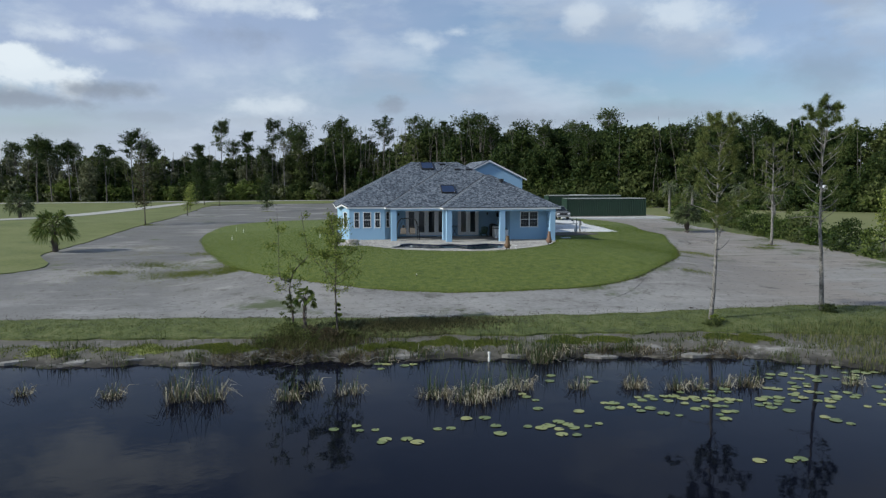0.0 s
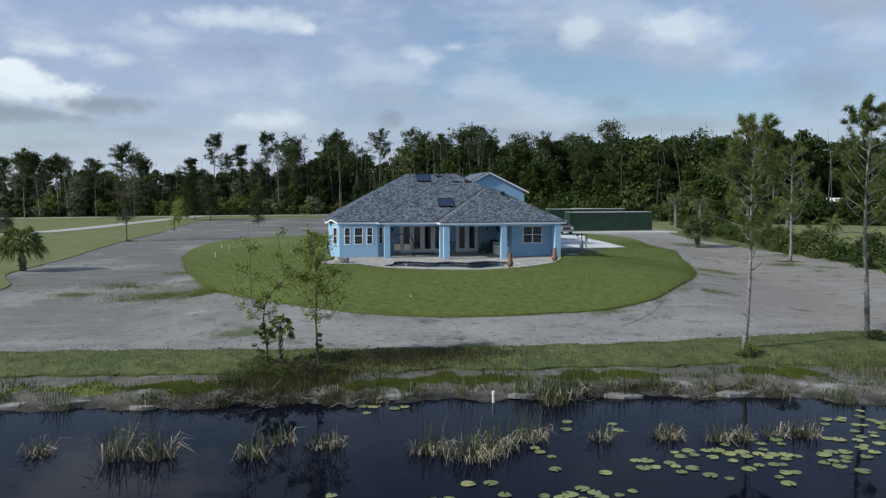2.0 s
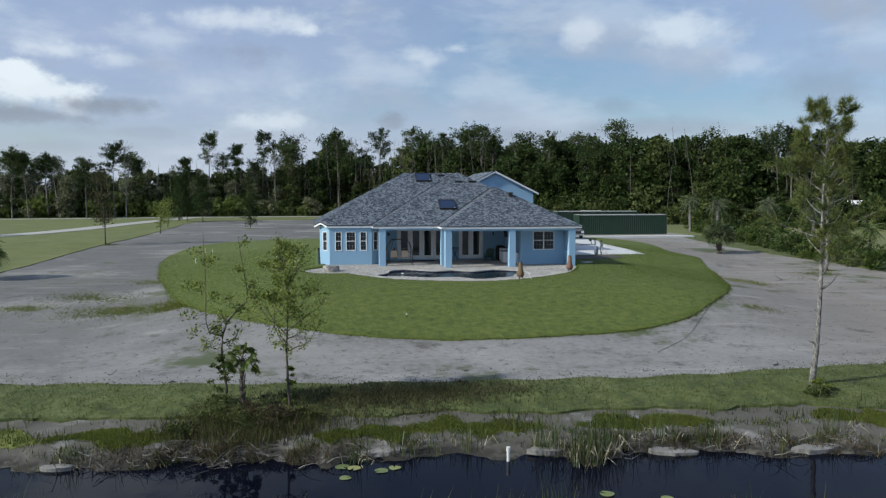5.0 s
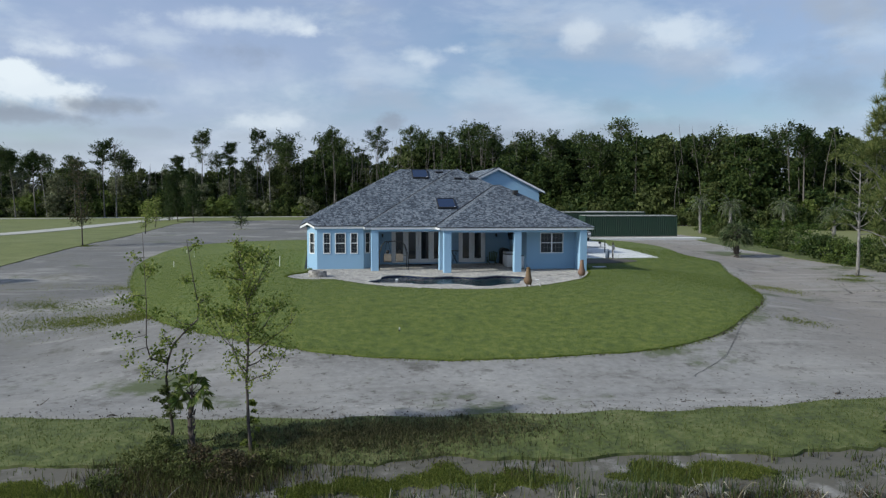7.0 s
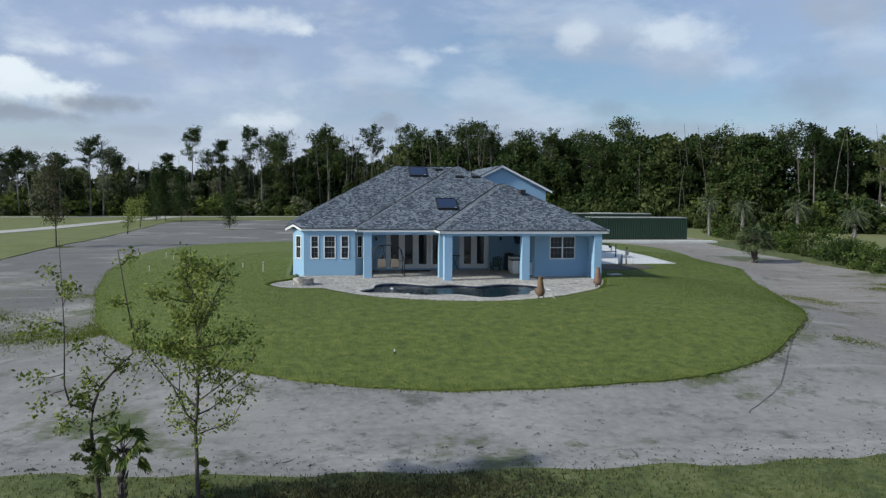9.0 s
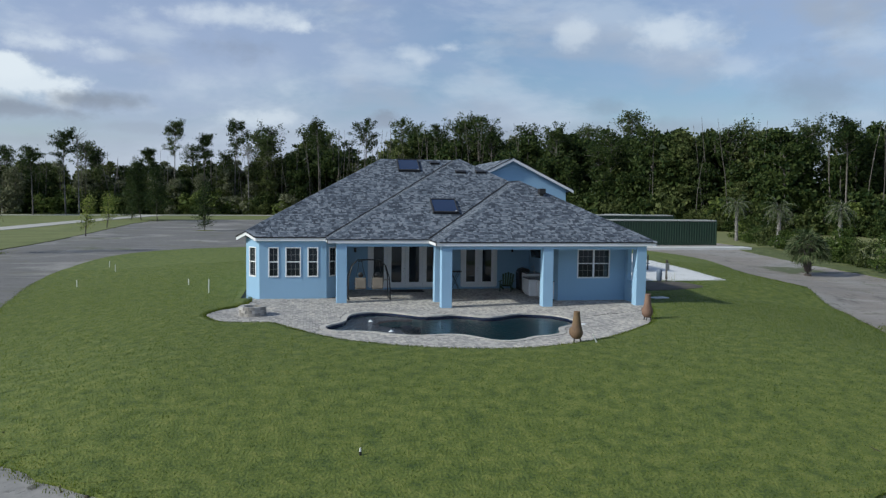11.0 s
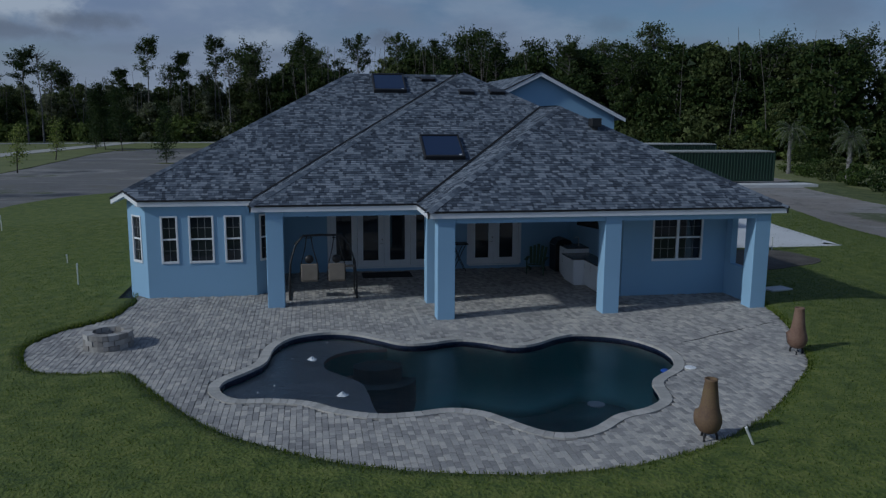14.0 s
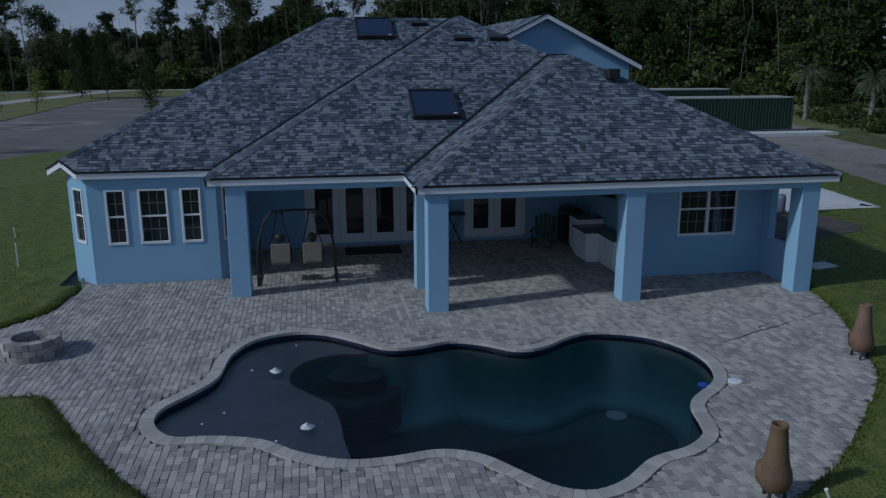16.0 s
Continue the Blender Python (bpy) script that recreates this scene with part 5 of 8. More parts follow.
def leafy_parts(seed, H, r0, limbs, reach, start, leaves, size, trunk=None, cluster=0.22, lift=0.12):
    """A light deciduous sapling: crooked limbs with small bunches of leaves."""
    rng = np.random.default_rng(seed)
    wood = Geo()
    T = trunk or branch_path((0, 0, -0.3), (0.05, 0.02, 1), H + 0.3, rng, 10, 0.06, 0.06)
    wood.tube(T, taper(r0, 0.010, len(T)), 7)
    A = np.array(T)
    s = np.linspace(0, 1, len(A))
    tips = []
    for i in range(limbs):
        f = start + (0.97 - start) * (i / max(limbs - 1, 1))
        p = [np.interp(f, s, A[:, k]) for k in range(3)]
        az = i * 2.4 + rng.uniform(-0.6, 0.6)
        L = reach * (1 - 0.65 * (f - start) / (1 - start)) * rng.uniform(0.5, 1.15)
        path = branch_path(p, (math.cos(az), math.sin(az), rng.uniform(0.1, 0.7)), L, rng, 5, 0.28, lift)
        wood.tube(path, taper(r0 * 0.35, 0.005, 6), 5, False)
        tips += path[2:]
        for j in range(3):
            k = rng.integers(1, 5)
            tw = branch_path(path[k], rng.normal(size=3) + np.array([0, 0, 0.4]), L * 0.35, rng, 3, 0.3, 0.1)
            wood.tube(tw, taper(0.007, 0.003, 4), 4, False)
            tips += tw[1:]
    tips = np.array(tips)
    pts = tips[rng.integers(0, len(tips), leaves)] + rng.normal(size=(leaves, 3)) * cluster * np.array([1, 1, 0.7])
    return wood, leaf_quads(pts, size, rng)


# crooked sapling with two bare leaders, and a fuller one beside it
_T = [(0, 0, -0.3), (0.05, 0, 0.6), (-0.02, 0, 1.3), (-0.1, 0.05, 2.0), (-0.05, 0.05, 2.5), (0.1, 0.05, 2.95), (0.45, 0.05, 3.35), (0.78, 0.05, 3.65), (0.82, 0.05, 3.95), (0.68, 0.05, 4.8), (0.52, 0.05, 5.9)]
_w, _c = leafy_parts(21, 5.9, 0.055, 9, 1.0, 0.34, 700, 0.10, [np.array(p, float) for p in _T], 0.11)
_w.tube([(-0.05, 0.05, 2.45), (-0.5, 0.0, 2.6), (-0.60, 0, 3.0), (-0.58, 0.02, 4.2), (-0.64, 0.02, 6.1)], taper(0.035, 0.007, 5), 6)
_r = np.random.default_rng(5)
_tips = []
for _i in range(13):      # thin side shoots of the second leader and of the low limb
    _p = (-0.60, 0.0, 2.55 + 0.36 * _i) if _i < 9 else (-0.1 - 0.12 * (_i - 9), 0.0, 1.9 + 0.1 * (_i - 9))
    _q = branch_path(_p, (-0.9 if _i % 3 else 0.7, _r.normal() * 0.7, _r.uniform(-0.1, 0.6)), _r.uniform(0.45, 1.25) * (1.0 - 0.05 * min(_i, 9)), _r, 4, 0.28, 0.05)
    _w.tube(_q, taper(0.012, 0.004, 5), 4, False)
    _tips += _q[2:] + _q[-1:]
_v, _f = leaf_quads(np.array(_tips)[_r.integers(0, len(_tips), 850)] + _r.normal(size=(850, 3)) * 0.10, 0.10, _r)
_c = (np.concatenate([_c[0], _v]), np.concatenate([_c[1], _f + len(_c[0])]))
make_tree("sapling", "crooked sapling with thin yellow-green leaves on the pond bank", G(-12.43, -28.08), _w, _c, M_BARKD, M_FRESH)
make_tree("sapling", "slim young tree with fresh green leaves on the pond bank", G(-10.2, -28.56), *leafy_parts(22, 5.75, 0.06, 26, 2.3, 0.38, 5400, 0.092, cluster=0.11, lift=0.13), M_BARKD, M_FRESH)

M_SPARSE = leaf_material("sparse_leaves", [(0.05, 0.06, 0.025), (0.08, 0.075, 0.035), (0.11, 0.085, 0.05)])
for _i, (_x, _y2, _h, _n, _m) in enumerate(((-33, 37.36, 9.0, 1100, M_SPARSE), (-31.82, 62.66, 4.6, 500, M_FRESH), (-35.02, 85.56, 5.0, 600, M_FRESH), (-20.27, 78.33, 6.5, 900, M_OAK), (-36.86, 118.69, 10.5, 2600, M_OAK), (-32.79, 112.07, 9.5, 2000, M_OAK), (-39.26, 121.71, 8.0, 1600, M_OAK))):
    make_tree("young_tree", "young planted tree in a weedy ring beside the dirt yard", G(_x, _y2), *leafy_parts(40 + _i, _h, 0.09, 24, _h * (0.36 if _m is M_OAK else 0.28), 0.16 if _m is M_OAK else 0.24, int(_n * (3.4 if _m is M_OAK else 1.6)), 0.20, cluster=0.34), M_BARKD, _m, group="planted young trees", turn=_i * 50)


# ---- palms ----
def palm_parts(seed, H, r, fronds, length, droop=1.0, fan=True):
    rng = np.random.default_rng(seed)
    wood = Geo()
    pts = [(0.04 * math.sin(i), 0.03 * i / 8, -0.2 + (H + 0.2) * i / 8) for i in range(9)]
    wood.tube(pts, [r * (1.1 + 0.12 * math.sin(i * 2.1)) for i in range(9)], 10)
    for i in range(34):      # cut leaf bases
        a, z = i * 2.4, 0.15 + (H - 0.1) * i / 34
        p = Vector((math.cos(a) * r, math.sin(a) * r, z))
        wood.tube([p, p + Vector((math.cos(a) * r * 0.9, math.sin(a) * r * 0.9, 0.16))], [0.035, 0.012], 4)
    V, F, n = [], [], 0
    top = np.array([0, 0.03, H])
    for i in range(fronds):
        az = i * 2.399
        el = 1.35 - (1.75 if droop > 0.9 else 1.65) * (i / fronds) ** 0.9
        d = np.array([math.cos(az) * math.cos(el), math.sin(az) * math.cos(el), math.sin(el)])
        L = length * rng.uniform(0.8, 1.1)
        path = branch_path(top, d, L, rng, 8, 0.04, -0.10 * droop)
        wood.tube(path, taper(0.018, 0.004, 9), 4, False)
        P = np.array(path)
        if fan:
            c = P[5]
            ax = unit(P[6] - P[4])
            side = unit(np.cross(ax, (0, 0, 1)))
            tw = rng.uniform(-1.2, 1.2)
            side = unit(side * math.cos(tw) + np.cross(ax, side) * math.sin(tw))
            for k in range(-9, 10):
                a = k * 0.16
                dd = ax * math.cos(a) + side * math.sin(a)
                l = L * 0.55 * rng.uniform(0.85, 1.1)
                w = unit(np.cross(dd, rng.normal(size=3))) * 0.04
                mid = c + dd * l * 0.6
                tip = c + dd * l - np.array([0, 0, 0.22 * L * rng.uniform(0.5, 1.4) * max(droop, 0.9)])
                V += [c, mid - w, tip, mid + w]; F.append((n, n + 1, n + 2, n + 3)); n += 4
        else:
            for k in range(2, 26):
                t = k / 26 * 8
                c = np.array([np.interp(t, np.arange(9), P[:, j]) for j in range(3)])
                ax = unit(P[min(int(t) + 1, 8)] - P[int(t)])
                side = unit(np.cross(ax, (0, 0, 1)))
                for sg in (-1, 1):
                    l = L * 0.24 * math.sin(math.pi * min(1, 0.15 + k / 28)) * rng.uniform(0.8, 1.1)
                    dd = unit(side * sg + ax * 0.55 - np.array([0, 0, 0.35 * droop]))
                    w = ax * 0.028
                    V += [c - w, c + w, c + dd * l]; F.append((n, n + 1, n + 2)); n += 3
    V = np.array(V)
    me = bpy.data.meshes.new("crown")
    me.from_pydata([tuple(map(float, v)) for v in V], [], F)
    return wood, me


def make_palm(label, at, seed, H, r, fronds, length, leaf, droop=1.0, fan=True, turn=0.0, name="palm_tree"):
    t = thing(name, label, "palm", pose(*at, 0, 0, turn))
    wood, me = palm_parts(seed, H, r, fronds, length, droop, fan)
    part("trunk", wood, M_BARK if not fan else M_BARKD, t)
    me.materials.append(leaf)
    part("crown", me, None, t)


M_PALM = leaf_material("palm_fronds", [(0.045, 0.07, 0.028), (0.085, 0.115, 0.045), (0.14, 0.155, 0.08)])
M_PALMB = leaf_material("bright_palm_fronds", [(0.06, 0.10, 0.02), (0.11, 0.155, 0.035), (0.17, 0.20, 0.06)])
make_palm("stocky cabbage palm beside the dirt track edge", G(-34.63, 7.71), 1, 2.2, 0.24, 60, 1.8, M_PALMB, 0.75)
make_palm("cabbage palm on the neighbouring lawn", G(-55.01, 57.24), 2, 2.2, 0.22, 46, 2.1, M_PALM)
make_palm("shaggy cabbage palm with old leaf bases on bare dirt", G(32.56, 20.12), 3, 2.1, 0.26, 60, 1.6, M_PALM, 0.9)
make_palm("small cabbage palm among the bank shrubs", G(-11.80, -28.50), 4, 1.75, 0.06, 15, 0.62, M_PALMB, 0.8, name="small_palm")
for _i, (_x, _y2, _h) in enumerate(((46.16, 53.5, 4.6), (51.87, 42.18, 4.2), (48.56, 27.59, 4.0), (44.05, 41.57, 4.2))):
    make_palm("feathery queen palm behind the shrub border", G(_x, _y2), 30 + _i, _h, 0.17, 30, 2.5, M_PALM, 2.8, False, _i * 40)


make_palm("yellow-green weeping queen palm behind the shrub border", G(40.6, 7.9), 41, 3.1, 0.13, 30, 1.8, M_PALMB, 2.4, False, 20)


# ---- woods ----
def leaf_tris(centres, size, rng):
    """One small three-cornered leaf spray at each centre, turned at random."""
    n = len(centres)
    c = np.asarray(centres, float)
    a = unit(rng.normal(size=(n, 3)))
    b = unit(np.cross(a, rng.normal(size=(n, 3))))
    s = (size * rng.uniform(0.6, 1.35, n))[:, None]
    v = np.stack([c - a * s * 0.5 - b * s * 0.4, c - a * s * 0.5 + b * s * 0.4, c + a * s * 0.6], 1).reshape(-1, 3)
    return v, np.arange(3 * n).reshape(n, 3)


def joined(*pieces):
    n, vs, fs = 0, [], []
    for v, f in pieces:
        vs.append(v); fs.append(f + n); n += len(v)
    return np.concatenate(vs), np.concatenate(fs)


def crown_cloud(rng, H, width, base, lumps, per, size, core=0):
    """Leaf sprays gathered in lumps, with gaps between, round a coarser inner mass."""
    pts = []
    for i in range(lumps):
        f = rng.uniform(0, 1)
        z = base + (H - base) * f
        rr = width * 0.5 * math.sqrt(max(0.05, 1 - (2 * f - 0.85) ** 2 * 0.8)) * rng.uniform(0.3, 0.95)
        a = rng.uniform(0, math.tau)
        c = np.array([rr * math.cos(a), rr * math.sin(a), z])
        s = width * rng.uniform(0.08, 0.20)
        d = unit(rng.normal(size=(per, 3)))
        pts.append(c + d * s * rng.uniform(0.35, 1.05, (per, 1)) * np.array([1, 1, 0.62]))
    out = leaf_tris(np.concatenate(pts), size, rng)
    if core:
        f = rng.uniform(0, 0.86, core)
        r = width * 0.36 * np.sqrt(np.maximum(0.05, 1 - (2 * f - 0.85) ** 2)) * np.sqrt(rng.random(core))
        a = rng.uniform(0, math.tau, core)
        out = joined(out, leaf_tris(np.column_stack([r * np.cos(a), r * np.sin(a), base + (H - base) * f]), size * 2.0, rng))
    return out


def wood_proto(rng, H, r, lean=0.03):
    g = Geo()
    p = branch_path((0, 0, -0.5), (rng.normal() * lean, rng.normal() * lean, 1), H + 0.5, rng, 6, 0.03, 0.02)
    g.tube(p, taper(r, r * 0.3, 7), 5, False)
    for i in range(5):
        f = rng.uniform(0.45, 0.95)
        q = [np.interp(f * 6, np.arange(7), np.array(p)[:, k]) for k in range(3)]
        a = rng.uniform(0, math.tau)
        b = branch_path(q, (math.cos(a), math.sin(a), 0.5), H * 0.16, rng, 3, 0.2, 0.1)
        g.tube(b, taper(r * 0.3, r * 0.1, 4), 4, False)
    return g


FARM = (82.6, 66.0)      # a white house half hidden at the edge of the woods


def build_woods():
    rng = np.random.default_rng(77)
    store = {k: [[], [], 0] for k in ("oak", "olive", "pine", "fresh", "grey")}
    wv, wf, wn = [], [], 0
    oaks, tops, pines = [], [], []
    for i in range(8):
        H = rng.uniform(10, 14)
        w = H * rng.uniform(0.48, 0.68)
        oaks.append((crown_cloud(rng, H * 0.93, w, H * 0.10, 70, 47, 0.34, 240), wood_proto(rng, H * 0.9, 0.2), H))
        tops.append((crown_cloud(rng, H * 0.95, w, H * 0.22, 52, 41, 0.36, 220), wood_proto(rng, H * 0.9, 0.2), H))
    for i in range(5):
        H = rng.uniform(13, 16)
        w, c = skyline_pine(500 + i, H, H * rng.uniform(0.17, 0.24), False, 13)
        pines.append((c, w, H))
    bushes = [(crown_cloud(rng, 3.0, 4.4, 0.0, 26, 26, 0.30, 40), None, 3.0) for i in range(5)]

    def put(kind, p, x, y, s, turn):
        nonlocal wn
        (v, f), w, h = p
        c, sn = math.cos(turn), math.sin(turn)
        R = np.array([[c, -sn, 0], [sn, c, 0], [0, 0, 1]])
        zz = float(height(x, y))
        st = store[kind]
        st[0].append(v @ R.T * s + np.array([x, y, zz])); st[1].append(f + st[2]); st[2] += len(v)
        if w is not None:
            a = np.array([tuple(q) for q in w.v]) @ R.T * s + np.array([x, y, zz])
            q = np.array([t for t in w.f if len(t) == 4])
            wv.append(a); wf.append(q + wn); wn += len(a)

    # the edge of the woods: far on the one side, nearer behind the containers
    E = np.array([(-122.54, 156.65), (-54.04, 171.11), (5.96, 171.11), (26.96, 142.19), (43.86, 110.86), (61.02, 86.76), (76.35, 67.48), (96.51, 43.38), (120.67, 19.28)], float)
    S = np.concatenate([[0], np.cumsum(np.hypot(*(E[1:] - E[:-1]).T))])

    def tall(x):
        return float(np.interp(x, [-114, -84, -34, -17, -1, 25, 42, 63, 77, 97], [15.0, 15.4, 16.6, 19.0, 22.6, 23.2, 20.6, 19.6, 18.4, 16.5]))

    def place(u, back):
        x, y = np.interp(u, S, E[:, 0]), np.interp(u, S, E[:, 1])
        k = min(np.searchsorted(S, u, "right") - 1, len(E) - 2)
        e = unit(E[k + 1] - E[k])
        nx, ny = (-e[1], e[0]) if e[0] > 0 else (e[1], -e[0])
        if k >= 2:
            nx, ny = abs(nx), abs(ny)
        return x + nx * (back + rng.normal() * 2.2) + rng.normal(), y + ny * (back + rng.normal() * 2.2)

    for back, gap, smin, smax, pine in ((0, 3.6, 0.42, 0.80, 0.03), (6, 3.6, 0.66, 0.98, 0.12), (14, 4.0, 0.80, 1.02, 0.20), (24, 4.6, 0.88, 1.05, 0.28)):
        u = 0.0
        while u < S[-1]:
            x, y = place(u, back)
            if math.hypot(x - FARM[0], y - FARM[1]) < 8:
                u += 2.0
                continue
            left = x < -9
            grow = rng.uniform(smin, smax) * tall(x)
            scrub = (rng.uniform(0.70, 0.88) if back > 4 else rng.uniform(0.45, 0.74)) * tall(x)      # a low even canopy
            if rng.random() < pine:
                p = pines[rng.integers(5)]
                put("oak" if rng.random() < 0.5 else "pine", p, x, y, grow * rng.uniform(1.0, 1.14) / p[2], rng.uniform(0, 6.28))
            else:
                p = (oaks if back < 10 else tops)[rng.integers(8)]
                kind = rng.choice(["oak", "olive", "grey"], p=[0.12, 0.44, 0.44] if left else [0.82, 0.15, 0.03])
                put(kind, p, x, y, (scrub if left else grow) / p[2], rng.uniform(0, 6.28))
            u += gap * rng.uniform(0.55, 1.45) * (0.85 if left else 0.93)
    for back, gap, smin, smax in ((-5.0, 2.0, 0.5, 1.3), (-3.0, 2.2, 0.9, 2.0), (-1.2, 2.6, 1.3, 2.5)):     # brush along the foot
        u = 0.0
        while u < S[-1]:
            x, y = place(u, back)
            put(rng.choice(["fresh", "oak", "olive", "grey"], p=[0.30, 0.22, 0.32, 0.16] if x < 0 else [0.16, 0.56, 0.24, 0.04]), bushes[rng.integers(5)], x, y, rng.uniform(smin, smax) * (0.94 if math.hypot(x - FARM[0], y - FARM[1]) < 13 else 1.0), rng.uniform(0, 6.28))
            u += gap * rng.uniform(0.5, 1.5)
    for i in range(210):     # thin bare stems at the edge
        x, y = place(rng.uniform(0, S[-1] * (0.55 if i % 4 else 1.0)), -1.5)
        g = Geo()
        h = tall(x) * rng.uniform(0.55, 1.0)
        g.tube(branch_path((x, y, float(height(x, y)) - 0.3), (rng.normal() * 0.05, rng.normal() * 0.05, 1), h, rng, 4, 0.05, 0.03), taper(rng.uniform(0.07, 0.13), 0.03, 5), 4, False)
        wv.append(np.array([tuple(q) for q in g.v])); wf.append(np.array([t for t in g.f if len(t) == 4]) + wn); wn += len(g.v)
    mats = {"oak": M_OAK, "olive": M_OLIVE, "pine": M_PINEFAR, "fresh": M_BRUSHF, "grey": M_GREYB}
    for k, (v, f, n) in store.items():
        o = new("woods", big_mesh("woods", np.concatenate(v), np.concatenate(f), mats[k]))
        tagged(o, "dense mixed oak and pine woods closing the clearing", "woods", kind="stuff")
    o = new("woods_trunks", big_mesh("woods_trunks", np.concatenate(wv), np.concatenate(wf), M_BARKF))
    tagged(o, "grey trunks standing in the woods", "woods", kind="stuff")


M_BRUSHF = leaf_material("wood_edge_leaves", [(0.065, 0.098, 0.022), (0.115, 0.16, 0.036), (0.175, 0.215, 0.06)], trans=0.4)
M_BARKF = material("woodland_bark", [(0.075, 0.066, 0.058), (0.13, 0.118, 0.105), (0.20, 0.185, 0.165)], 0.5, 0.95, 0.5, 8, stretch=(1, 1, 0.25), bump_dist=0.02, coords="World")
M_OLIVE = leaf_material("olive_leaves", [(0.048, 0.067, 0.022), (0.090, 0.115, 0.036), (0.145, 0.170, 0.060)], trans=0.4)
M_GREYB = leaf_material("thin_grey_leaves", [(0.090, 0.104, 0.056), (0.155, 0.170, 0.096), (0.23, 0.24, 0.145)], trans=0.4)
M_PINEFAR = leaf_material("far_pine_needles", [(0.030, 0.052, 0.016), (0.058, 0.085, 0.026), (0.095, 0.12, 0.042)])
M_BRUSH = leaf_material("brush_leaves", [(0.038, 0.066, 0.015), (0.068, 0.108, 0.025), (0.11, 0.15, 0.038)], trans=0.4)


def skyline_pine(seed, H, spread, bare=False, n=27):
    """A tall pine with a long clear stem and a flat, broken crown."""
    rng = np.random.default_rng(seed)
    w = Geo()
    p = branch_path((0, 0, -0.5), (rng.normal() * 0.02, 0, 1), H + 0.3, rng, 8, 0.025, 0.03)
    w.tube(p, taper(0.22, 0.05, 9), 6, False)
    P, pts = np.array(p), []
    low = rng.uniform(0.56, 0.68)
    for i in range(34):
        f = low + (0.995 - low) * rng.random() ** 0.62
        q = np.array([np.interp(f * 8, np.arange(9), P[:, k]) for k in range(3)])
        a = i * 2.4 + rng.normal() * 0.4
        g = (f - low) / (1 - low)
        L = spread * rng.uniform(0.35, 1.05) * (0.42 + 0.75 * math.sin(math.pi * min(1, 0.22 + 0.66 * g)))
        b = branch_path(q, (math.cos(a), math.sin(a), rng.uniform(0.05, 0.75)), L, rng, 4, 0.22, 0.10)
        w.tube(b, taper(0.07, 0.02, 5), 4, False)
        if not bare:
            for c in b[2:] + [b[-1]]:
                s = rng.uniform(0.24, 0.50)
                pts.append(c + rng.normal(size=(n, 3)) * np.array([s, s, s * 0.8]))
    if bare:
        return w, leaf_tris(P[-1:], 0.1, rng)
    pts.append(P[-1] + rng.normal(size=(2 * n, 3)) * np.array([0.5, 0.5, 0.4]))
    return w, leaf_tris(np.concatenate(pts), 0.27, rng)


build_woods()
for _i, (_x, _y2, _h, _s) in enumerate(((-81.92, 145.81, 16.2, 3.2), (-80.67, 153.03, 16.8, 3.4), (-74.79, 149.42, 16, 3.0), (-66.97, 153.03, 15.8, 2.8), (-60.78, 155.45, 18.6, 4.2), (-46.49, 172.31, 16.6, 3.2), (-38.96, 167.5, 22.4, 3.6), (-31.92, 168.7, 21.0, 2.8),
                                            (-24.28, 169.91, 23.4, 3.4), (-16.83, 177.14, 21.2, 3.4), (-3.19, 163.88, 24.0, 4.2), (9.15, 165.09, 25.6, 5.0), (16.49, 160.27, 23.4, 4.2), (24.59, 151.83, 22.4, 4.6), (34.5, 134.96, 21.4, 4.2), (43.83, 118.45, 20.0, 4.4), (51.1, 106.04, 17.6, 4.0), (72.89, 68.69, 17.8, 4.0))):
    make_tree("tall_pine", "tall pine rising over the edge of the woods", G(_x, _y2), *skyline_pine(100 + _i, _h * (0.99, 0.94, 0.97, 0.92)[_i % 4], _s * (0.95, 0.78, 0.86)[_i % 3]), M_BARKF, M_OAK if _i % 3 else M_PINEFAR, group="tall pines over the woods", turn=_i * 73)
for _i, (_x, _y2, _h) in enumerate(((-58.24, 156.65, 18.6), (-75, 157.86, 16.0), (-20.7, 166.29, 17.5))):
    make_tree("dead_tree", "leafless grey dead tree at the edge of the woods", G(_x, _y2), *skyline_pine(150 + _i, _h, 3.6, True), M_BARK, M_OAK, group="dead trees", turn=_i * 40)


# ---- shrub border and bank growth ----
def shrub_mesh(seed, w, h, n, size, core=1):
    rng = np.random.default_rng(seed)
    return crown_cloud(rng, h, w, 0.0, max(8, n // 24), 60, size, core * n // 3)


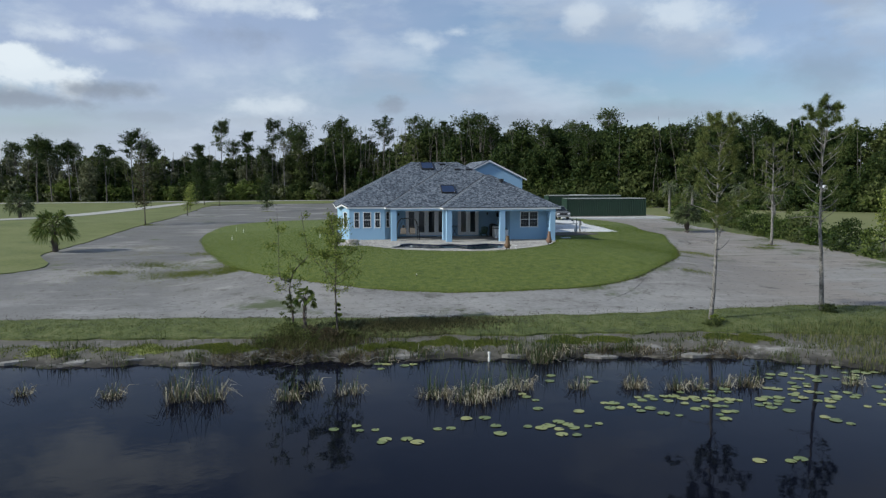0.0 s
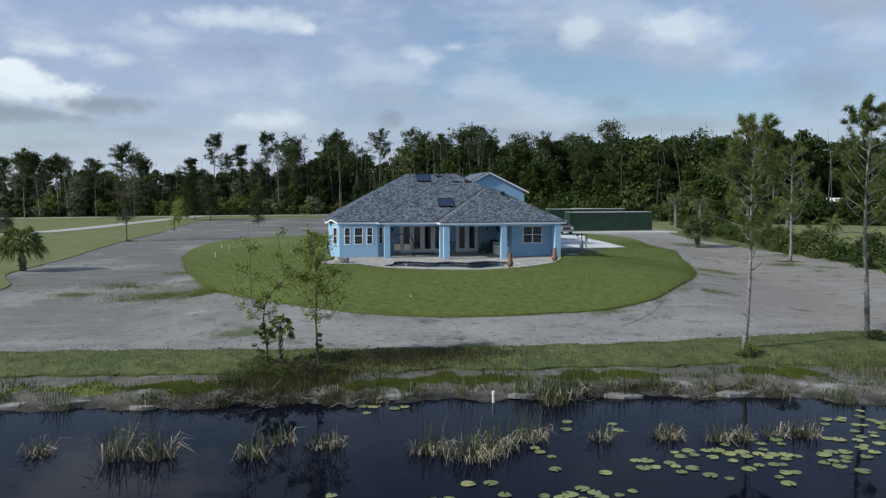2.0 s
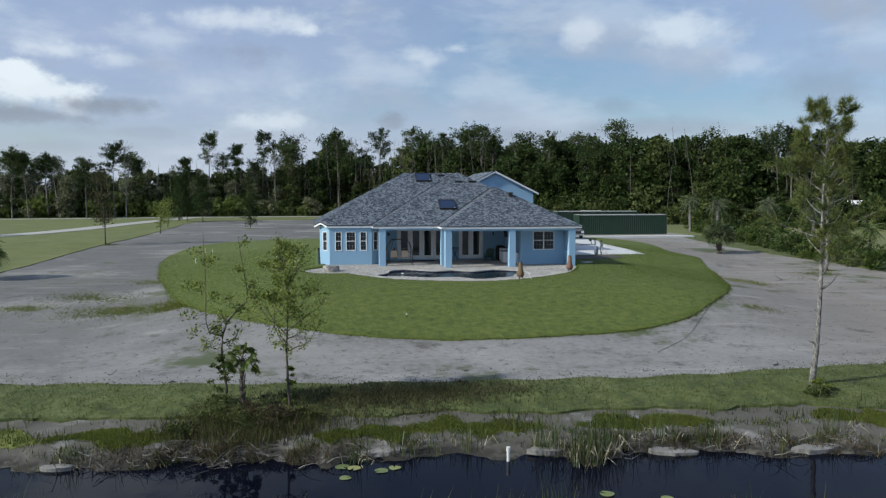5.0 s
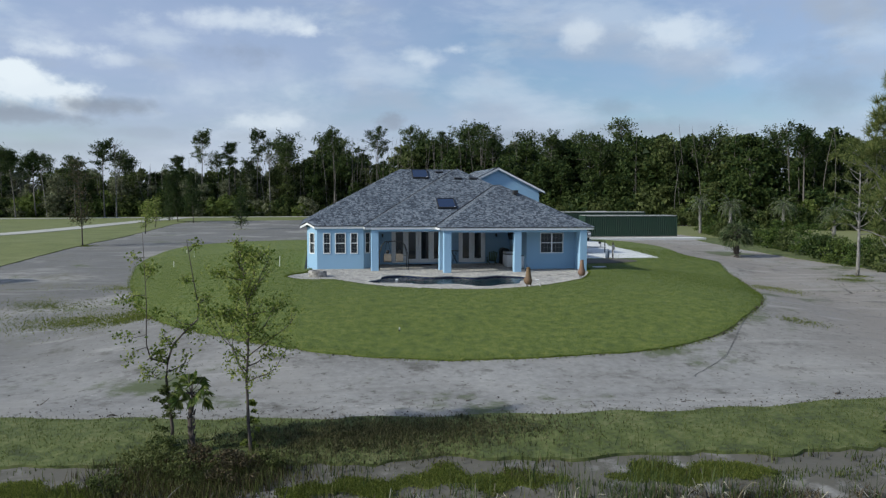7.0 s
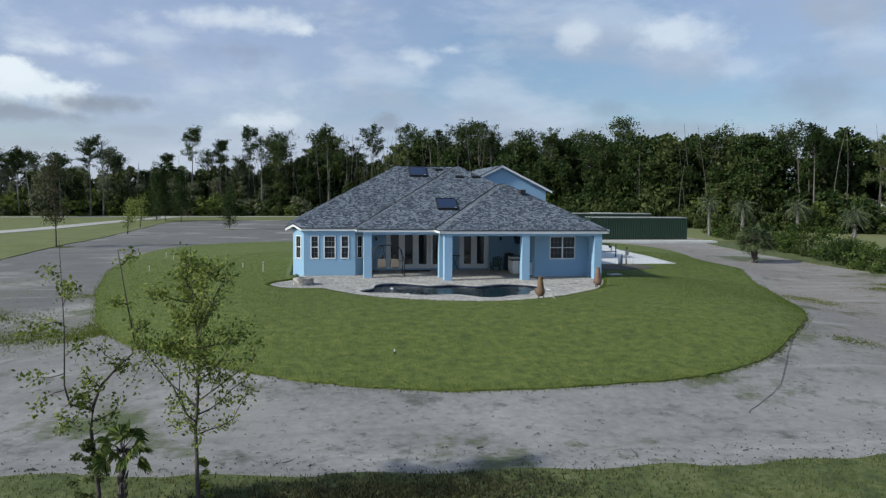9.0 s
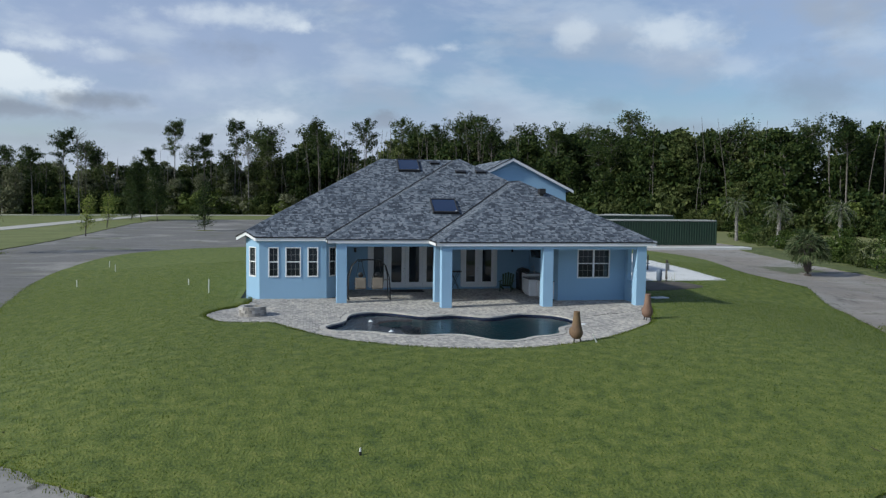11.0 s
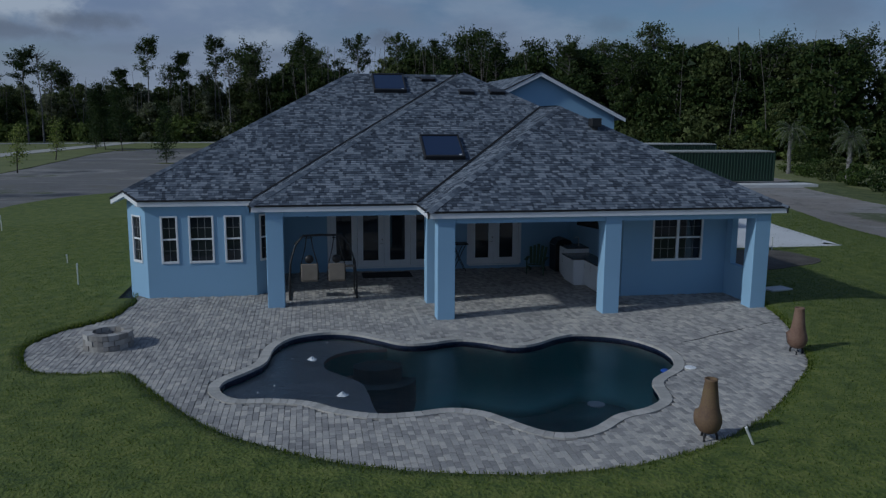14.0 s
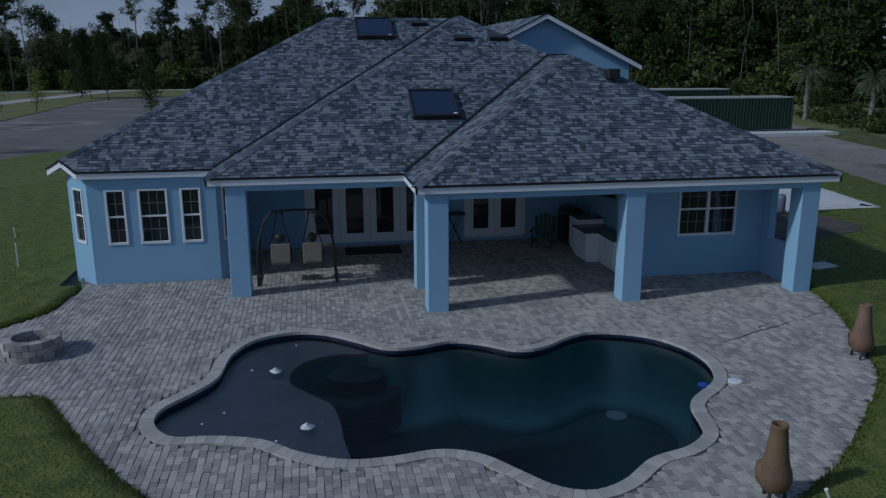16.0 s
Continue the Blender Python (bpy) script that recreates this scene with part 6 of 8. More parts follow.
M_BUSHY = leaf_material("yellow_green_leaves", [(0.05, 0.075, 0.018), (0.085, 0.12, 0.027), (0.13, 0.165, 0.045)])
for _i, (_x, _y2, _w, _h) in enumerate(((46.22, 49.41, 3.4, 2.0), (44.75, 44.59, 3.2, 1.9), (43.79, 40.01, 3.0, 2.0), (43.24, 35.67, 3.2, 2.2), (42.31, 31.81, 3.4, 2.3), (41.67, 27.96, 2.6, 2.0), (41.46, 24.58, 3.4, 2.6), (40.93, 20.97, 3.6, 2.7), (40.2, 17.35, 3.4, 2.5), (39.39, 13.98, 3.2, 2.2), (38.96, 10.36, 3.4, 2.2), (38.44, 6.75, 3.4, 2.3), (38, 2.89, 3.6, 2.4), (37.66, -1.21, 3.6, 2.4), (37.71, -5.54, 3.8, 2.6), (45.78, 33.74, 3.2, 2.3), (45.04, 24.1, 3.4, 2.3), (43.3, 14.46, 3.6, 2.3), (41.73, 3.62, 4.0, 2.6), (48.43, 55.43, 3.6, 2.4), (40.12, -10.85, 5, 4.2))):
    o = new("shrub", big_mesh("shrub", *shrub_mesh(200 + _i, _w * 1.3, _h * (0.85, 1.1, 0.95, 1.2)[_i % 4], 620, 0.16), (M_BRUSH, M_OLIVE, M_BRUSH, M_OAK, M_BUSHY)[_i % 5]))
    o.matrix_basis = pose(*G(_x, _y2, -0.1), 0, 0, _i * 61)
    tagged(o, "dense green shrub in the overgrown border of the clearing", "shrub", "border shrubs")
make_tree("young_tree", "leafy young tree in the shrub border", G(40.29, -3.13), *leafy_parts(60, 5.6, 0.08, 18, 1.7, 0.25, 900, 0.26, cluster=0.3), M_BARKD, M_FRESH)


# ---- grass, reeds, lilies ----
def blades(name, xy, z, h, w, mat, label, rng, lean=0.45, category="grass"):
    """Thin grass blades standing on given places, as one joined mesh."""
    n = len(xy)
    a = rng.uniform(0, math.tau, n)
    hh = h * rng.uniform(0.5, 1.25, n)
    dx, dy = np.cos(a), np.sin(a)
    ln = rng.uniform(0, lean, n) * hh
    b = rng.uniform(0, math.tau, n)
    base = np.column_stack([xy, z])
    s = np.column_stack([dx, dy, np.zeros(n)]) * (w * 0.5)
    tip = base + np.column_stack([np.cos(b) * ln, np.sin(b) * ln, hh])
    v = np.stack([base - s, base + s, tip], 1).reshape(-1, 3)
    o = new(name, big_mesh(name, v, np.arange(3 * n).reshape(n, 3), mat))
    return tagged(o, label, category, kind="stuff")


def scatter(poly, n, rng, y0=-1e9, y1=1e9):
    lo, hi = poly.min(0), poly.max(0)
    lo[1], hi[1] = max(lo[1], y0), min(hi[1], y1)
    p = rng.uniform(lo, hi, (n, 2))
    return p[inside(poly, p[:, 0], p[:, 1])]


def build_grass():
    rng = np.random.default_rng(9)
    p = scatter(LAWN.copy(), 660000, rng, -22, 25)
    ok = ~(inside(PATIO, p[:, 0], p[:, 1]) | ((p[:, 0] > -9.4) & (p[:, 0] < 9.8) & (p[:, 1] > 2) & (p[:, 1] < 22.7)))
    p = p[ok]
    clump = np.array([noise.noise((x * 2.3, y * 2.3, 0)) for x, y in p])
    p = p[clump > rng.uniform(-0.9, 0.0, len(p)) + np.clip(p[:, 1] - 4, 0, 18) * 0.03]
    blades("grass_blades", p, height(p[:, 0], p[:, 1]) + 0.05, 0.055, 0.026, M_BLADE, "short mown grass blades of the lawn", rng)
    p = scatter(BANK.copy(), 620000, rng)
    p = p[(p[:, 0] > -32) & (p[:, 0] < 20)]
    tuft = np.array([noise.noise((x * 1.6, y * 1.9, 2)) for x, y in p])
    p = p[tuft > rng.uniform(-0.8, 0.25, len(p)) + 0.9 * np.exp(-((p[:, 0] + 5.5) / 4.5) ** 2)]
    blades("bank_blades", p, height(p[:, 0], p[:, 1]) + 0.06, 0.10, 0.03, M_BANKB, "rough grass blades on the pond bank", rng)
    # edge tufts where the turf meets sand and pavers
    def along(poly, per):
        i = np.repeat(np.arange(len(poly)), per)
        t = rng.random((len(i), 1))
        return poly[i] * (1 - t) + np.roll(poly, -1, 0)[i] * t
    ring = np.concatenate([along(LAWN, 60), along(PATIO, 80)])
    ring = ring + rng.normal(size=ring.shape) * 0.14
    ring = ring[~inside(PATIO, ring[:, 0], ring[:, 1]) & (ring[:, 1] < 20)]
    blades("edge_blades", ring, height(ring[:, 0], ring[:, 1]) + 0.01, 0.085, 0.026, M_BLADE, "longer grass along the lawn edge", rng)
    # lower bank: low bright moss and weeds on the mossy strips
    q = np.concatenate([scatter(m.copy(), 24000, rng) for m in MOSS])
    q = q + rng.normal(size=q.shape) * 0.10
    blades("bank_moss_blades", q, height(q[:, 0], q[:, 1]) + 0.02, 0.06, 0.035, M_MOSSB, "bright low weeds along the foot of the bank", rng, 0.8)
    n = 30000
    x = rng.uniform(-33, 17, n)
    t = rng.normal(0.82, 0.14, n)
    y = road_near(x) + (shore_y(x) - road_near(x)) * t
    k = np.array([noise.noise((a * 0.8, b * 1.2, 7)) for a, b in zip(x, y)]) > rng.uniform(-0.1, 0.5, n)
    q = np.column_stack([x, y])[k]
    blades("bank_weeds", q, height(q[:, 0], q[:, 1]), 0.17, 0.03, M_BANKB, "scattered weeds on the foot of the bank", rng)
    n = 9500      # reedy stalks in clusters over the foot of the bank
    x = rng.uniform(-30, 12, n)
    y = road_near(x) + (shore_y(x) - road_near(x)) * rng.uniform(0.40, 1.02, n)
    k = np.array([noise.noise((a * 0.55, b * 0.8, 27)) + 0.5 * noise.noise((a * 1.9, b * 2.1, 4)) for a, b in zip(x, y)]) > rng.uniform(0.0, 0.6, n) + 0.30 * (x < -8)
    q = np.column_stack([x, y])[k]
    third = len(q) // 3
    blades("bank_stalks", q[:third], height(q[:third, 0], q[:third, 1]), 0.62, 0.028, M_SCRUB, "thin pale reed stalks on the foot of the bank", rng, 0.25)
    blades("bank_stalks", q[third:2 * third], height(q[third:2 * third, 0], q[third:2 * third, 1]), 0.42, 0.034, M_REED, "green rushes on the foot of the bank", rng, 0.4)
    blades("bank_stalks", q[2 * third:], height(q[2 * third:, 0], q[2 * third:, 1]), 0.26, 0.040, M_DEADB, "dead brown weeds on the foot of the bank", rng, 0.7)
    n = 6500      # dead stalks and litter washed up at the waterline
    x = np.concatenate([rng.normal(-12.0, 2.0, n * 6 // 10), rng.uniform(-2.0, 8.0, n - n * 6 // 10)])
    y = shore_y(x) + rng.uniform(-0.15, 0.9, n)
    k = np.array([noise.noise((a * 0.9, b * 1.4, 41)) for a, b in zip(x, y)]) > rng.uniform(-0.5, 0.4, n)
    q = np.column_stack([x, y])[k]
    blades("waterline_litter", q, np.maximum(height(q[:, 0], q[:, 1]), WATER), 0.20, 0.035, M_DEADB, "matted dead brown stalks along the waterline", rng, 1.6)
    n = 9000      # wispy scrub below the saplings
    x, y = rng.normal(-11.45, 1.15, n), rng.normal(-30.0, 0.75, n)
    q = np.column_stack([x, y]); q = q[(q[:, 1] < -28.8) & (q[:, 1] > shore_y(q[:, 0]) + 0.3)]
    half = len(q) // 2
    blades("scrub_stems", q[:half], height(q[:half, 0], q[:half, 1]), 0.36, 0.028, M_SCRUB, "wispy green scrub at the foot of the saplings", rng, 0.6)
    blades("scrub_stems", q[half:], height(q[half:, 0], q[half:, 1]), 0.34, 0.028, M_DEADB, "wispy brown scrub at the foot of the saplings", rng, 0.7)
    for cx, cy, rx, ry, k in ((-19.6, -8.9, 4.4, 2.2, 5600), (-16.6, -10.6, 2.6, 1.2, 2600), (-26.5, -6.4, 1.8, 1.1, 1100), (-23.61, -3.01, 2.6, 1.8, 1500), (-20.89, 3.01, 2.2, 1.6, 700), (22.24, -2.88, 1.5, 1.6, 1300), (14.92, -16.29, 1.3, 0.7, 420), (31.06, 1.81, 1.6, 0.9, 500), (33.33, 3.62, 0.8, 0.7, 900), (-33, 37.36, 1.3, 1.0, 900), (-35.93, 116.89, 4.5, 2.0, 2600), (-20.27, 78.33, 1.2, 0.9, 600), (-35.02, 85.56, 1.2, 0.9, 600)):
        q = np.column_stack([rng.normal(cx, rx * 0.55, k), rng.normal(cy, ry * 0.55, k)])
        q[:, 1] -= (q[:, 0] - cx) * 0.18
        blades("weed_patch", q, height(q[:, 0], q[:, 1]), 0.065, 0.055, M_MOSSB, "thin patch of green weeds on the dirt", rng, 0.8)
    n = 30000      # low weeds strewn over the bare yard
    x, y = rng.uniform(-36, -12, n), rng.uniform(-17, 31, n)
    k = np.array([noise.noise((a * 0.22, b * 0.42, 3)) + 0.6 * noise.noise((a * 0.9, b * 1.6, 5)) for a, b in zip(x, y)])
    k = (k > rng.uniform(0.10, 0.75, n) + np.clip(y - 8, 0, 20) * 0.03) & ~inside(LAWN, x, y)
    q = np.column_stack([x, y])[k]
    blades("yard_weeds", q, height(q[:, 0], q[:, 1]), 0.05, 0.035, M_MOSSB, "sparse weeds strewn over the bare yard", rng, 0.8)
    n = 14000
    x, y = rng.uniform(12, 38, n), rng.uniform(-17, 29, n)
    k = np.array([noise.noise((a * 0.25, b * 0.45, 13)) + 0.6 * noise.noise((a * 0.9, b * 1.6, 15)) for a, b in zip(x, y)]) > rng.uniform(0.2, 0.8, n)
    q = np.column_stack([x, y])[k & ~inside(LAWN, x, y)]
    blades("yard_weeds", q, height(q[:, 0], q[:, 1]), 0.05, 0.035, M_MOSSB, "sparse weeds strewn over the bare yard", rng, 0.8)
    n = 15000      # brown dead grass below the saplings, its dark tone also standing for their shade
    x, y = rng.normal(-6.6, 2.6, n), rng.normal(-28.3, 0.66, n)
    q = np.column_stack([x, y]); q = q[(y < road_near(x) - 0.1) & (x > -13)]
    blades("dead_grass", q, height(q[:, 0], q[:, 1]) + 0.085, 0.11, 0.035, M_DEADSHADE, "matted brown dead grass on the bank, darkened for the saplings' shade", rng, 0.9)
    n = 11000
    x = rng.uniform(11.2, 22.6, n); y = rng.uniform(-39.8, -30.7, n)
    q = np.column_stack([x, y]); q = q[(y > shore_y(x) - 0.8) & (y < road_near(x) - 1.4 + 0.8 * np.sin(x * 1.3)) & (x > 11.2 + rng.exponential(1.0, n))]
    blades("marsh_grass", q, np.maximum(height(q[:, 0], q[:, 1]), WATER - 0.05), 0.36, 0.028, M_STRAWG, "tall pale marsh grass at the pond edge", rng, 0.5)


M_DEADB = leaf_material("brown_brush", [(0.05, 0.045, 0.025), (0.085, 0.075, 0.04), (0.13, 0.10, 0.06)])
M_SCRUB = leaf_material("scrub_stems", [(0.07, 0.085, 0.028), (0.12, 0.14, 0.045), (0.18, 0.195, 0.075)], trans=0.45)
M_MOSS = material("bank_moss", [(0.11, 0.125, 0.032), (0.165, 0.19, 0.042), (0.23, 0.245, 0.08)], 1.2, 0.95, 0.9, 8.0, bump_dist=0.03, coords="World", tight=0.7)


def moss_strip(x0, x1, t0, t1, seed):
    """Low mossy turf between the sand strip and the waterline, with a ragged outline."""
    xs = np.linspace(x0, x1, int((x1 - x0) / 0.35))
    end = np.minimum(1, np.minimum(xs - x0, x1 - xs) / 1.5) ** 0.5
    mid = (t0 + t1) / 2
    def line(t, k):
        w = np.array([noise.noise((x * 0.55, k, seed)) + 0.6 * noise.noise((x * 1.9, k, seed)) + 0.5 * noise.noise((x * 5.1, k, seed)) for x in xs]) * 0.15
        tt = mid + (t - mid + w) * end
        return np.stack([xs, road_near(xs) + (shore_y(xs) - road_near(xs)) * tt], -1)
    poly = np.concatenate([line(t1, 1), line(t0, 5)[::-1]])
    sheet("bank_moss", poly, 0.22, 0.014, M_MOSS, "low yellow-green moss along the foot of the bank", "moss", side=0.03)
    return poly


MOSS = [moss_strip(-35.15, -17.35, 0.68, 0.86, 1), moss_strip(-17.75, -13.05, 0.66, 0.80, 2), moss_strip(-9.35, -6.35, 0.66, 0.84, 3), moss_strip(-6.75, -1.75, 0.62, 0.80, 4), moss_strip(-0.95, 3.85, 0.60, 0.76, 5), moss_strip(7.45, 10.6, 0.55, 0.72, 6)]
# dead grass brown, with tree shade on the bank put into the colour
M_DEADSHADE = leaf_material("dead_grass_shade_blades", [(0.044, 0.046, 0.021), (0.080, 0.080, 0.036), (0.135, 0.126, 0.064)])
M_BANKB = leaf_material("bank_blades", [(0.052, 0.076, 0.019), (0.098, 0.126, 0.030), (0.165, 0.178, 0.062)], trans=0.45)
M_MOSSB = leaf_material("weed_blades", [(0.08, 0.105, 0.022), (0.135, 0.17, 0.03), (0.20, 0.22, 0.055)], trans=0.45)
M_STRAWG = leaf_material("marsh_blades", [(0.06, 0.08, 0.025), (0.11, 0.13, 0.042), (0.19, 0.185, 0.085)])
M_STRAW = leaf_material("dry_reed", [(0.11, 0.092, 0.058), (0.26, 0.228, 0.155), (0.48, 0.44, 0.33)])
M_REED = leaf_material("green_reed", [(0.035, 0.06, 0.02), (0.065, 0.10, 0.03), (0.11, 0.14, 0.05)])
build_grass()


def reed_blades(rng, n, spread, h, bend, w):
    """Long tapering leaves that rise and arch over."""
    V, F = [], []
    for i in range(n):
        a, rr = rng.uniform(0, math.tau), spread * math.sqrt(rng.random())
        p = np.array([rr * math.cos(a), rr * math.sin(a), -0.12])
        b = rng.uniform(0, math.tau)
        L, bd = h * rng.uniform(0.45, 1.15), bend * rng.uniform(0.2, 1.3)
        s = np.array([-math.sin(b), math.cos(b), 0]) * w * 0.5
        k0 = len(V)
        for j, t in enumerate((0, 0.35, 0.7, 1.0)):
            q = p + np.array([math.cos(b) * bd * t * t * L, math.sin(b) * bd * t * t * L, L * t * (1 - 0.35 * bd * t)])
            ww = (1 - t) + 0.04
            V += [q - s * ww, q + s * ww]
            if j:
                F.append((k0 + 2 * j - 2, k0 + 2 * j - 1, k0 + 2 * j + 1, k0 + 2 * j))
    return np.array(V), np.array(F)


def broken_blades(rng, n, spread, h, w):
    """Dead leaves that rise, snap and hang down to the water."""
    V, F = [], []
    for i in range(n):
        a, rr = rng.uniform(0, math.tau), spread * math.sqrt(rng.random())
        p = np.array([rr * math.cos(a), rr * math.sin(a), -0.12])
        b = a + rng.normal() * 0.9
        o = np.array([math.cos(b), math.sin(b), 0])
        up = h * rng.uniform(0.3, 1.0)
        lean = rng.uniform(0.1, 0.7) * up
        k1 = p + o * lean + np.array([0, 0, up])
        fall = rng.uniform(0.25, 0.9) * h
        k2 = k1 + o * fall * rng.uniform(0.3, 0.9) + np.array([0, 0, -fall * rng.uniform(-0.1, 0.9)])
        k2[2] = max(k2[2], -0.05)
        s = np.array([-o[1], o[0], 0]) * w * 0.5 + np.array([0, 0, w * 0.25])
        k0 = len(V)
        for q, ww in ((p, 1.0), ((p + k1) / 2 - o * 0.04, 1.0), (k1, 0.9), (k2, 0.25)):
            V += [q - s * ww, q + s * ww]
        F += [(k0, k0 + 1, k0 + 3, k0 + 2), (k0 + 2, k0 + 3, k0 + 5, k0 + 4), (k0 + 4, k0 + 5, k0 + 7, k0 + 6)]
    return np.array(V), np.array(F)


def reed_clump(x, y, seed, green, dry, spread, h):
    rng = np.random.default_rng(seed)
    z = max(float(height(x, y)), WATER)
    t = thing("reed_clump", "clump of green and straw-dry reeds in the pond edge", "reeds", pose(x, y, z), "reed clumps")
    if green:
        tagged(part("green_leaves", big_mesh("green_leaves", *reed_blades(rng, int(green * 1.05), spread * 0.9, h * 1.22, 0.34, 0.026), M_REED), None, t, "green upright leaves"), kind="stuff")
    if dry:
        tagged(part("dry_leaves", big_mesh("dry_leaves", *broken_blades(rng, int(dry * 2.1), spread * 1.1, max(h * 0.55, 0.55), 0.021), M_STRAW), None, t, "bent straw-coloured leaves"), kind="stuff")
        tagged(part("dead_base", big_mesh("dead_base", *broken_blades(rng, int(dry * 1.2), spread * 0.75, 0.26, 0.030), M_DEADB), None, t, "dark brown rotting leaf bases"), kind="stuff")


for _i, (_x, _y2, _g, _d, _s, _h) in enumerate(((-22.2, -35.91, 6, 24, 0.3, 0.6), (-18.78, -36.75, 14, 34, 0.4, 0.75), (-16.21, -37.48, 34, 50, 0.55, 1.7), (-15.11, -37.72, 30, 44, 0.5, 1.5), (-12.23, -38.2, 26, 30, 0.4, 1.3), (-11.39, -36.87, 20, 20, 0.35, 1.0), (-10.01, -37.6, 20, 26, 0.5, 0.9),
                                                 (-6.84, -38.56, 40, 50, 0.6, 1.1), (-5.67, -39.28, 50, 70, 0.75, 1.2), (-4.65, -38.68, 36, 40, 0.6, 1.1), (-3.42, -37.96, 30, 40, 0.5, 1.2), (-1.14, -38.44, 18, 24, 0.4, 0.8), (1.06, -38.56, 16, 54, 0.4, 1.0),
                                                 (2.54, -39.16, 20, 30, 0.35, 0.9), (3.33, -39.16, 14, 24, 0.35, 0.7), (4.54, -39.04, 14, 20, 0.3, 0.7), (5.54, -39.16, 20, 46, 0.45, 1.0), (9.72, -39.64, 14, 22, 0.35, 0.8))):
    reed_clump(_x, _y2, 300 + _i, _g, _d, _s, _h)
for _i, (_x, _y2, _g, _h) in enumerate(((-1.38, -33.98, 70, 1.5), (-0.66, -33.26, 60, 1.4), (-2.15, -32.9, 50, 1.2), (0.26, -32.78, 40, 1.2), (-4.53, -32.29, 26, 0.9), (-8.14, -32.78, 26, 0.9), (-6.73, -32.41, 22, 0.8), (1.66, -32.78, 34, 1.0), (3.24, -33.26, 26, 0.9), (5.03, -33.5, 24, 0.8), (-13.72, -32.05, 20, 0.8), (-16.31, -31.81, 26, 1.0), (-19.89, -31.33, 24, 0.9), (-22.57, -30.61, 22, 0.9), (7.44, -33.26, 22, 0.8))):
    reed_clump(_x, _y2, 340 + _i, _g, _g // 3, 0.55, _h)

M_PAD = material("lily_pad", [(0.14, 0.175, 0.06), (0.22, 0.25, 0.085), (0.31, 0.31, 0.12)], 1.5, 0.45, 0.1, 12, vary=0.6)


def lily_pad_mesh(seed):
    rng = random.Random(seed)
    g, n = Geo(), 22
    rim = []
    for i in range(n):
        a = 0.22 + (math.tau - 0.44) * i / (n - 1)
        r = 1 + 0.05 * math.sin(3 * a + seed) + rng.uniform(-0.02, 0.02)
        rim.append((r * math.cos(a), r * math.sin(a), 0.008 + 0.004 * math.sin(2 * a + seed)))
    mid = [(x * 0.55, y * 0.55, 0.007) for x, y, z in rim]
    vs = [(0.08, 0, 0.008)] + mid + rim + [(x, y, z - 0.008) for x, y, z in rim]
    fs = [(0, 1 + i, 2 + i) for i in range(n - 1)] + [(1 + i, 1 + n + i, 2 + n + i, 2 + i) for i in range(n - 1)] + [(1 + n + i, 1 + 2 * n + i, 2 + 2 * n + i, 2 + n + i) for i in range(n - 1)]
    return g.add(vs, fs).mesh("lily_pad", M_PAD)


PADS = [lily_pad_mesh(i) for i in range(4)]


def lily_pads():
    rng = random.Random(31)
    spots = [(-10.03, -42.42, 2), (-9.57, -42.18, 2), (-9.01, -43.38, 2), (-8.52, -43.74, 2), (-7.28, -42.42, 1), (-6.84, -42.66, 1), (-6.64, -41.45, 1), (-5.55, -41.69, 1), (-5.38, -42.42, 1), (-5.25, -43.14, 1), (-3.85, -42.9, 4), (-3.19, -42.78, 5), (-2.3, -43.14, 2), (-3.53, -40.97, 1), (-3.67, -39.16, 2), (-1.94, -41.45, 1), (-3.49, -40.01, 1),
             (-0.82, -40.85, 3), (-0.05, -41.57, 5), (0.99, -40.49, 5), (0.73, -42.3, 2), (1.91, -40.01, 4), (2.53, -42.05, 8), (3.46, -41.45, 6), (2.99, -40.49, 4), (4.11, -39.77, 4), (1.47, -46.75, 1), (2.16, -47.12, 2), (4.83, -42.18, 3), (5.56, -41.21, 7), (6.4, -40.25, 6), (7.15, -41.69, 6), (8.18, -40.73, 6), (7.45, -38.8, 8), (8.67, -38.08, 9), (10.05, -38.8, 8), (11.08, -37.84, 6), (8.91, -42.66, 5), (10.56, -41.21, 6), (11.81, -40.01, 6), (6.07, -43.86, 3), (-1.68, -36.63, 2), (-0.39, -37.11, 2), (-7.77, -33.5, 5)]
    placed = []
    for x, y, n in spots:
        for i in range(n):
            for _ in range(20):
                r = rng.uniform(0.13, 0.22)
                px, py = x + rng.gauss(0, 0.16 * math.sqrt(n)), y + rng.gauss(0, 0.16 * math.sqrt(n))
                if all(math.hypot(px - a, py - b) > (r + c) * 0.85 for a, b, c in placed):
                    break
            placed.append((px, py, r))
            o = new("lily_pad", PADS[len(placed) % 4])
            o.matrix_basis = pose(px, py, WATER + 0.012 + 0.004 * (len(placed) % 3), 0, 0, rng.uniform(0, 360)) @ Matrix.Diagonal((r, r, 1, 1))
            tagged(o, "round yellow-green lily pad floating on the pond", "lily pad", "lily pads")


lily_pads()

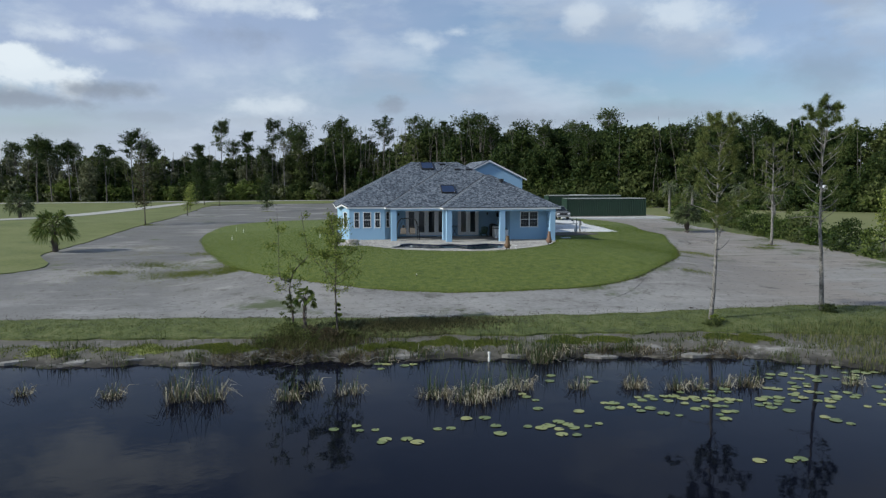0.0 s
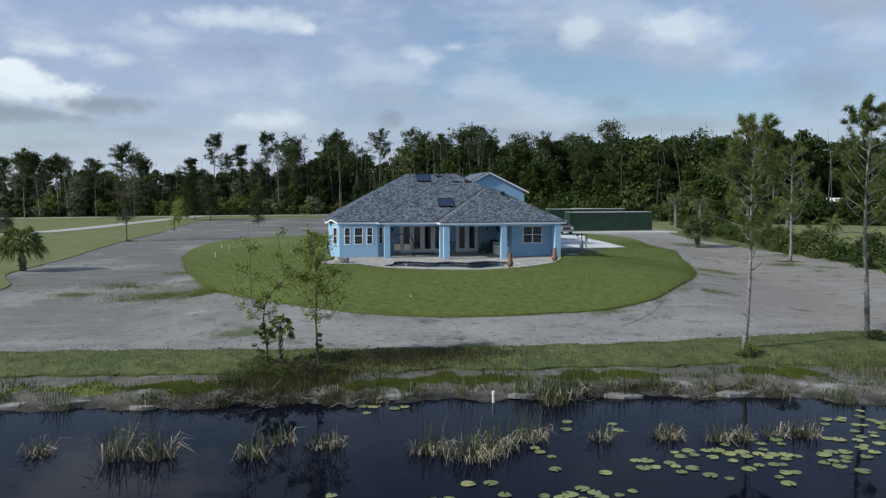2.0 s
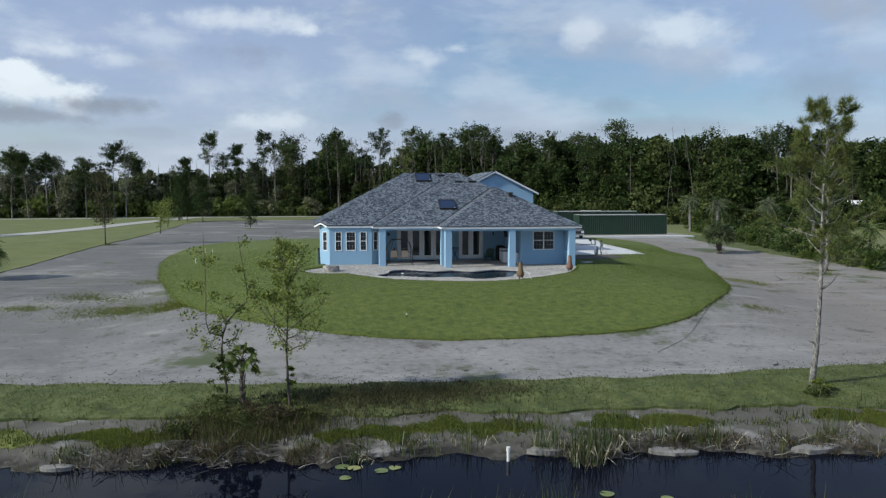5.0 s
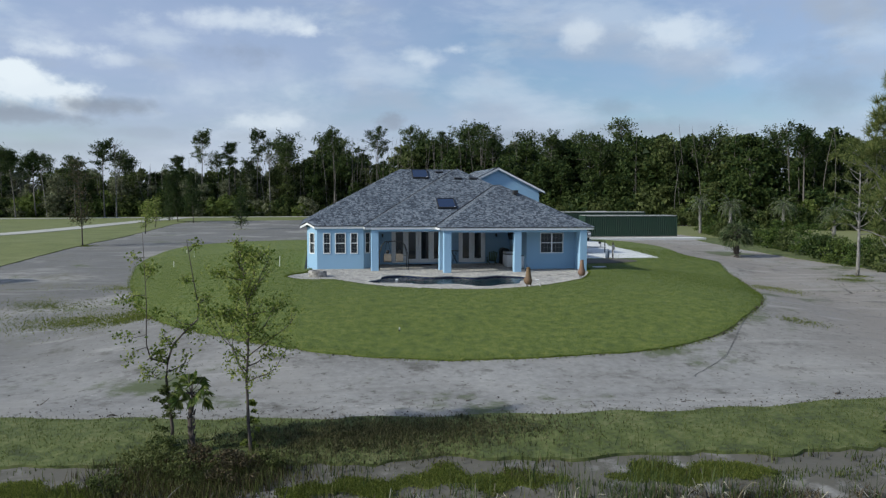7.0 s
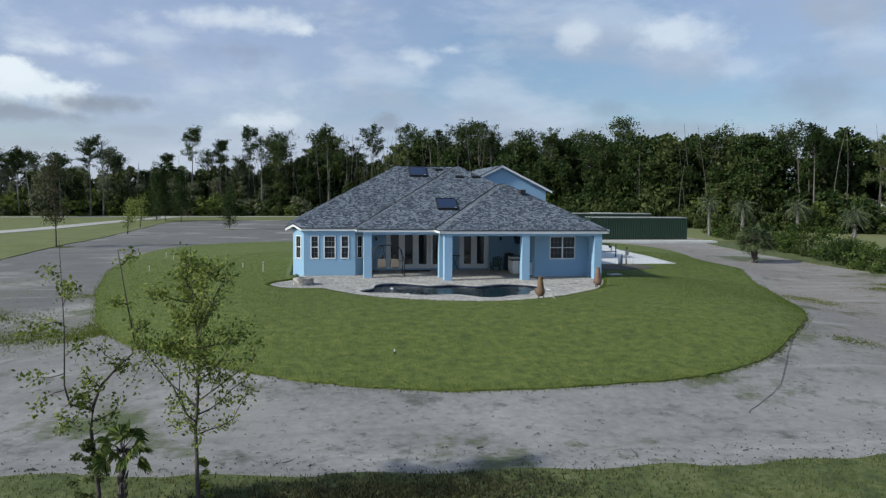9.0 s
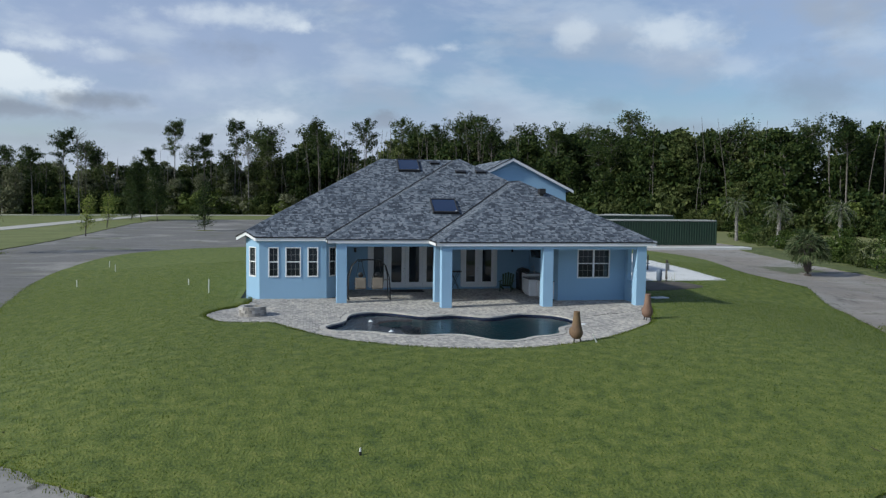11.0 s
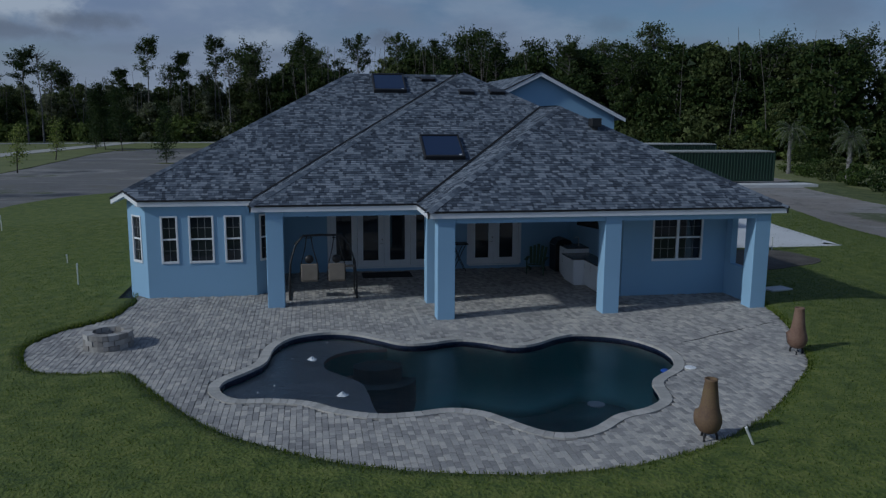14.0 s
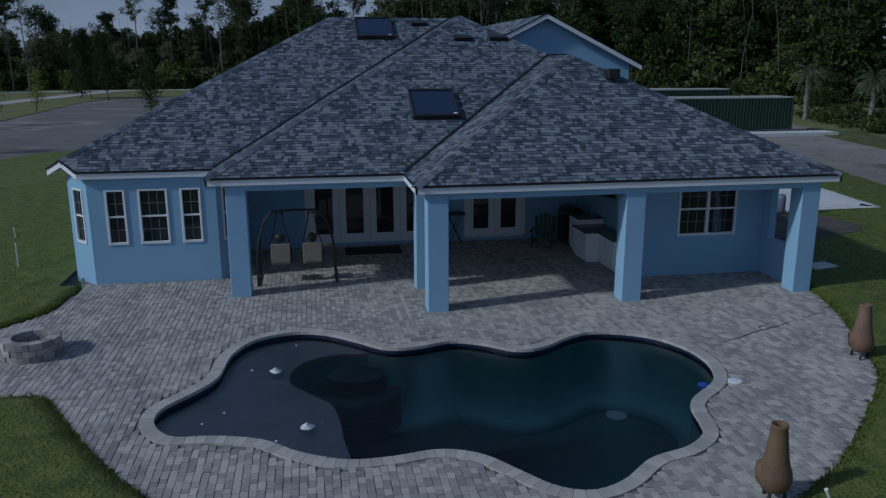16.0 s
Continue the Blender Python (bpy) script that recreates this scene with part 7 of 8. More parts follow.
# thicket at the feet of the two saplings
for _i, (_x, _y2, _w, _h, _m) in enumerate(((-12.5, -28.8, 1.2, 0.75, M_OLIVE), (-11.62, -29.28, 1.3, 0.65, M_DEADB), (-10.73, -29.52, 1.2, 0.55, M_DEADB), (-12.84, -29.88, 1.9, 0.9, M_SCRUB), (-11.65, -30.25, 1.9, 0.85, M_SCRUB), (-10.55, -30.12, 1.7, 0.65, M_DEADB), (-13.56, -30.49, 1.4, 0.6, M_OLIVE), (-9.74, -29.76, 1.3, 0.5, M_SCRUB), (-10.19, -28.44, 0.55, 1.5, M_FRESH), (-12.58, -28.2, 0.9, 2.0, M_OLIVE), (9.32, -29.64, 0.9, 0.45, M_FRESH), (8.85, -30.12, 1.0, 0.5, M_OLIVE), (16.5, -28.68, 1.2, 0.55, M_OLIVE))):
    o = new("bank_shrub", big_mesh("bank_shrub", *shrub_mesh(400 + _i, _w, _h, 520, 0.065, 0), _m))
    o.matrix_basis = pose(*G(_x, _y2, -0.05), 0, 0, _i * 50)
    tagged(o, "scrubby low shrub at the foot of the bank trees", "shrub", "bank shrubs")


M_DRIFT = material("weathered_sticks", [(0.06, 0.053, 0.045), (0.11, 0.10, 0.088), (0.21, 0.20, 0.18)], 3, 0.95, 0.5, 14, island=0.7)


def brush_pile():
    """Dead sticks washed up along the waterline."""
    rng = np.random.default_rng(71)
    g = Geo()
    for i in range(230):
        x = rng.normal(-12.3, 1.9) if i < 165 else rng.uniform(-0.2, 7.8)
        y = float(shore_y(x)) + rng.uniform(-0.5, 0.7)
        z = max(float(height(x, y)), WATER) + rng.uniform(0, 0.22)
        p = branch_path((x, y, z), (rng.normal(), rng.normal() * 0.6, rng.normal() * 0.25), rng.uniform(0.3, 0.95), rng, 3, 0.3, 0)
        g.tube(p, taper(rng.uniform(0.008, 0.022), 0.004, 4), 4, False)
    tagged(part("driftwood", g, M_DRIFT), "tangle of dead sticks along the waterline", "sticks", kind="stuff")


brush_pile()


def crust_slab(x, y, r, seed):
    """A flat plate of hard sand breaking off at the waterline."""
    rng = np.random.default_rng(seed)
    n = 16
    rim = [(r * (1 + 0.35 * noise.noise((math.cos(a) * 1.7, math.sin(a) * 1.7, seed))) * math.cos(a), r * 0.42 * (1 + 0.45 * noise.noise((math.cos(a) * 2, math.sin(a) * 2, seed + 9.0))) * math.sin(a)) for a in [math.tau * i / n for i in range(n)]]
    g = Geo()
    g.add([(a, b, -0.14) for a, b in rim] + [(a, b, 0.0) for a, b in rim] + [(a * 0.9, b * 0.86, 0.022) for a, b in rim],
          [tuple(range(2 * n, 3 * n))] + [(i, (i + 1) % n, n + (i + 1) % n, n + i) for i in range(n)] + [(n + i, n + (i + 1) % n, 2 * n + (i + 1) % n, 2 * n + i) for i in range(n)])
    o = part("sand_slab", g, M_SANDSLAB)
    o.matrix_basis = pose(x, y, max(float(height(x, y)), WATER) - 0.004, rng.uniform(-3, 3), rng.uniform(-3, 3), rng.uniform(-14, 14))
    tagged(o, "flat plate of grey hard sand at the waterline", "sand slab", "sand slabs at the waterline")


M_SANDSLAB = material("hard_sand", [(0.13, 0.125, 0.115), (0.22, 0.21, 0.195), (0.31, 0.298, 0.28)], 1.4, 0.95, 0.7, 9, bump_dist=0.02, tight=0.7)
for _i, (_x, _r) in enumerate(((-24.55, 0.9), (-23.25, 0.7), (-21.75, 1.0), (-20.45, 0.6), (-19.35, 0.8), (-18.05, 0.7), (-16.75, 0.5), (-8.55, 0.6), (-7.45, 1.0), (-3.55, 0.9), (-2.25, 0.7), (0.35, 0.5), (1.55, 0.7), (4.65, 1.2), (6.15, 0.9))[::2]):
    crust_slab(_x, float(shore_y(_x)) + 0.16 + 0.25 * _r * (_i % 3) / 2, _r * 0.95, 600 + _i)


# ---- on the roof ----
def on_slope(x, y, y_eave):
    """The frame of a slope that faces the pool, at a place in plan."""
    return Matrix.Translation((x, y, EAVE + SLOPE * (y - y_eave))) @ pose(0, 0, 0, math.degrees(math.atan(SLOPE)))


M_SKYL = glass_material("skylight_glass", (0.025, 0.04, 0.085))


def skylight(x0, x1, y, run, y_eave):
    t = thing("skylight", "dark glazed skylight in a black curb on the shingle roof", "skylight", on_slope((x0 + x1) / 2, y, y_eave), "roof skylights")
    w, l = (x1 - x0) / 2, run
    fr = Geo()
    fr.box(-w, w, 0, 0.09, -0.02, 0.16, ch=0.015).box(-w, w, l - 0.07, l, -0.02, 0.15, ch=0.012)
    fr.box(-w, -w + 0.06, 0.09, l - 0.07, -0.02, 0.14, ch=0.01).box(w - 0.06, w, 0.09, l - 0.07, -0.02, 0.14, ch=0.01)
    part("curb", fr, M_BLACK, t, "black metal curb")
    part("pane", Geo().box(-w + 0.06, w - 0.06, 0.09, l - 0.07, 0.09, 0.115), M_SKYL, t, "dark tinted pane")
    part("label_plate", Geo().box(w - 0.18, w - 0.08, 0.12, 0.19, 0.1165, 0.119), M_WHITE, t, "small white plate")


skylight(-0.83, 0.44, 10.1, 1.45, YL)
skylight(0.26, 1.58, 4.14, 1.42, YM)


def roof_vent(x, y, y_eave):
    t = thing("roof_vent", "low black louvred vent on the shingle roof", "vent", on_slope(x, y, y_eave), "roof vents")
    part("hood", Geo().add([(-0.3, 0, 0), (0.3, 0, 0), (0.3, 0.42, 0), (-0.3, 0.42, 0), (-0.26, 0.02, 0.13), (0.26, 0.02, 0.13), (0.26, 0.40, 0.05), (-0.26, 0.40, 0.05)],
                           [(4, 5, 6, 7), (0, 1, 5, 4), (1, 2, 6, 5), (2, 3, 7, 6), (3, 0, 4, 7)]), M_BLACK, t)
    for i in range(3):
        part("louvre", Geo().box(-0.25, 0.25, -0.012, 0.0, 0.02 + i * 0.035, 0.042 + i * 0.035), M_BLACK, t)


for _x, _y2, _e in ((1.43, 11.0, YL), (2.44, 8.15, YM), (3.60, 8.17, YM)):
    roof_vent(_x, _y2, _e)
_t = thing("flue_pipe", "square black flue cap on the front roof slope", "flue", pose(5.84, 3.9, EAVE + SLOPE * (3.9 - YR)))
part("pipe", Geo().tube([(0, 0, -0.1), (0, 0, 0.22)], 0.10, 12), M_BLACK, _t)
part("cap", Geo().box(-0.17, 0.17, -0.17, 0.17, 0.08, 0.36, ch=0.02), M_BLACK, _t)


# ---- porch ----
def lantern(x, z):
    t = thing("wall_lantern", "small black wall lantern beside the porch doors", "lamp", pose(x, 7.2, z), "wall lanterns")
    part("back_plate", Geo().box(-0.05, 0.05, -0.02, 0, -0.06, 0.12, ch=0.006), M_BLACK, t)
    part("hood", Geo().lathe([(0.0, 0.15), (0.07, 0.11), (0.085, 0.08), (0.0, 0.08)], 10, 0, -0.10), M_BLACK, t)
    part("glass", Geo().lathe([(0.06, 0.08), (0.065, -0.06), (0.045, -0.11)], 10, 0, -0.10), M_GLASS, t)
    part("arm", Geo().tube([(0, -0.01, 0.06), (0, -0.10, 0.10)], 0.012, 6), M_BLACK, t)


for _x in (-3.48, 1.62, 5.2):
    lantern(_x, 2.14)

M_FABRIC = material("beige_sling", [(0.22, 0.185, 0.145), (0.30, 0.255, 0.20)], 3, 0.9, 0.3, 120)


def swing():
    t = thing("porch_swing", "black metal swing frame with two beige hanging seats", "swing", pose(-3.04, 3.3, 0))
    for sx in (-1, 1):
        x = sx * 1.02
        part("side_arch", Geo().tube([(x, -0.3, 0), (x, -0.26, 0.5), (x * 0.96, -0.17, 1.1), (x * 0.80, -0.08, 1.65), (x * 0.56, 0, 1.93)], 0.027, 8), M_BLACK, t)
        part("side_arch", Geo().tube([(x, 1.0, 0), (x, 0.94, 0.5), (x * 0.96, 0.66, 1.1), (x * 0.80, 0.30, 1.65), (x * 0.56, 0.02, 1.93)], 0.027, 8), M_BLACK, t)
        part("foot_bar", Geo().tube([(x, -0.36, 0.03), (x, 1.06, 0.03)], 0.025, 8), M_BLACK, t)
    part("top_bar", Geo().tube([(-0.6, 0, 1.93), (0, 0, 1.95), (0.6, 0, 1.93)], 0.035, 10), M_BLACK, t)
    for cx in (-0.41, 0.42):
        part("seat", Geo().box(cx - 0.25, cx + 0.25, -0.12, 0.40, 0.50, 0.56, ch=0.02), M_FABRIC, t, "beige sling seat")
        part("seat_front", Geo().box(cx - 0.25, cx + 0.25, -0.17, -0.13, 0.56, 1.08, m=pose(0, 0, 0), ch=0.015), M_FABRIC, t, "beige sling back panel")
        part("head_cushion", Geo().lathe([(0.001, -0.06), (0.11, -0.045), (0.135, 0), (0.11, 0.045), (0.001, 0.06)], 14).mesh("head_cushion", M_BLACK, True), None, t, "black round cushion", at=pose(cx, -0.12, 1.22, 90))
        for sx in (-1, 1):
            part("hanger", Geo().tube([(cx + sx * 0.06, 0, 1.92), (cx + sx * 0.13, -0.03, 1.5), (cx + sx * 0.26, -0.1, 1.02), (cx + sx * 0.27, 0.1, 0.52)], 0.016, 6), M_BLACK, t)
            part("armrest", Geo().box(cx + sx * 0.27 - 0.025, cx + sx * 0.27 + 0.025, -0.14, 0.36, 0.74, 0.77, ch=0.008), M_BLACK, t)
        part("hanger_bar", Geo().tube([(cx - 0.12, 0, 1.86), (cx + 0.12, 0, 1.86)], 0.018, 6), M_BLACK, t)

    part("side_tray", Geo().box(0.70, 1.0, -0.05, 0.25, 0.93, 0.955, ch=0.006), M_FABRIC, t, "beige side tray")


swing()
_t = part("door_mat", Geo().box(-1.62, 0.12, 5.92, 6.85, 0.004, 0.022, ch=0.006), material("dark_mat", [(0.01, 0.01, 0.011), (0.025, 0.024, 0.024)], 5, 0.95, 0.5, 120))
tagged(_t, "long black door mat in front of the glazed doors", "mat")

M_GREENW = material("green_painted_wood", [(0.035, 0.075, 0.045), (0.06, 0.11, 0.065)], 3, 0.7, 0.2, 40)


def adirondack():
    t = thing("adirondack_chair", "dark green slatted adirondack chair on the porch", "chair", pose(4.6, 5.95, 0, 0, 0, -25))
    for i in range(5):
        a = (i - 2) * 0.11
        part("back_slat", Geo().box(-0.05, 0.05, -0.012, 0.012, 0, 0.74 - 0.05 * abs(i - 2), ch=0.004), M_GREENW, t, at=pose(a, 0.26, 0.30, -22, (i - 2) * 3.0))
    for i in range(5):
        part("seat_slat", Geo().box(-0.29, 0.29, -0.045, 0.045, 0, 0.02, ch=0.004), M_GREENW, t, at=pose(0, -0.28 + i * 0.115, 0.37 - i * 0.028, -13))
    for sx in (-1, 1):
        part("armrest", Geo().box(sx * 0.33 - 0.06, sx * 0.33 + 0.06, -0.36, 0.36, 0.53, 0.55, ch=0.006), M_GREENW, t)
        part("leg", Geo().box(sx * 0.30 - 0.02, sx * 0.30 + 0.02, -0.34, -0.24, 0, 0.53, ch=0.004), M_GREENW, t)
        part("leg", Geo().box(sx * 0.27 - 0.015, sx * 0.27 + 0.015, -0.3, 0.55, -0.05, 0.05, m=pose(0, 0, 0.2, -16)), M_GREENW, t)


adirondack()


def bistro_table():
    t = thing("bistro_table", "small black folding table against the porch wall", "table", pose(1.92, 6.85, 0))
    part("tabletop", Geo().box(-0.33, 0.33, -0.26, 0.26, 0.98, 1.02, ch=0.012), M_BLACK, t)
    for sx in (-1, 1):
        for sy in (-1, 1):
            part("leg", Geo().tube([(sx * 0.24, sy * 0.2, 0), (-sx * 0.22, sy * 0.2, 0.99)], 0.014, 6), M_BLACK, t)
    part("stretcher", Geo().tube([(0.14, -0.2, 0.25), (0.14, 0.2, 0.25)], 0.012, 6), M_BLACK, t)


bistro_table()
M_CAB = material("white_polymer_cabinet", [(0.82, 0.83, 0.84), (0.88, 0.89, 0.90)], 2, 0.55, 0.05, 60)
M_GRANITE = material("dark_granite", [(0.02, 0.022, 0.024), (0.07, 0.07, 0.07), (0.16, 0.155, 0.15)], 14, 0.25, 0.05, 90)


def kitchen_unit(x0, x1, y0, y1, h, doors, label):
    t = thing("kitchen_cabinet", label, "cabinet", pose(x0, y0, 0), "outdoor kitchen cabinets")
    d, w = x1 - x0, y1 - y0
    part("body", Geo().box(0.02, d, 0, w, 0.08, h - 0.04, ch=0.006), M_CAB, t)
    part("plinth", Geo().box(0.06, d, 0.02, w - 0.02, 0, 0.08), M_CAB, t)
    part("countertop", Geo().box(-0.03, d, -0.01, w + 0.01, h - 0.04, h, ch=0.008), M_GRANITE, t, "dark granite worktop")
    for i in range(doors):
        a, b = 0.02 + (w - 0.04) * i / doors, 0.02 + (w - 0.04) * (i + 1) / doors
        dr = part("door", Geo().box(0, 0.022, a + 0.006, b - 0.006, 0.12, h - 0.08, ch=0.004), M_CAB, t)
        part("handle", Geo().tube([(0, b - 0.06, h - 0.3), (-0.03, b - 0.06, h - 0.29), (-0.03, b - 0.06, h - 0.17), (0, b - 0.06, h - 0.16)], 0.006, 6), M_METAL, dr, "thin metal handle")


kitchen_unit(5.60, 6.19, 2.62, 3.75, 0.90, 2, "white outdoor kitchen cabinet with granite top near the column")
kitchen_unit(5.22, 6.19, 3.77, 4.90, 0.90, 1, "white deeper outdoor kitchen cabinet with granite top")
kitchen_unit(5.40, 6.19, 4.92, 5.80, 1.08, 2, "white raised outdoor kitchen cabinet with granite top")


def grill():
    t = thing("gas_grill", "black gas grill at the end of the outdoor kitchen", "grill", pose(5.62, 6.25, 0))
    part("cart", Geo().box(-0.32, 0.32, -0.36, 0.36, 0.05, 0.86, ch=0.01), M_BLACK, t)
    lid = [(-0.33, 0.86), (0.33, 0.86), (0.33, 1.02), (0.22, 1.18), (0.0, 1.24), (-0.22, 1.18), (-0.33, 1.02)]
    n = len(lid)
    part("lid", Geo().add([(x, y, z) for y in (-0.36, 0.36) for x, z in lid], [tuple(range(n)), tuple(range(2 * n - 1, n - 1, -1))] + [(i, n + i, n + (i + 1) % n, (i + 1) % n) for i in range(n)]), M_BLACK, t)
    part("lid_handle", Geo().tube([(-0.37, -0.25, 1.02), (-0.37, 0.25, 1.02)], 0.014, 8), M_METAL, t, "metal lid handle")


grill()
_t = thing("tap", "curved metal tap on the outdoor kitchen worktop", "tap", pose(5.95, 5.35, 1.08))
part("spout", Geo().tube([(0, 0, 0), (0, 0, 0.26), (-0.05, 0, 0.32), (-0.13, 0, 0.30), (-0.15, 0, 0.24)], 0.012, 8), M_METAL, _t)
part("base", Geo().tube([(0, 0, 0), (0, 0, 0.04)], 0.028, 10), M_METAL, _t)
_t = thing("television", "black flat screen on a wall bracket under the porch roof", "television", pose(5.55, 3.6, 2.30, 0, 0, 38))
part("screen", Geo().box(-0.025, 0.025, -0.55, 0.55, -0.32, 0.32, m=pose(0, 0, 0, 0, -14, -20), ch=0.008), M_GLASS, _t, "dark screen")
part("back_cover", Geo().box(0.026, 0.07, -0.5, 0.5, -0.28, 0.28, m=pose(0, 0, 0, 0, -14, -20), ch=0.01), M_BLACK, _t)
part("bracket", Geo().tube([(0.06, 0, 0), (0.46, 0, 0.02)], 0.03, 8), M_BLACK, _t)


# ---- round the pool ----
M_STONE = material("fire_ring_block", [(0.24, 0.225, 0.205), (0.36, 0.34, 0.31), (0.46, 0.44, 0.41)], 5, 0.95, 0.6, 30, vary=0.5, bump_dist=0.01)


def fire_pit():
    t = thing("fire_pit", "round fire pit of stacked tan concrete blocks on pavers", "fire pit", pose(-8.28, -1.2, 0))
    n = 14
    for course in range(3):
        z0, z1 = course * 0.13 + 0.003, course * 0.13 + 0.127
        for i in range(n):
            a0, a1 = (i + 0.5 * (course % 2)) * math.tau / n + 0.012, (i + 1 + 0.5 * (course % 2)) * math.tau / n - 0.012
            r0, r1 = 0.36, 0.56 + (0.012 if i % 3 else -0.006)
            poly = [(r1 * math.cos(a), r1 * math.sin(a)) for a in (a0, (a0 + a1) / 2, a1)] + [(r0 * math.cos(a), r0 * math.sin(a)) for a in (a1, a0)]
            part("block", Geo().prism(poly, z0, z1), M_STONE, t)
    part("ash_bed", Geo().lathe([(0.0, 0.05), (0.2, 0.06), (0.36, 0.04)], 16), M_DARKASH, t, "black ash")


# ash of the fire pit; also the dark chimenea mouths and paver seam
M_DARKASH = material("ash", [(0.03, 0.028, 0.026), (0.08, 0.075, 0.07)], 8, 0.95, 0.6, 40)
fire_pit()
M_TERRA = material("terracotta", [(0.095, 0.052, 0.036), (0.158, 0.090, 0.060), (0.225, 0.142, 0.095)], 2.2, 0.75, 0.3, 30, vary=0.3)


def chimenea(x, y, turn, label, clay, s=1.0):
    t = thing("chimenea", label, "chimenea", pose(x, y, 0, 0, 0, turn) @ Matrix.Scale(s, 4), "clay chimeneas")
    prof = [(0.0, 0.13), (0.10, 0.135), (0.17, 0.175), (0.222, 0.26), (0.242, 0.36), (0.232, 0.46), (0.200, 0.56), (0.174, 0.66), (0.154, 0.80), (0.134, 0.97), (0.116, 1.13), (0.122, 1.15), (0.120, 1.185), (0.092, 1.185), (0.088, 1.0), (0.0, 0.98)]
    part("clay_body", Geo().lathe(prof, 28).mesh("clay_body", clay, True), None, t, "mottled terracotta body")
    # the hooded mouth: a swelling that opens in a tall oval, with a raised lip
    hood, n, rows = Geo(), 18, 6
    vs = []
    for r in range(rows):
        f = r / (rows - 1)
        grow = 1.0 - 0.30 * f ** 1.5
        for q in range(n):
            a = math.tau * q / n
            vs.append((-0.12 - 0.112 * math.sin(f * math.pi / 2) - 0.02 * math.sin(a), 0.185 * grow * math.cos(a), 0.385 + 0.205 * grow * math.sin(a)))
    hood.add(vs, [(r * n + q, r * n + (q + 1) % n, (r + 1) * n + (q + 1) % n, (r + 1) * n + q) for r in range(rows - 1) for q in range(n)])
    part("mouth_hood", hood.mesh("mouth_hood", clay, True), None, t)
    part("mouth_lip", Geo().tube([(-0.232 - 0.02 * math.sin(a), 0.130 * math.cos(a), 0.385 + 0.143 * math.sin(a)) for a in [math.tau * q / 22 for q in range(23)]], 0.013, 8), clay, t)
    # flat dark disc: the shade inside the sooty mouth, as colour
    part("mouth", Geo().lathe([(0.0, 0.0), (0.10, 0.0), (0.125, 0.012)], 16).mesh("mouth", M_DARKASH), None, t, "soot-dark disc for the shaded hollow of the mouth", at=pose(-0.226, 0, 0.385, 0, -90, 0))
    for q in range(3):
        a = math.tau * q / 3 + 0.4
        part("leg", Geo().tube([(0.13 * math.cos(a), 0.13 * math.sin(a), 0.16), (0.165 * math.cos(a), 0.165 * math.sin(a), 0.08), (0.17 * math.cos(a), 0.17 * math.sin(a), 0.0)], 0.026, 8), M_BLACK, t, "stubby dark leg")


M_MUSTARD = material("mustard_stained_clay", [(0.105, 0.060, 0.038), (0.155, 0.098, 0.052), (0.185, 0.138, 0.050)], 2.4, 0.75, 0.3, 30)
chimenea(3.34, -8.68, -44, "tan clay chimenea with mustard stains on the patio edge", M_MUSTARD, 0.93)
chimenea(8.0, -4.31, -26, "red-brown clay chimenea on the patio edge", M_TERRA, 0.94)
_g = Geo()
for _line in (((5.67, -3.07), (6.3, -2.84), (6.7, -2.62), (7.04, -2.49), (7.6, -2.27), (8.1, -2.02)), ((7.0, -2.62), (7.05, -2.3), (7.4, -2.12)), ((8.3, -1.98), (8.8, -1.72), (9.1, -1.62))):
    _g.tube([(_x, _y2, 0.0) for _x, _y2 in _line], [0.005] + [0.013] * (len(_line) - 2) + [0.005], 6)
tagged(part("paver_seam", _g, M_DARKASH), "dark open seam between lifted pavers", "seam", kind="structure")



def bubbler(x, y, s):
    """Water welling up over a jet in the shelf: one uneven foaming mound."""
    rng = np.random.default_rng(int(abs(x) * 100))
    g, n, rows = Geo(), 14, 7
    v = [Vector((x, y, -0.12 + 0.12 * s))]
    for r in range(1, rows):
        rad = 0.20 * s * (r / rows) ** 1.2
        for i in range(n):
            a = math.tau * (i + 0.5 * (r % 2)) / n
            q = rad * rng.uniform(0.8, 1.2)
            z = -0.125 + 0.12 * s * math.exp(-(rad / (0.10 * s)) ** 2) * rng.uniform(0.6, 1.15) + rng.uniform(0, 0.008)
            v.append(Vector((x + q * math.cos(a), y + q * math.sin(a), z)))
    f = [(0, 1 + i, 1 + (i + 1) % n) for i in range(n)]
    for r in range(rows - 2):
        f += [(1 + r * n + i, 1 + (r + 1) * n + i, 1 + (r + 1) * n + (i + 1) % n, 1 + r * n + (i + 1) % n) for i in range(n)]
    g.add(v, f)
    tagged(part("bubbler", g, M_FOAM), "small white bubbling fountain jet in the pool shelf", "fountain", "pool bubblers")


bubbler(-3.43, -2.69, 0.72)
bubbler(-2.83, -5.2, 0.72)
for _x, _y2 in ((-3.88, -2.56), (-4.23, -4.4), (-4.55, -4.77), (-3.31, -5.6), (-3.04, -1.33)):
    bubbler(_x, _y2, 0.16)
_t = thing("skimmer_lid", "round white skimmer lid set in the pavers", "lid", pose(4.95, -4.95, 0.0))
part("disc", Geo().lathe([(0.0, 0.016), (0.11, 0.016), (0.13, 0.010), (0.13, -0.01)], 20), M_WHITE, _t)
part("finger_hole", Geo().lathe([(0.0, 0.0175), (0.014, 0.0175)], 8, 0.05, 0), M_BLACK, _t)
_t = thing("chlorine_float", "blue and white chlorine float in the pool", "float", pose(4.42, -4.8, -0.12))
part("tablet_case", Geo().lathe([(0.0, -0.12), (0.045, -0.11), (0.05, -0.01)], 12), M_WHITE, _t, "white lower case")
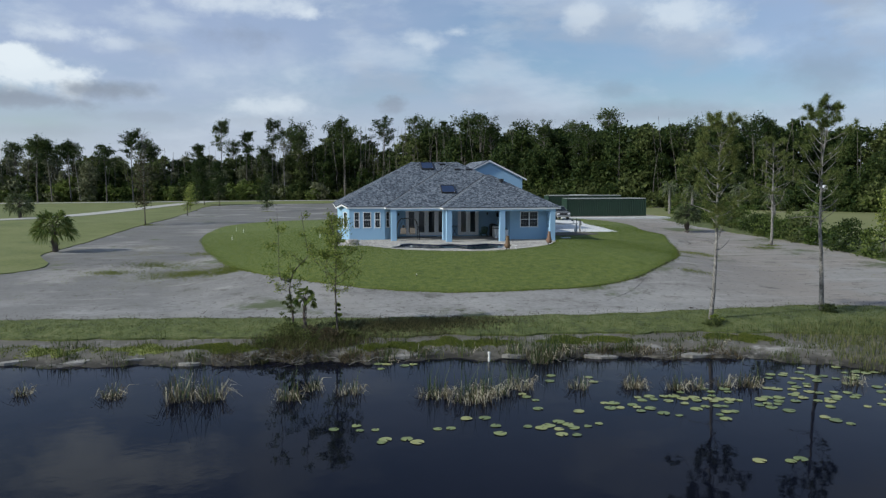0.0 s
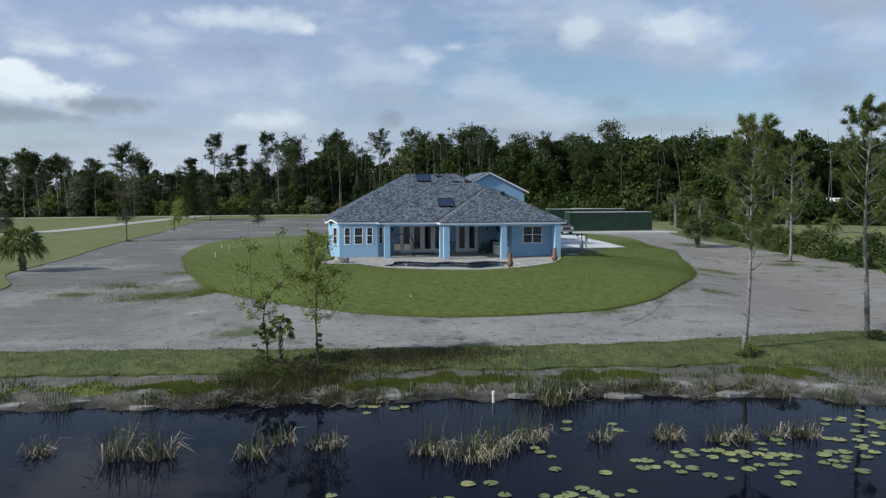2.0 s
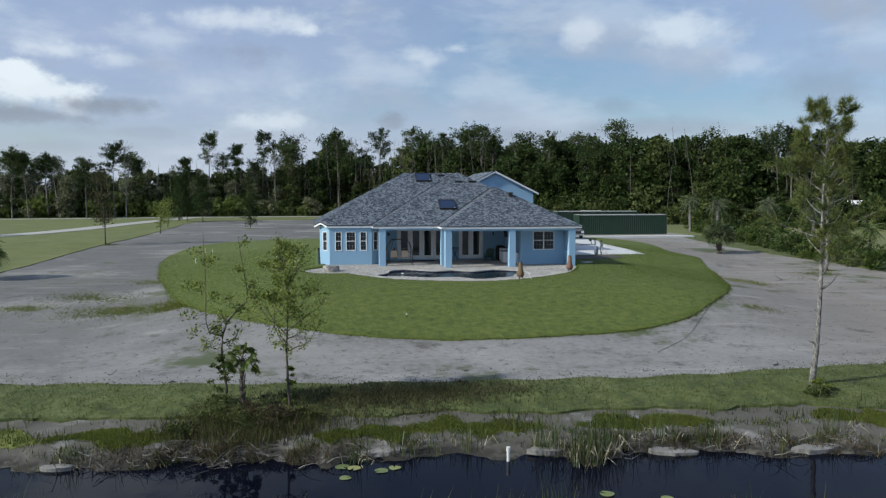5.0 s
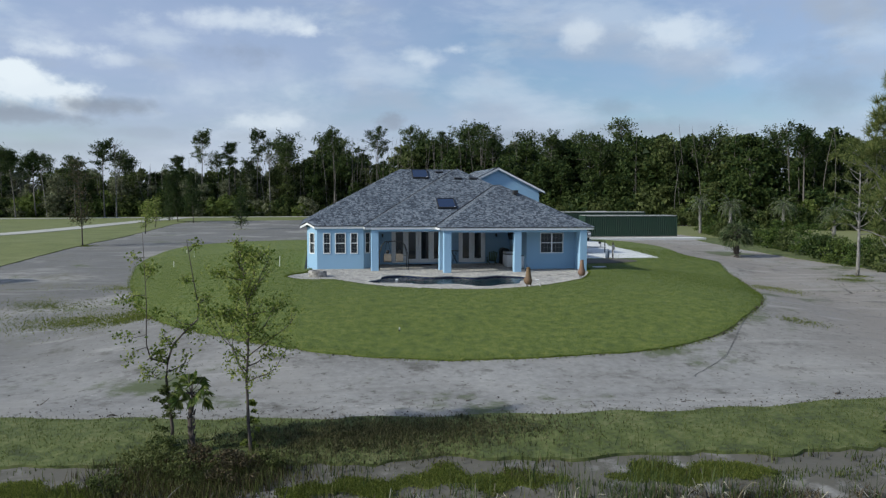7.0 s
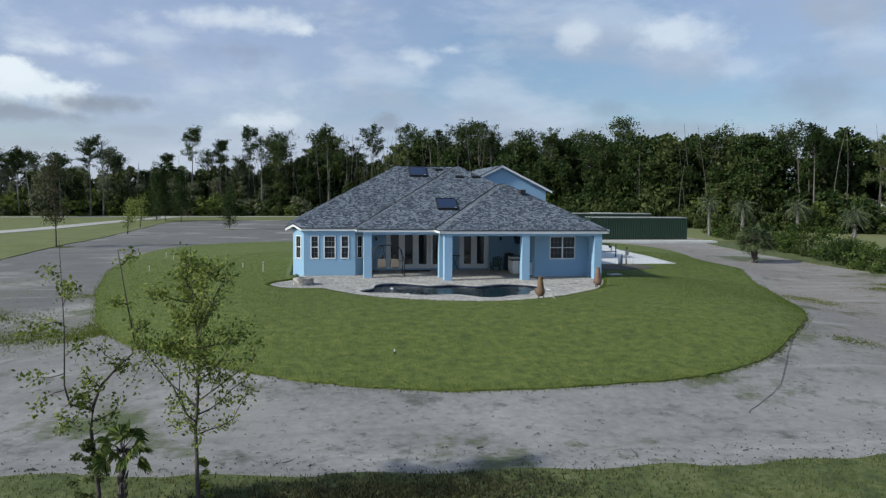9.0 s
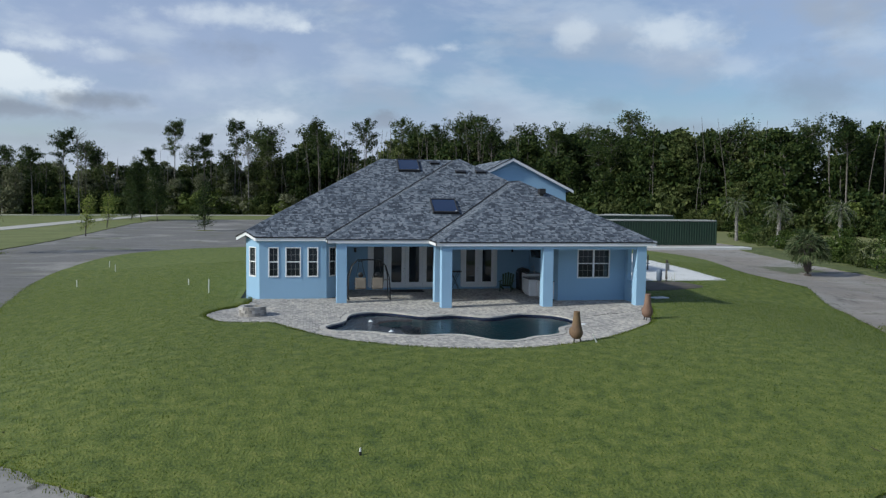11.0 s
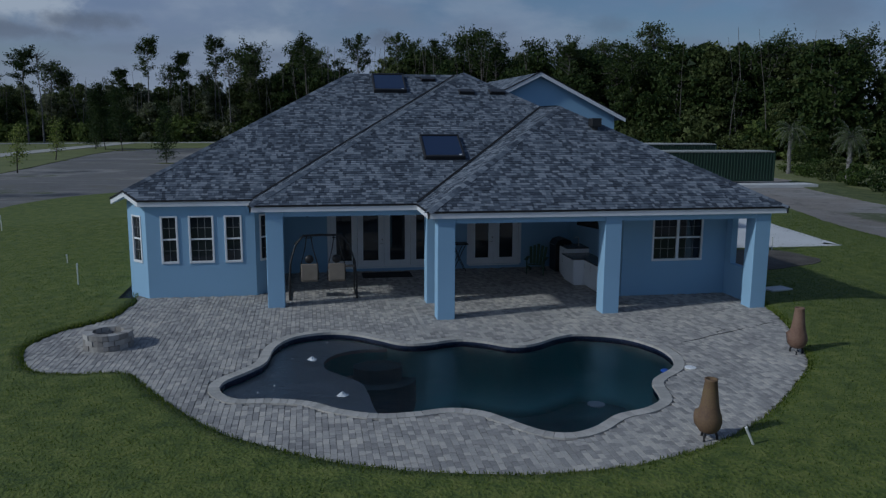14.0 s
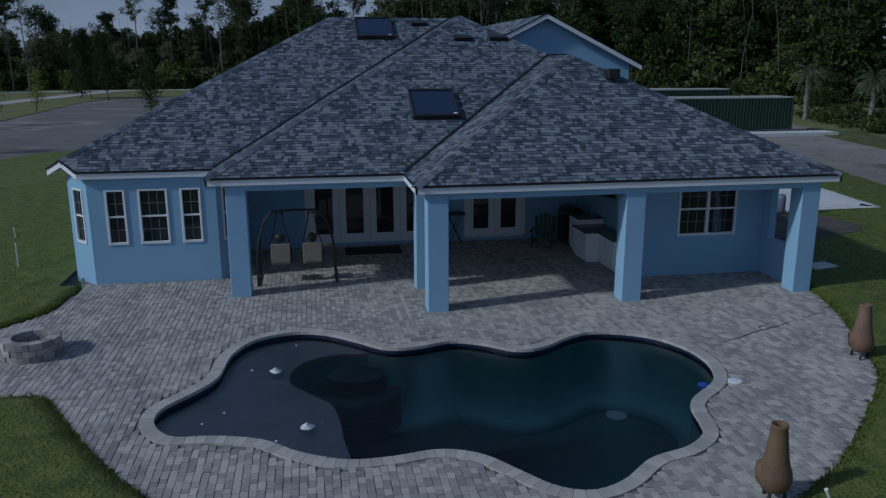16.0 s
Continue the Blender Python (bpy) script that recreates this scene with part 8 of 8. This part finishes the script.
part("ring", Geo().lathe([(0.05, -0.02), (0.10, -0.01), (0.105, 0.03), (0.05, 0.06), (0.0, 0.065)], 16), material("blue_plastic", [(0.02, 0.06, 0.30), (0.03, 0.09, 0.38)], 3, 0.4, 0.0, 30), _t, "blue float ring")
M_PVC = material("white_pvc", [(0.66, 0.66, 0.62), (0.76, 0.76, 0.72)], 3, 0.5, 0.05, 40)


def stake(x, y, h, tilt=0.0, turn=0.0, r=0.022):
    t = thing("marker_stake", "white plastic marker stake in the lawn", "stake", pose(*G(x, y), tilt, -26 if h == 0.42 else 0, turn), "marker stakes")
    part("tube", Geo().tube([(0, 0, -0.2), (0, 0, h)], r, 8), M_PVC, t)
    part("cap", Geo().tube([(0, 0, h - 0.03), (0, 0, h + 0.008)], r * 1.25, 8), M_PVC, t)


for _x, _y2, _h, _ti, _tu in ((-10.95, 6.1, 0.78, 2, 30), (-19.48, 23.5, 0.55, 3, 60), (-19.95, 15.91, 0.5, -3, 10), (3.95, -9.15, 0.42, 0, 0), (-20.58, 26.51, 0.5, 0, 0), (-12.62, 10.85, 0.4, 4, 0)):
    stake(_x, _y2, _h, _ti, _tu)
_t = thing("outfall_pipe", "white plastic pipe standing at the waterline", "pipe", pose(-3.62, -33.44, WATER - 0.2))
part("tube", Geo().tube([(0, 0, 0), (0, 0, 0.62)], 0.055, 12), M_PVC, _t)
part("collar", Geo().tube([(0, 0, 0.52), (0, 0, 0.63)], 0.066, 12), M_PVC, _t)
_t = thing("sprinkler_head", "small black and white sprinkler head in the lawn", "sprinkler", pose(*G(-4.79, -16.99)))
part("riser", Geo().tube([(0, 0, 0), (0, 0, 0.15)], 0.03, 8), M_BLACK, _t)
part("nozzle", Geo().tube([(0, 0, 0.15), (0, 0, 0.24)], 0.02, 8), M_WHITE, _t)


# ---- yard beyond the house ----
_d = [(10.64, 9.64), (15.14, 9.64), (19.64, 9.64), (21.03, 18.08), (21.82, 26.51), (23.5, 31.57), (23.7, 37.36), (18.3, 37.36), (11.6, 37.36), (11.14, 24.1)]
_d = np.array([p for a, b in zip(_d, _d[1:] + _d[:1]) for p in [(a[0] + (b[0] - a[0]) * k / 16, a[1] + (b[1] - a[1]) * k / 16) for k in range(16)]])
sheet("driveway", _d, 0.5, 0.10, M_CONC, "pale concrete parking slab beside the house", "driveway")
tagged(part("apron", Geo().prism([(23.37, 39.28), (39.57, 39.28), (39.64, 41.21), (23.44, 41.21)], -0.5, 0.10), M_CONC), "pale concrete strip under the containers", "slab", kind="structure")


def container(x0, y0, z0, label, length=12.19, h=2.62, w=2.44):
    t = thing("shipping_container", label, "container", pose(x0, y0, z0), "green shipping containers")
    n = 42
    for yy, sg in ((0.03, -1), (w - 0.03, 1)):
        g = Geo()
        step = (length - 0.24) / n
        pr = []
        for i in range(n):
            a = 0.12 + step * i
            pr += [(a, 0), (a + step * 0.3, 0), (a + step * 0.45, -sg * 0.036), (a + step * 0.85, -sg * 0.036)]
        pr.append((length - 0.12, 0))
        vs = [(x, yy + d, z) for z in (0.16, h - 0.1) for x, d in pr]
        m = len(pr)
        g.add(vs, [(i, i + 1, m + i + 1, m + i) for i in range(m - 1)])
        part("corrugated_side", g, M_GREENC, t)
    for x in (0, length - 0.12):
        for y in (0, w - 0.12):
            part("corner_post", Geo().box(x, x + 0.12, y, y + 0.12, 0, h, ch=0.01), M_GREENC, t)
    for y in (0, w - 0.08):
        part("bottom_rail", Geo().box(0.12, length - 0.12, y, y + 0.08, 0.0, 0.16), M_GREENC, t)
        part("top_rail", Geo().box(0.12, length - 0.12, y, y + 0.08, h - 0.1, h), M_ROOFPALE if h > 2.7 or y == 0 else M_GREENC, t)
    for x in (0.02, length - 0.06):
        part("end_wall", Geo().box(x, x + 0.04, 0.12, w - 0.12, 0.05, h - 0.03), M_GREENC, t)
    part("roof_sheet", Geo().box(0.05, length - 0.05, 0.05, w - 0.05, h - 0.03, h + 0.012), M_ROOFPALE, t, "pale weathered roof sheet")
    return t


M_ROOFPALE = material("weathered_roof", [(0.30, 0.31, 0.29), (0.42, 0.43, 0.40)], 1, 0.8, 0.1, 20)
container(24.59, 41.45, 0.22, "dark green corrugated shipping container on a concrete strip")
container(25.13, 52.42, 0.25, "dark green shipping container with pale roof behind another", h=2.85)
_t = thing("ladder", "white ladder lying across the container roofs", "ladder", pose(28.84, 52.78, 3.11))
for _o in (0.0, 0.4):
    part("rail", Geo().box(0, 3.0, _o, _o + 0.06, 0, 0.08), M_PVC, _t)
for _i in range(9):
    part("rung", Geo().tube([(0.2 + 0.33 * _i, 0.05, 0.04), (0.2 + 0.33 * _i, 0.41, 0.04)], 0.018, 6), M_PVC, _t)

M_CARP = material("grey_car_paint", [(0.10, 0.105, 0.11), (0.14, 0.145, 0.15)], 1, 0.3, 0.0, 20, spec=0.6)
M_TYRE = material("tyre_rubber", [(0.012, 0.012, 0.012), (0.025, 0.025, 0.025)], 6, 0.85, 0.2, 40)
M_LAMP = material("headlamp", [(0.55, 0.56, 0.58), (0.7, 0.7, 0.72)], 4, 0.2, 0.0, 20)


def truck():
    """A pickup that faces the pool side."""
    t = thing("pickup_truck", "grey pickup truck parked facing the garden beside the house", "truck", pose(21.7, 34.0, 0.07))
    body = Geo()
    prof = [(0.0, 0.45), (0.0, 0.95), (0.15, 1.08), (1.35, 1.15), (2.05, 1.78), (3.4, 1.82), (3.75, 1.2), (5.5, 1.18), (5.55, 0.5)]
    n = len(prof)
    vs = [(sx * (0.93 - (0.16 if z > 1.3 else 0.0)), y, z) for sx in (-1, 1) for y, z in prof]
    body.add(vs, [tuple(range(n)), tuple(range(2 * n - 1, n - 1, -1))] + [(i, n + i, n + (i + 1) % n, (i + 1) % n) for i in range(n)])
    part("body", body, M_CARP, t)
    part("windscreen", Geo().add([(-0.80, 1.40, 1.20), (0.80, 1.40, 1.20), (0.70, 2.0, 1.74), (-0.70, 2.0, 1.74)], [(0, 1, 2, 3)]), M_GLASS, t, "dark windscreen", at=pose(0, -0.02, 0.012))
    part("bumper", Geo().box(-0.92, 0.92, -0.12, 0.05, 0.42, 0.66, ch=0.03), M_METAL, t, "chrome bumper")
    part("grille", Geo().box(-0.52, 0.52, -0.03, 0.02, 0.70, 0.96, ch=0.01), M_BLACK, t, "black grille")
    for sx in (-1, 1):
        part("headlight", Geo().box(sx * 0.72 - 0.17, sx * 0.72 + 0.17, -0.035, 0.03, 0.74, 0.95, ch=0.02), M_LAMP, t, "clear headlight")
        part("mirror", Geo().box(sx * 1.05 - 0.1, sx * 1.05 + 0.1, 1.55, 1.62, 1.15, 1.38, ch=0.02), M_BLACK, t)
        for y in (0.95, 4.4):
            wh = part("wheel", Geo().lathe([(0.2, -0.11), (0.34, -0.12), (0.38, -0.08), (0.38, 0.08), (0.34, 0.12), (0.2, 0.11)], 22), M_TYRE, t, "black tyre", at=pose(sx * 0.84, y, 0.38, 0, 90, 0))
            part("rim", Geo().lathe([(0.0, -0.09), (0.2, -0.105), (0.21, 0.105), (0.0, 0.09)], 16), M_METAL, wh)


truck()


def trailer():
    t = thing("flat_trailer", "low grey flat trailer with upright jack by the house", "trailer", pose(12.15, 15.91, float(height(13.5, 15.7)) + 0.105, 0, 0, -6))
    part("deck_frame", Geo().box(0, 3.6, 0, 0.09, 0.42, 0.54).box(0, 3.6, 1.5, 1.59, 0.42, 0.54).box(0, 0.09, 0.09, 1.5, 0.42, 0.54).box(3.51, 3.6, 0.09, 1.5, 0.42, 0.54), M_METAL, t, "grey steel frame")
    for i in range(8):
        part("deck_board", Geo().box(0.1, 3.5, 0.10 + i * 0.175, 0.26 + i * 0.175, 0.54, 0.575), M_ROOFPALE, t)
    part("tongue", Geo().tube([(3.55, 0.1, 0.46), (5.3, 0.8, 0.46), (3.55, 1.5, 0.46)], 0.04, 6), M_METAL, t)
    part("jack", Geo().tube([(5.2, 0.8, 0.0), (5.2, 0.8, 1.05)], 0.045, 10), M_BLACK, t, "black upright jack")
    part("crank", Geo().tube([(5.2, 0.8, 1.0), (5.05, 0.8, 1.02), (5.05, 0.8, 1.12)], 0.015, 6), M_METAL, t)
    part("winch_post", Geo().box(4.78, 4.86, 0.76, 0.84, 0.46, 0.92, ch=0.006), M_METAL, t)
    part("winch", Geo().tube([(4.72, 0.7, 0.86), (4.72, 0.92, 0.86)], 0.10, 12), M_BLACK, t)
    for y in (-0.16, 1.75):
        part("wheel", Geo().lathe([(0.12, -0.08), (0.28, -0.09), (0.3, 0), (0.28, 0.09), (0.12, 0.08)], 18), M_TYRE, t, "black tyre", at=pose(1.6, y, 0.28, 90, 0, 0))


trailer()


# ---- far house ----
def far_house():
    """A long white house, seen only above the brush at the edge of the woods."""
    t = thing("far_house", "white house half hidden in the brush before the woods", "house", pose(*G(*FARM, -0.75), 0, 0, -36))
    part("wall", Geo().box(-5.2, 5.2, -3.0, 3.0, 0, 4.7), M_WHITE, t)
    part("roof", Geo().add([(-5.6, -3.4, 4.65), (5.6, -3.4, 4.65), (5.6, 3.4, 4.65), (-5.6, 3.4, 4.65), (-3.4, 0, 5.4), (3.4, 0, 5.4)], [(0, 1, 5, 4), (1, 2, 5), (2, 3, 4, 5), (3, 0, 4), (3, 2, 1, 0)]), M_WHITE, t, "white metal hipped roof")
    for x in (-3.6, -1.2, 2.4):
        part("window", Geo().box(x - 0.6, x + 0.6, -3.03, -2.99, 3.0, 4.3), M_GLASS, t, "dark window")


far_house()


# ---- roads and fields far off ----
def ribbon(name, pts, width, label, mat, lift=0.09):
    p = spline(pts, 10, False)
    t = np.gradient(p, axis=0)
    nrm = np.stack([-t[:, 1], t[:, 0]], -1) / np.hypot(t[:, 0], t[:, 1])[:, None]
    vs = []
    for s, dz in ((1, -0.4), (1, 0), (-1, 0), (-1, -0.4)):
        q = p + nrm * width / 2 * s
        vs.append(np.column_stack([q, height(q[:, 0], q[:, 1]) + lift + dz]))
    k = len(p)
    fs = [(a * k + i, a * k + i + 1, (a + 1) * k + i + 1, (a + 1) * k + i) for a in range(3) for i in range(k - 1)]
    me = bpy.data.meshes.new(name)
    me.from_pydata([tuple(map(float, v)) for v in np.concatenate(vs)], [], fs)
    me.materials.append(mat)
    tagged(new(name, me), label, "road", kind="structure")


ribbon("road", [(-325.97, 115.68), (-195.63, 125.32), (-89, 143.4), (-39.62, 154.24), (-4.46, 159.06), (17.5, 157.86)], 5.0, "pale road along the edge of the woods", M_ROADP, 0.10)
ribbon("lane", [(-40.71, 151.83), (-43.46, 130.14), (-45.97, 101.22), (-47.9, 74.71), (-52.03, 56.64), (-62.36, 47), (-88.66, 38.56), (-138.82, 33.74)], 4.2, "pale lane curving across the neighbouring lawn", M_ROADP, 0.12)
sheet("verge", spline([(-35.8, 120.5), (-13.55, 127.73), (8.66, 133.75), (15.29, 151.83), (-4.16, 167.5), (-54.2, 166.29), (-104.62, 154.24), (-194.79, 149.42), (-255.38, 132.55), (-197.48, 72.3), (-107.48, 72.3), (-56.56, 98.81)], 8), 3.0, 0.05, M_LAWNFAR, "grassy verge before the woods", "grass")
sheet("field", spline([(43.58, -12.05), (69.16, -24.1), (129.16, -24.1), (120.84, 24.1), (82.1, 60.25), (57.86, 81.94), (44.6, 74.71), (41.68, 48.2), (43.84, 24.1)], 8), 2.5, 0.06, M_FIELD, "pale open grass field behind the shrubs", "field")
sheet("verge_strip", spline([(39.51, 43.38), (37.68, 33.74), (37.76, 21.69), (37.94, 9.64), (37.07, -3.62), (35.7, -14.46), (41.33, -19.28), (46, 0), (46.84, 24.1), (45.6, 45.79)], 8), 1.0, 0.05, M_BANK, "rough grass along the shrub border", "grass")


# ---- litter on the sand ----
def hose():
    pts = [(14.77, -12.41), (12.87, -15.18), (10.78, -17.83), (9.52, -19.52), (8.27, -21.09), (6.82, -22.41), (5.94, -23.14), (5.79, -23.38)]
    p = spline(pts, 8, False)
    g = Geo().tube([(float(a), float(b), float(height(a, b)) + 0.03 + 0.01 * math.sin(i)) for i, (a, b) in enumerate(p)], 0.008, 6)
    tagged(part("hose", g, M_BLACK), "thin dark hose lying across the sand track", "hose")


hose()


def stick(x, y, l, r, turn, seed):
    rng = np.random.default_rng(seed)
    p = branch_path((0, 0, 0), (1, 0, 0.05), l, rng, 5, 0.12, 0)
    t = thing("fallen_stick", "dry fallen stick on the sand track", "stick", pose(x, y, float(height(x, y)) + r + 0.02, 0, 0, turn), "fallen sticks")
    part("stem", Geo().tube(p, taper(r, r * 0.4, 6), 6), M_BARKD, t)
    q = branch_path(p[3], (0.6, 0.7, 0.2), l * 0.4, rng, 3, 0.15, 0)
    part("twig", Geo().tube(q, taper(r * 0.5, r * 0.2, 4), 5), M_BARKD, t)


for _i, (_x, _y2, _l, _r, _tu) in enumerate(((9.48, -26.39, 0.7, 0.035, 30), (-3.43, -25.3, 0.22, 0.03, 10), (-14.78, -25.3, 0.5, 0.03, 15), (-8.59, -25.67, 0.5, 0.012, 60), (0.68, -26.39, 0.3, 0.015, 100), (3.68, -26.51, 0.35, 0.015, 20), (-17.32, -23.62, 0.4, 0.02, 70), (7.97, -18.08, 0.4, 0.014, 140))):
    stick(_x, _y2, _l, _r, _tu, 500 + _i)


def debris():
    """Crumbs of earth, leaves and stones strewn over the sand."""
    rng = np.random.default_rng(88)
    n = 3200
    x = rng.uniform(-32, 26, n)
    y = np.where(rng.random(n) < 0.55, road_near(x) + np.abs(rng.normal(0, 0.9, n)), rng.uniform(-26.5, 7, n))
    ok = ~inside(LAWN, x, y) & (y > road_near(x))
    x, y = x[ok], y[ok]
    z = height(x, y) + 0.03
    v, f = leaf_quads(np.column_stack([x, y, z]), 0.06, rng, 0.8, 0.75)
    tagged(new("debris", big_mesh("debris", v, f, M_BARKD)), "dark crumbs and dead leaves scattered on the sand", "debris", kind="stuff")


debris()


# ---- beside the house ----
M_SOIL = material("dark_garden_soil", [(0.045, 0.038, 0.032), (0.085, 0.074, 0.062), (0.14, 0.125, 0.105)], 1.5, 0.95, 0.9, 9, bump_dist=0.04, coords="World")
sheet("soil", spline([(10.58, 5.3), (12.77, 4.94), (15.91, 6.03), (16.46, 7.47), (15.52, 9.16), (12.71, 8.92), (10.69, 8.31)], 6), 0.3, 0.105, M_SOIL, "bare dark soil beside the concrete drive", "soil", side=0.02)


def well_pump():
    """Post with a control box, pressure tank and white pipes beside the drive."""
    t = thing("well_pump", "grey well pump post with pressure tank and white pipes", "pump", pose(*G(15.31, 8.98, 0.09)))
    part("post", Geo().box(-0.05, 0.05, -0.05, 0.05, -0.1, 1.32, ch=0.006), M_BARKD, t, "dark timber post")
    part("control_box", Geo().box(-0.11, 0.11, -0.14, -0.052, 0.72, 1.12, ch=0.012), M_METAL, t, "grey metal control box")
    part("tank", Geo().lathe([(0.0, 0.02), (0.13, 0.03), (0.165, 0.12), (0.165, 0.62), (0.13, 0.74), (0.0, 0.78)], 20, -0.42, 0.1).mesh("tank", M_TANK, True), None, t, "blue-grey pressure tank")
    part("pipe", Geo().tube([(0.0, -0.1, 0.72), (0.0, -0.1, 0.3), (0.3, -0.1, 0.3), (0.3, -0.1, -0.1)], 0.022, 8), M_PVC, t, "white pipe")
    part("pipe", Geo().tube([(-0.42, 0.1, 0.1), (-0.2, -0.05, 0.12), (0.5, -0.05, 0.12), (0.5, -0.05, 0.55), (0.5, -0.05, -0.1)], 0.022, 8), M_PVC, t, "white pipe")


M_TANK = material("blue_grey_tank", [(0.10, 0.13, 0.18), (0.15, 0.19, 0.25)], 2, 0.5, 0.05, 30)
well_pump()
_t = thing("paving_slab", "pale concrete slab lying by the house corner", "slab", pose(11.5, 1.9, float(height(11.5, 1.9)) + 0.075, 0, 0, 12))
part("slab", Geo().box(-0.42, 0.42, -0.26, 0.26, 0.0, 0.05, ch=0.008), M_CONC, _t)
